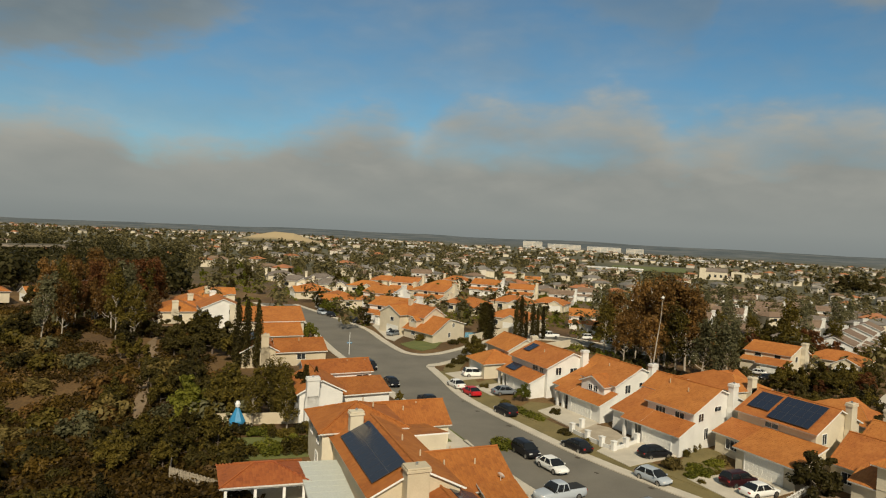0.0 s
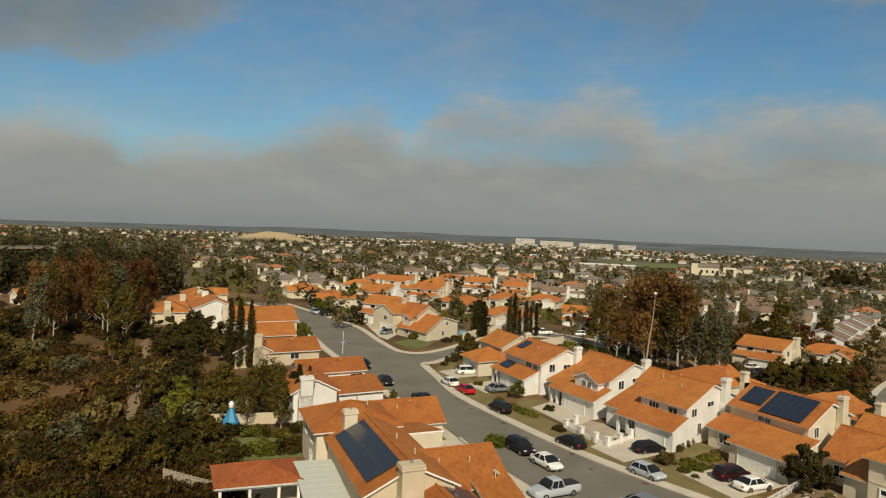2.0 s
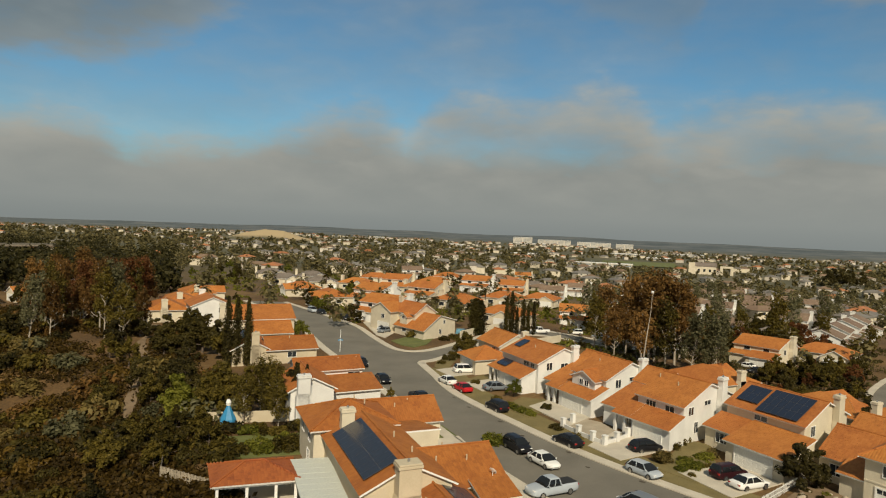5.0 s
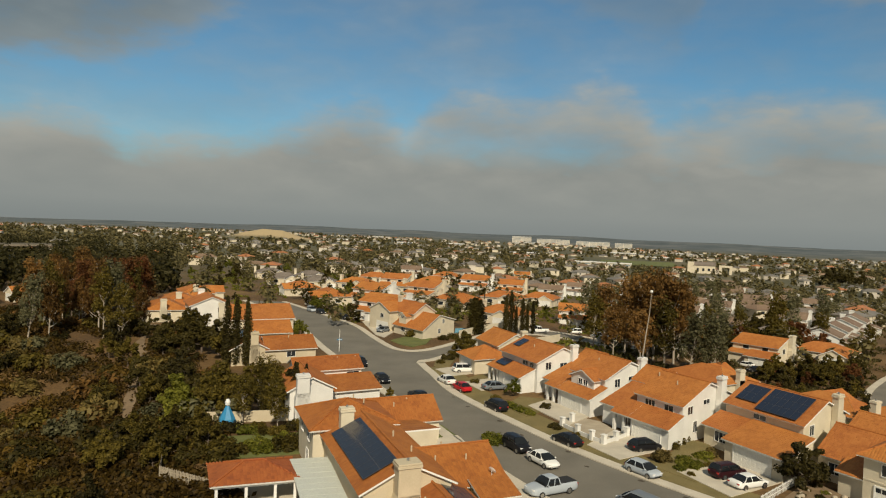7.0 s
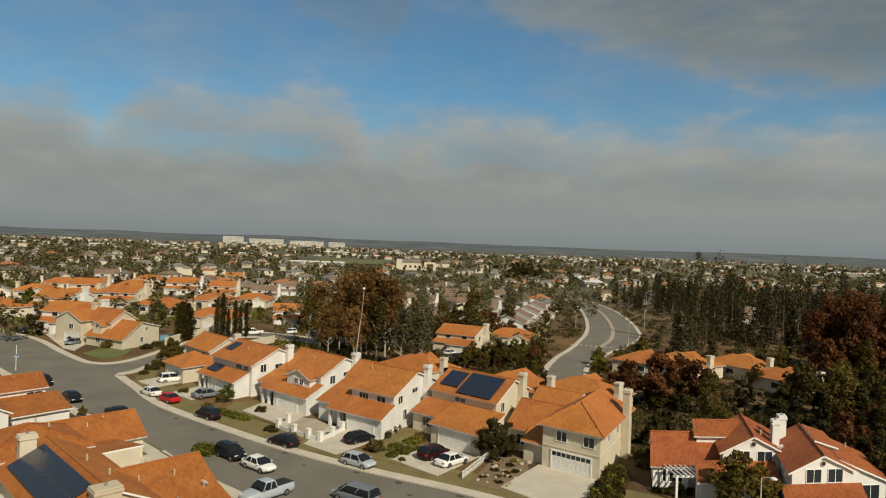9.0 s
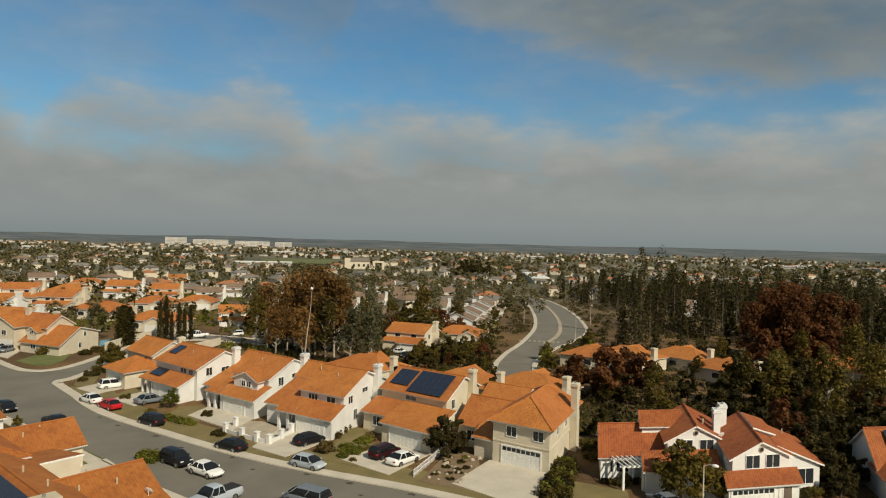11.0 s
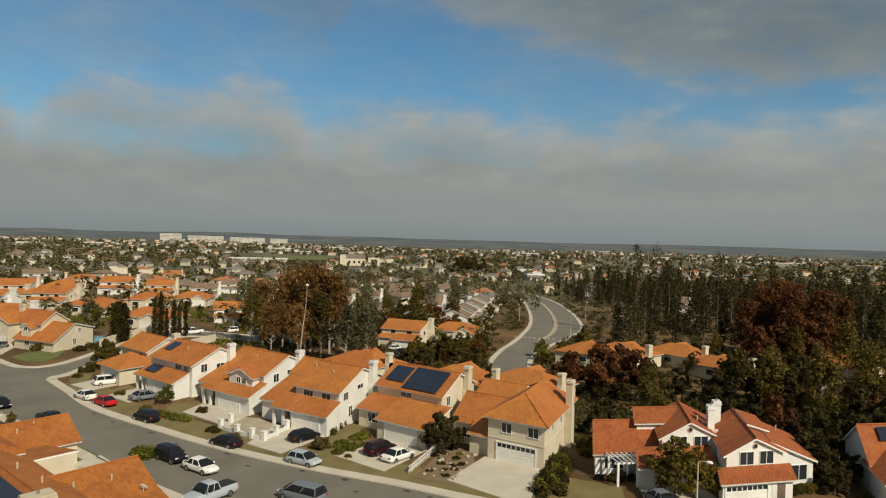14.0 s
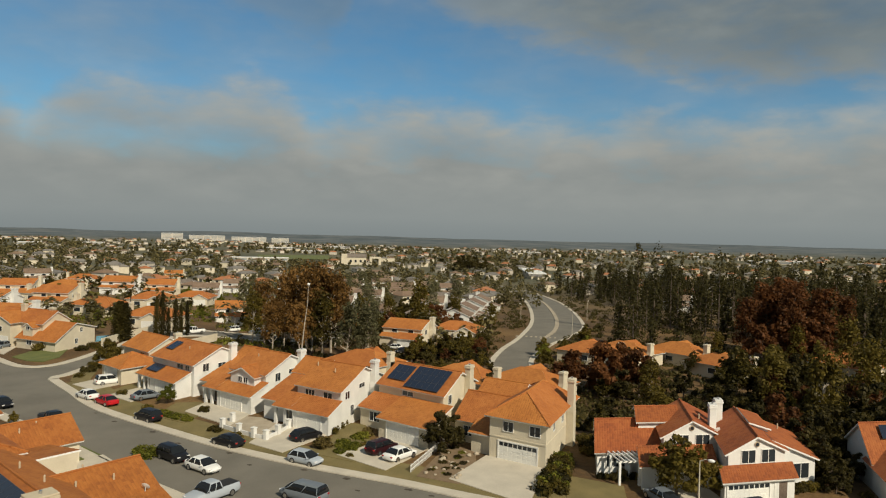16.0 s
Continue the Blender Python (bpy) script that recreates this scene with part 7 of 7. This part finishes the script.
for x, y, k, s in ((-24.5, 98.1, 0, 0.9), (-21.0, 96.6, 0, 0.85), (-19.4, 99.0, 1, 0.8), (-32.7, 94.4, 2, 0.9), (-28.6, 99.0, 0, 0.9), (-30.6, 103.0, 0, 0.8), (-45.0, 140.0, 1, 1.1), (-48.5, 146.0, 0, 1.1), (-41.0, 138.0, 1, 1.0), (-38.0, 132.0, 0, 0.95), (-52.0, 152.0, 0, 1.0), (-24.6, 80.0, 0, 0.6), (-27.0, 84.0, 0, 0.6), (-28.6, 78.6, 0, 0.65)):
    spot(BROAD[k], x, y, s, "back yard trees")
for x, y, s in ((-21.5, 97.0, 0.62), (-18.0, 97.6, 0.70), (-17.0, 99.0, 0.66)):
    spot(CYPRESS, x, y, s, "cypresses by the white house")
for x, y, k, s in ((-19.2, 81.1, 1, 1.8), (-16.6, 83.7, 1, 1.7), (-14.9, 81.7, 0, 2.0), (-18.0, 86.4, 0, 1.6), (-22.0, 86.8, 1, 1.5), (-13.2, 85.8, 2, 1.7), (-20.8, 79.4, 0, 1.4), (-24.0, 87.6, 2, 1.6), (-15.4, 89.6, 0, 1.8), (-12.2, 82.4, 0, 1.6), (-22.8, 81.0, 0, 1.5)):
    spot(SHRUB[k], x, y, s, "back yard shrubs")
for x, y in ((-22.6, 95.8), (-20.6, 94.6), (-66.0, 152.0), (-52.0, 76.0)):
    spot(GUM[1], x, y, 0.52 if x > -30 else 0.8, "slim pale-trunked trees")
# front of the left-hand lots
yard(L00, "driveway", CONCRETE, "pale concrete driveway with a silver pickup", [(-6.4, 0.0), (0.6, -0.2), (1.2, -4.2), (-6.6, -3.4)])
yard(L0, "driveway", CONCRETE, "pale concrete driveway beside the street", [(-2.0, 0.6), (6.8, 0.6), (7.6, -6.0), (-3.0, -5.6)])
yard(L1, "driveway", CONCRETE, "pale concrete driveway of a white house", [(-8.0, -0.4), (-1.0, -0.2), (-0.4, -5.6), (-8.4, -5.4)])
yard(L0, "lawn", LAWN, "small green front lawn", [(7.6, -3.2), (13.6, -3.2), (12.6, -5.6), (7.8, -5.8)], 0.12)
yard(L00, "lawn", LAWN, "small green front lawn by the pavement", [(1.4, -0.2), (7.0, -0.2), (6.4, -3.0), (1.6, -4.0)], 0.12)

# ---- street furniture ----
def street_lamp(x, y, height, turn, label):
    root = thing("street_lamp", pose(x, y, ground_z(x, y), 0, 0, turn), label, "lamp")
    bm = bmesh.new()
    tube(bm, [(0, 0, 0), (0, 0, height * 0.6), (0, 0, height)], [0.10, 0.07, 0.055], 8)
    part("pole", bm, CONCRETE, root)
    bm = bmesh.new()
    tube(bm, [(0, 0, height), (0.0, -0.5, height + 0.25), (0, -1.0, height + 0.28)], [0.045, 0.04, 0.035], 6)
    part("arm", bm, CONCRETE, root)
    bm = bmesh.new()
    bmesh.ops.create_uvsphere(bm, u_segments=10, v_segments=6, radius=0.26)
    for v in bm.verts:
        v.co = Vector((v.co.x, v.co.y * 1.4 - 1.1, v.co.z * 0.6 + height + 0.26))
    part("lamp_head", bm, TRIM_WHITE, root)


sign = thing("street_sign", pose(-18.6, 147.2, 0.03), "pale sign post with small blue street blades", "sign")
bm = bmesh.new()
tube(bm, [(0, 0, 0), (0, 0, 4.6)], [0.07, 0.05], 7)
part("post", bm, TRIM_WHITE, sign)
for turn, z in ((20, 2.3), (110, 2.62)):
    blade = part("blade", bevelled(boxes((-0.55, 0.55, -0.02, 0.02, z, z + 0.28)), 0.01, 1), WATER_BLUE, sign, "blue street name blade")
    blade.matrix_basis = pose(0, 0, 0, 0, 0, turn)
    part("lettering", boxes((-0.4, 0.4, -0.03, -0.024, z + 0.10, z + 0.18)), TRIM_WHITE, blade)
street_lamp(54.4, 47.6, 5.0, 20, "pale concrete street lamp with white head")
street_lamp(143.5, 178.0, 7.5, 120, "tall street lamp beside the far road")
street_lamp(180.5, 215.0, 7.5, 120, "tall street lamp beside the curving road")
street_lamp(154.0, 222.0, 6.5, 300, "street lamp before white houses")
# pale leaning tree trunk built as a pole; its ball is no known lamp
mast = thing("lamp_mast", pose(43.5, 142.0, ground_z(43.5, 142.0)), "tall slender pale leaning trunk with small round white head", "mast")
bm = bmesh.new()
tube(bm, [(0, 0, 0), (0.2, 0, 4.0), (0.7, 0, 9.0), (1.2, 0, 13.0), (1.4, 0, 17.0)], [0.30, 0.17, 0.11, 0.07, 0.05], 8)
part("pole", bm, BARK_PALE, mast)
bm = bmesh.new()
bmesh.ops.create_uvsphere(bm, u_segments=10, v_segments=8, radius=0.30)
bmesh.ops.translate(bm, verts=bm.verts[:], vec=(1.4, 0, 17.4))
part("lamp_head", bm, TRIM_WHITE, mast)

# ---- far road on the right ----
FL = curve_points([(78.0, 118.0), (93.3, 145.5), (108.2, 163.8), (121.2, 176.6), (133.8, 190.0), (155.3, 215.4), (185.1, 257.9), (221.7, 315.6), (247.6, 362.1), (266.0, 402.5), (279.0, 444.0), (290.0, 490.0)])
FR = curve_points([(88.0, 116.0), (104.0, 146.0), (126.3, 167.5), (141.0, 178.0), (161.5, 195.4), (179.8, 219.1), (203.4, 254.2), (232.1, 301.7), (262.0, 361.0), (283.3, 414.4), (293.0, 448.0), (304.0, 492.0)])
road_sheet("road", FL, FR, "curving grey asphalt road with pale markings")
kerb_and_pavement(FL, -1, 1.4)
kerb_and_pavement(FR, 1, 1.3)
mid = [((a[0] + b[0]) / 2, (a[1] + b[1]) / 2) for a, b in zip(FL, FR)]
bm = bmesh.new()
drape(bm, offset_line(mid, -0.7)[30:70], offset_line(mid, 0.7)[30:70], 0.06, 0.12)
ob = new("road_island", mesh_from("road_island", bm))
ob.data.materials.append(GRAVEL)
tagged(ob, "pale raised island along the far road", "kerb", kind="structure")
cw = thing("crosswalk", pose(133.0, 182.6, ground_z(133.0, 182.6) + 0.07, 0, 0, -40), "worn pale yellow crosswalk bars on asphalt", "crosswalk")
for i in range(9):
    part("bar", boxes((-6.6 + i * 1.5, -5.9 + i * 1.5, -1.3, 1.3, 0.0, 0.02)), GRAVEL, cw)

# ---- cars further off ----
car(-32.4, 209.5, 210, BLACK, "sedan", "black sedan parked on the far street")
car(-35.8, 213.5, 210, SILVER, "suv", "silver car parked on the far street")
car(-24.0, 198.0, 210, BLACK, "suv", "black car parked before the far corner")
car(-14.1, 189.5, 150, WHITE_P, "suv", "white car on the corner driveway")
car(-11.8, 181.5, 150, SILVER, "sedan", "silver sedan on the corner driveway")
car(-11.4, 177.4, 150, GREY_P, "sedan", "dark grey car near the corner lawn")
car(30.4, 193.5, 110, WHITE_P, "pickup", "white van parked on the side street")
car(44.0, 211.5, 100, WHITE_P, "suv", "white car parked on the side street")
car(52.0, 213.0, 100, WHITE_P, "pickup", "white pickup parked on the side street")
car(80.4, 176.2, 40, WHITE_P, "sedan", "white car beside a valley house")
car(80.0, 169.6, 100, BLACK, "sedan", "black car beside a valley house")

OFFICE_GLASS = plain("pale_office_glass", (0.22, 0.26, 0.28), 0.2)
# ---- large buildings at the far edge of the plain ----
def office(x, y, w, d, storeys, yaw, label):
    root = thing("office_building", pose(x, y, ground_z(x, y), 0, 0, yaw), label, "building", "pale buildings on the plain")
    hh = storeys * 4.5
    part("wall", boxes((-w / 2, w / 2, 0, d, -5, hh)), FAR_WALL, root)
    for s in range(storeys):
        n = max(2, int(w / 24))
        for i in range(n):
            a = -w / 2 + w * i / n
            part("window", boxes((a + 1.6, a + w / n - 1.6, -0.12, 0.0, s * 4.5 + 1.8, s * 4.5 + 3.4)), OFFICE_GLASS, root)
    part("roof", boxes((-w / 2 - 0.5, w / 2 + 0.5, -0.5, d + 0.5, hh + 0.004, hh + 0.8)), TRIM_WHITE, root)


for x, y, w, n, yaw in ((330, 2600, 70, 5, -8), (445, 2590, 120, 4, -10), (585, 2560, 120, 4, -12), (690, 2530, 60, 4, -14)):
    office(x, y, w, 40, n, yaw, "long white office building on the plain")
office(217, 896, 75, 14, 1, -15, "long low tan building beside a playing field")
bm = bmesh.new()
drape(bm, stretch([(225, 960), (260, 1080), (300, 1240)], 20), stretch([(330, 940), (370, 1060), (420, 1220)], 20), 1.2)
ob = new("playing_field", mesh_from("playing_field", bm))
ob.data.materials.append(LAWN)
tagged(ob, "green playing field among far houses", "field", kind="structure")
wrng = random.Random(8)
for i in range(22):
    a, r = radians(wrng.uniform(-9, 62)), wrng.uniform(1300, 2400)
    office(r * math.sin(a), r * math.cos(a), wrng.uniform(35, 90), wrng.uniform(25, 50), 1, -math.degrees(a) + wrng.uniform(-15, 15), "long low pale building on the plain")
office(420, 575, 120, 16, 1, 60, "long low white building beyond the road")
slab_patch("pool", [(6.6, 180.5), (9.6, 181.2), (9.9, 190.5), (7.2, 190.0)], POOL, "pale blue swimming pool behind a garden wall", 0.05)
for x, y, yaw in ((222, 366, 55), (246, 430, 60), (206, 334, 52), (182, 296, 52)):
    put_house(4, x, y, yaw)


def litter(x, y, s, seed):
    rng = random.Random(seed)
    bm = bmesh.new()
    pts = [(x + s * (0.6 + 0.6 * rng.random()) * math.cos(a) * 1.3 * 0.55 + s * math.sin(a) * 0.2, y + s * (0.5 + 0.5 * rng.random()) * math.sin(a) * 0.7 - s * 0.5 * math.cos(a), 0.034) for a in (math.tau * k / 11 for k in range(11))]
    prism(bm, pts, (0, 0, 0.012))
    ob = new("leaf_litter", mesh_from("leaf_litter", bm))
    ob.data.materials.append(LITTER)
    tagged(ob, "dark leaf litter on the asphalt", "litter", "litter along the kerb")


for i, (d, k) in enumerate(((0.6, 0.30), (1.1, 0.345), (0.7, 0.39), (1.6, 0.43), (0.5, 0.47), (2.4, 0.50), (0.6, 0.54), (0.8, 0.58), (3.4, 0.60), (0.6, 0.635), (0.9, 0.66), (2.0, 0.69))):
    q = RIGHT_KERB[int(k * (len(RIGHT_KERB) - 1))]
    litter(q[0] - 0.85 * d, q[1] - 0.5 * d, 0.35 + 0.3 * ((i * 7) % 5) / 5, i)

# trees and bushes between the last houses
for x, y, s, k in ((73.6, 46.6, 0.62, 1), (75.4, 49.4, 0.7, 1), (77.6, 51.6, 0.75, 1), (80.6, 54.6, 0.85, 1), (84.0, 54.0, 0.9, 1), (87.0, 52.0, 0.9, 1), (90.0, 56.0, 1.0, 1), (94.0, 52.0, 1.0, 1), (72.0, 45.0, 0.4, 1), (86.0, 60.0, 0.9, 3), (82.0, 62.0, 0.9, 1)):
    spot(BROAD[k], x, y, s, "trees behind the last houses")
for i in range(9):  # front garden of the house with the pergola
    x, y = H7.at(-9.8 + i * 0.85, 4.6 - 0.25 * (i % 3))
    spot(SHRUB[(2, 0, 2, 3)[i % 4]], x, y, 0.75 + 0.12 * (i * 5 % 4), "bushes before the white house")
for i in range(7):
    x, y = H8.at(7.9 + i * 0.6, 1.9 - 0.2 * (i % 2))
    spot(SHRUB[(2, 2, 0)[i % 3]], x, y, 0.8 + 0.1 * (i * 3 % 4), "bushes before the white house")
for x, y, s, k in ((88.0, 56.0, 0.75, 1), (92.0, 60.0, 0.8, 1), (84.0, 58.0, 0.7, 1), (96.0, 56.0, 0.9, 1), (100.0, 64.0, 0.9, 1), (79.5, 53.5, 0.6, 1), (77.0, 49.6, 0.5, 1), (81.5, 51.0, 0.6, 1), (75.6, 46.4, 0.42, 1), (78.6, 47.0, 0.45, 1), (61.0, 76.0, 0.5, 0), (64.5, 74.0, 0.6, 0), (68.0, 76.0, 0.7, 1), (72.0, 72.0, 0.7, 1), (76.0, 68.0, 0.8, 1), (80.0, 70.0, 0.8, 1)):
    spot(BROAD[k], x, y, s, "trees behind the last houses")
for x, y, s, k in ((56.5, 66.5, 1.2, 0), (58.0, 68.5, 1.3, 2), (60.0, 71.0, 1.4, 0), (62.5, 70.0, 1.2, 2), (74.5, 48.0, 1.2, 2), (75.6, 50.0, 1.3, 2), (73.6, 45.5, 1.1, 2), (76.8, 52.0, 1.3, 2), (74.0, 43.0, 0.8, 0)):
    spot(SHRUB[k], x, y, s)
for x, y, yaw in ((-124.0, 221.0, -40), (-108.0, 216.0, -40), (-134.0, 205.0, -50)):
    put_mid(2, x, y, yaw)
for x, y, s in ((9.0, 86.6, 1.5), (8.2, 88.0, 1.3)):
    spot(SHRUB[1], x, y, s)

# garden of the house with the play tent, and the yard beyond its wall
for t, x, y, s in ((BROAD[2], -32.4, 92.0, 0.72), (BROAD[0], -28.6, 92.4, 0.85), (GUM[1], -23.6, 90.6, 0.42), (GUM[1], -18.4, 87.6, 0.46), (CYPRESS, -22.0, 94.8, 0.72), (CYPRESS, -18.0, 96.0, 0.74), (BROAD[0], -33.4, 84.4, 0.6), (BROAD[0], -36.4, 80.0, 0.7), (BROAD[0], -31.0, 87.4, 0.55), (BROAD[1], -33.0, 69.0, 0.6), (BROAD[0], -36.0, 87.0, 0.6), (BROAD[0], -29.5, 76.5, 0.5)):
    spot(t, x, y, s, "trees in the back gardens")
for k, x, y, s in ((0, -21.0, 88.6, 1.3), (2, -17.0, 89.6, 1.3), (2, -14.2, 91.0, 1.3), (1, -18.4, 80.0, 1.6), (0, -16.4, 81.4, 1.8), (0, -14.6, 82.6, 1.7), (2, -12.4, 84.0, 1.8), (3, -11.2, 85.6, 1.3), (2, -24.8, 81.0, 1.9), (1, -24.0, 83.0, 1.1), (3, -28.6, 84.6, 1.9), (0, -27.0, 81.4, 1.5), (0, -20.0, 86.8, 0.9)):
    spot(SHRUB[k], x, y, s, "bushes in the back gardens")

# ---- bridge, valley road and hall far off ----
br = thing("bridge", pose(-292.0, 505.0, 3.0, 0, 0, 62), "grey concrete road bridge over the wooded hollow", "bridge")
part("deck", bevelled(boxes((-22, 22, -4, 4, 0.0, 1.3)), 0.1, 1), WOOD_GREY, br)
for y in (-3.9, 3.6):
    part("parapet", boxes((-22, 22, y, y + 0.3, 1.304, 2.2)), ASPHALT, br)
for x in (-10, 10):
    part("pier", bevelled(boxes((x - 0.8, x + 0.8, -2.5, 2.5, -16, -0.004)), 0.1, 1), WOOD_GREY, br)
valley_road = curve_points([(-160, 852), (-128, 780), (-104, 706), (-76, 600), (-52, 520)])
bm = bmesh.new()
drape(bm, offset_line(valley_road, -5.0), offset_line(valley_road, 5.0), 0.6)
ob = new("road", mesh_from("valley_road", bm))
ob.data.materials.append(ASPHALT)
tagged(ob, "grey road between far houses", "road", kind="structure")
wall_run("garden_wall", offset_line(valley_road, 6.0)[::4], 2.2, 0.4, STUCCO_TAN, "long pale wall beside the far road")
hall = thing("hall", pose(314.0, 800.0, ground_z(314.0, 800.0), 0, 0, -20), "cream hall with square tower and arched gable", "building")
part("tower", bevelled(boxes((-20, -13, 0, 7, -3, 13)), 0.1, 1), STUCCO_CREAM, hall)
part("wall", boxes((-13, 10, 0, 14, -3, 9)), STUCCO_CREAM, hall)
bm = bmesh.new()
prism(bm, [(-13.5, -0.5, 9.004), (10.5, -0.5, 9.004), (10.5, 7, 13), (-13.5, 7, 13)], (0, 0, 0.4))
part("roof", bm, SHINGLE, hall)
part("gable_wall", boxes((14, 17, 0, 10, -3, 8), (25, 28, 0, 10, -3, 8), (14, 28, 0, 10, 8.004, 10)), STUCCO_CREAM, hall)
for x in (-10, -4, 2, 7):
    part("window", boxes((x, x + 2.4, -0.15, 0.0, 3.0, 6.0)), GLASS, hall)
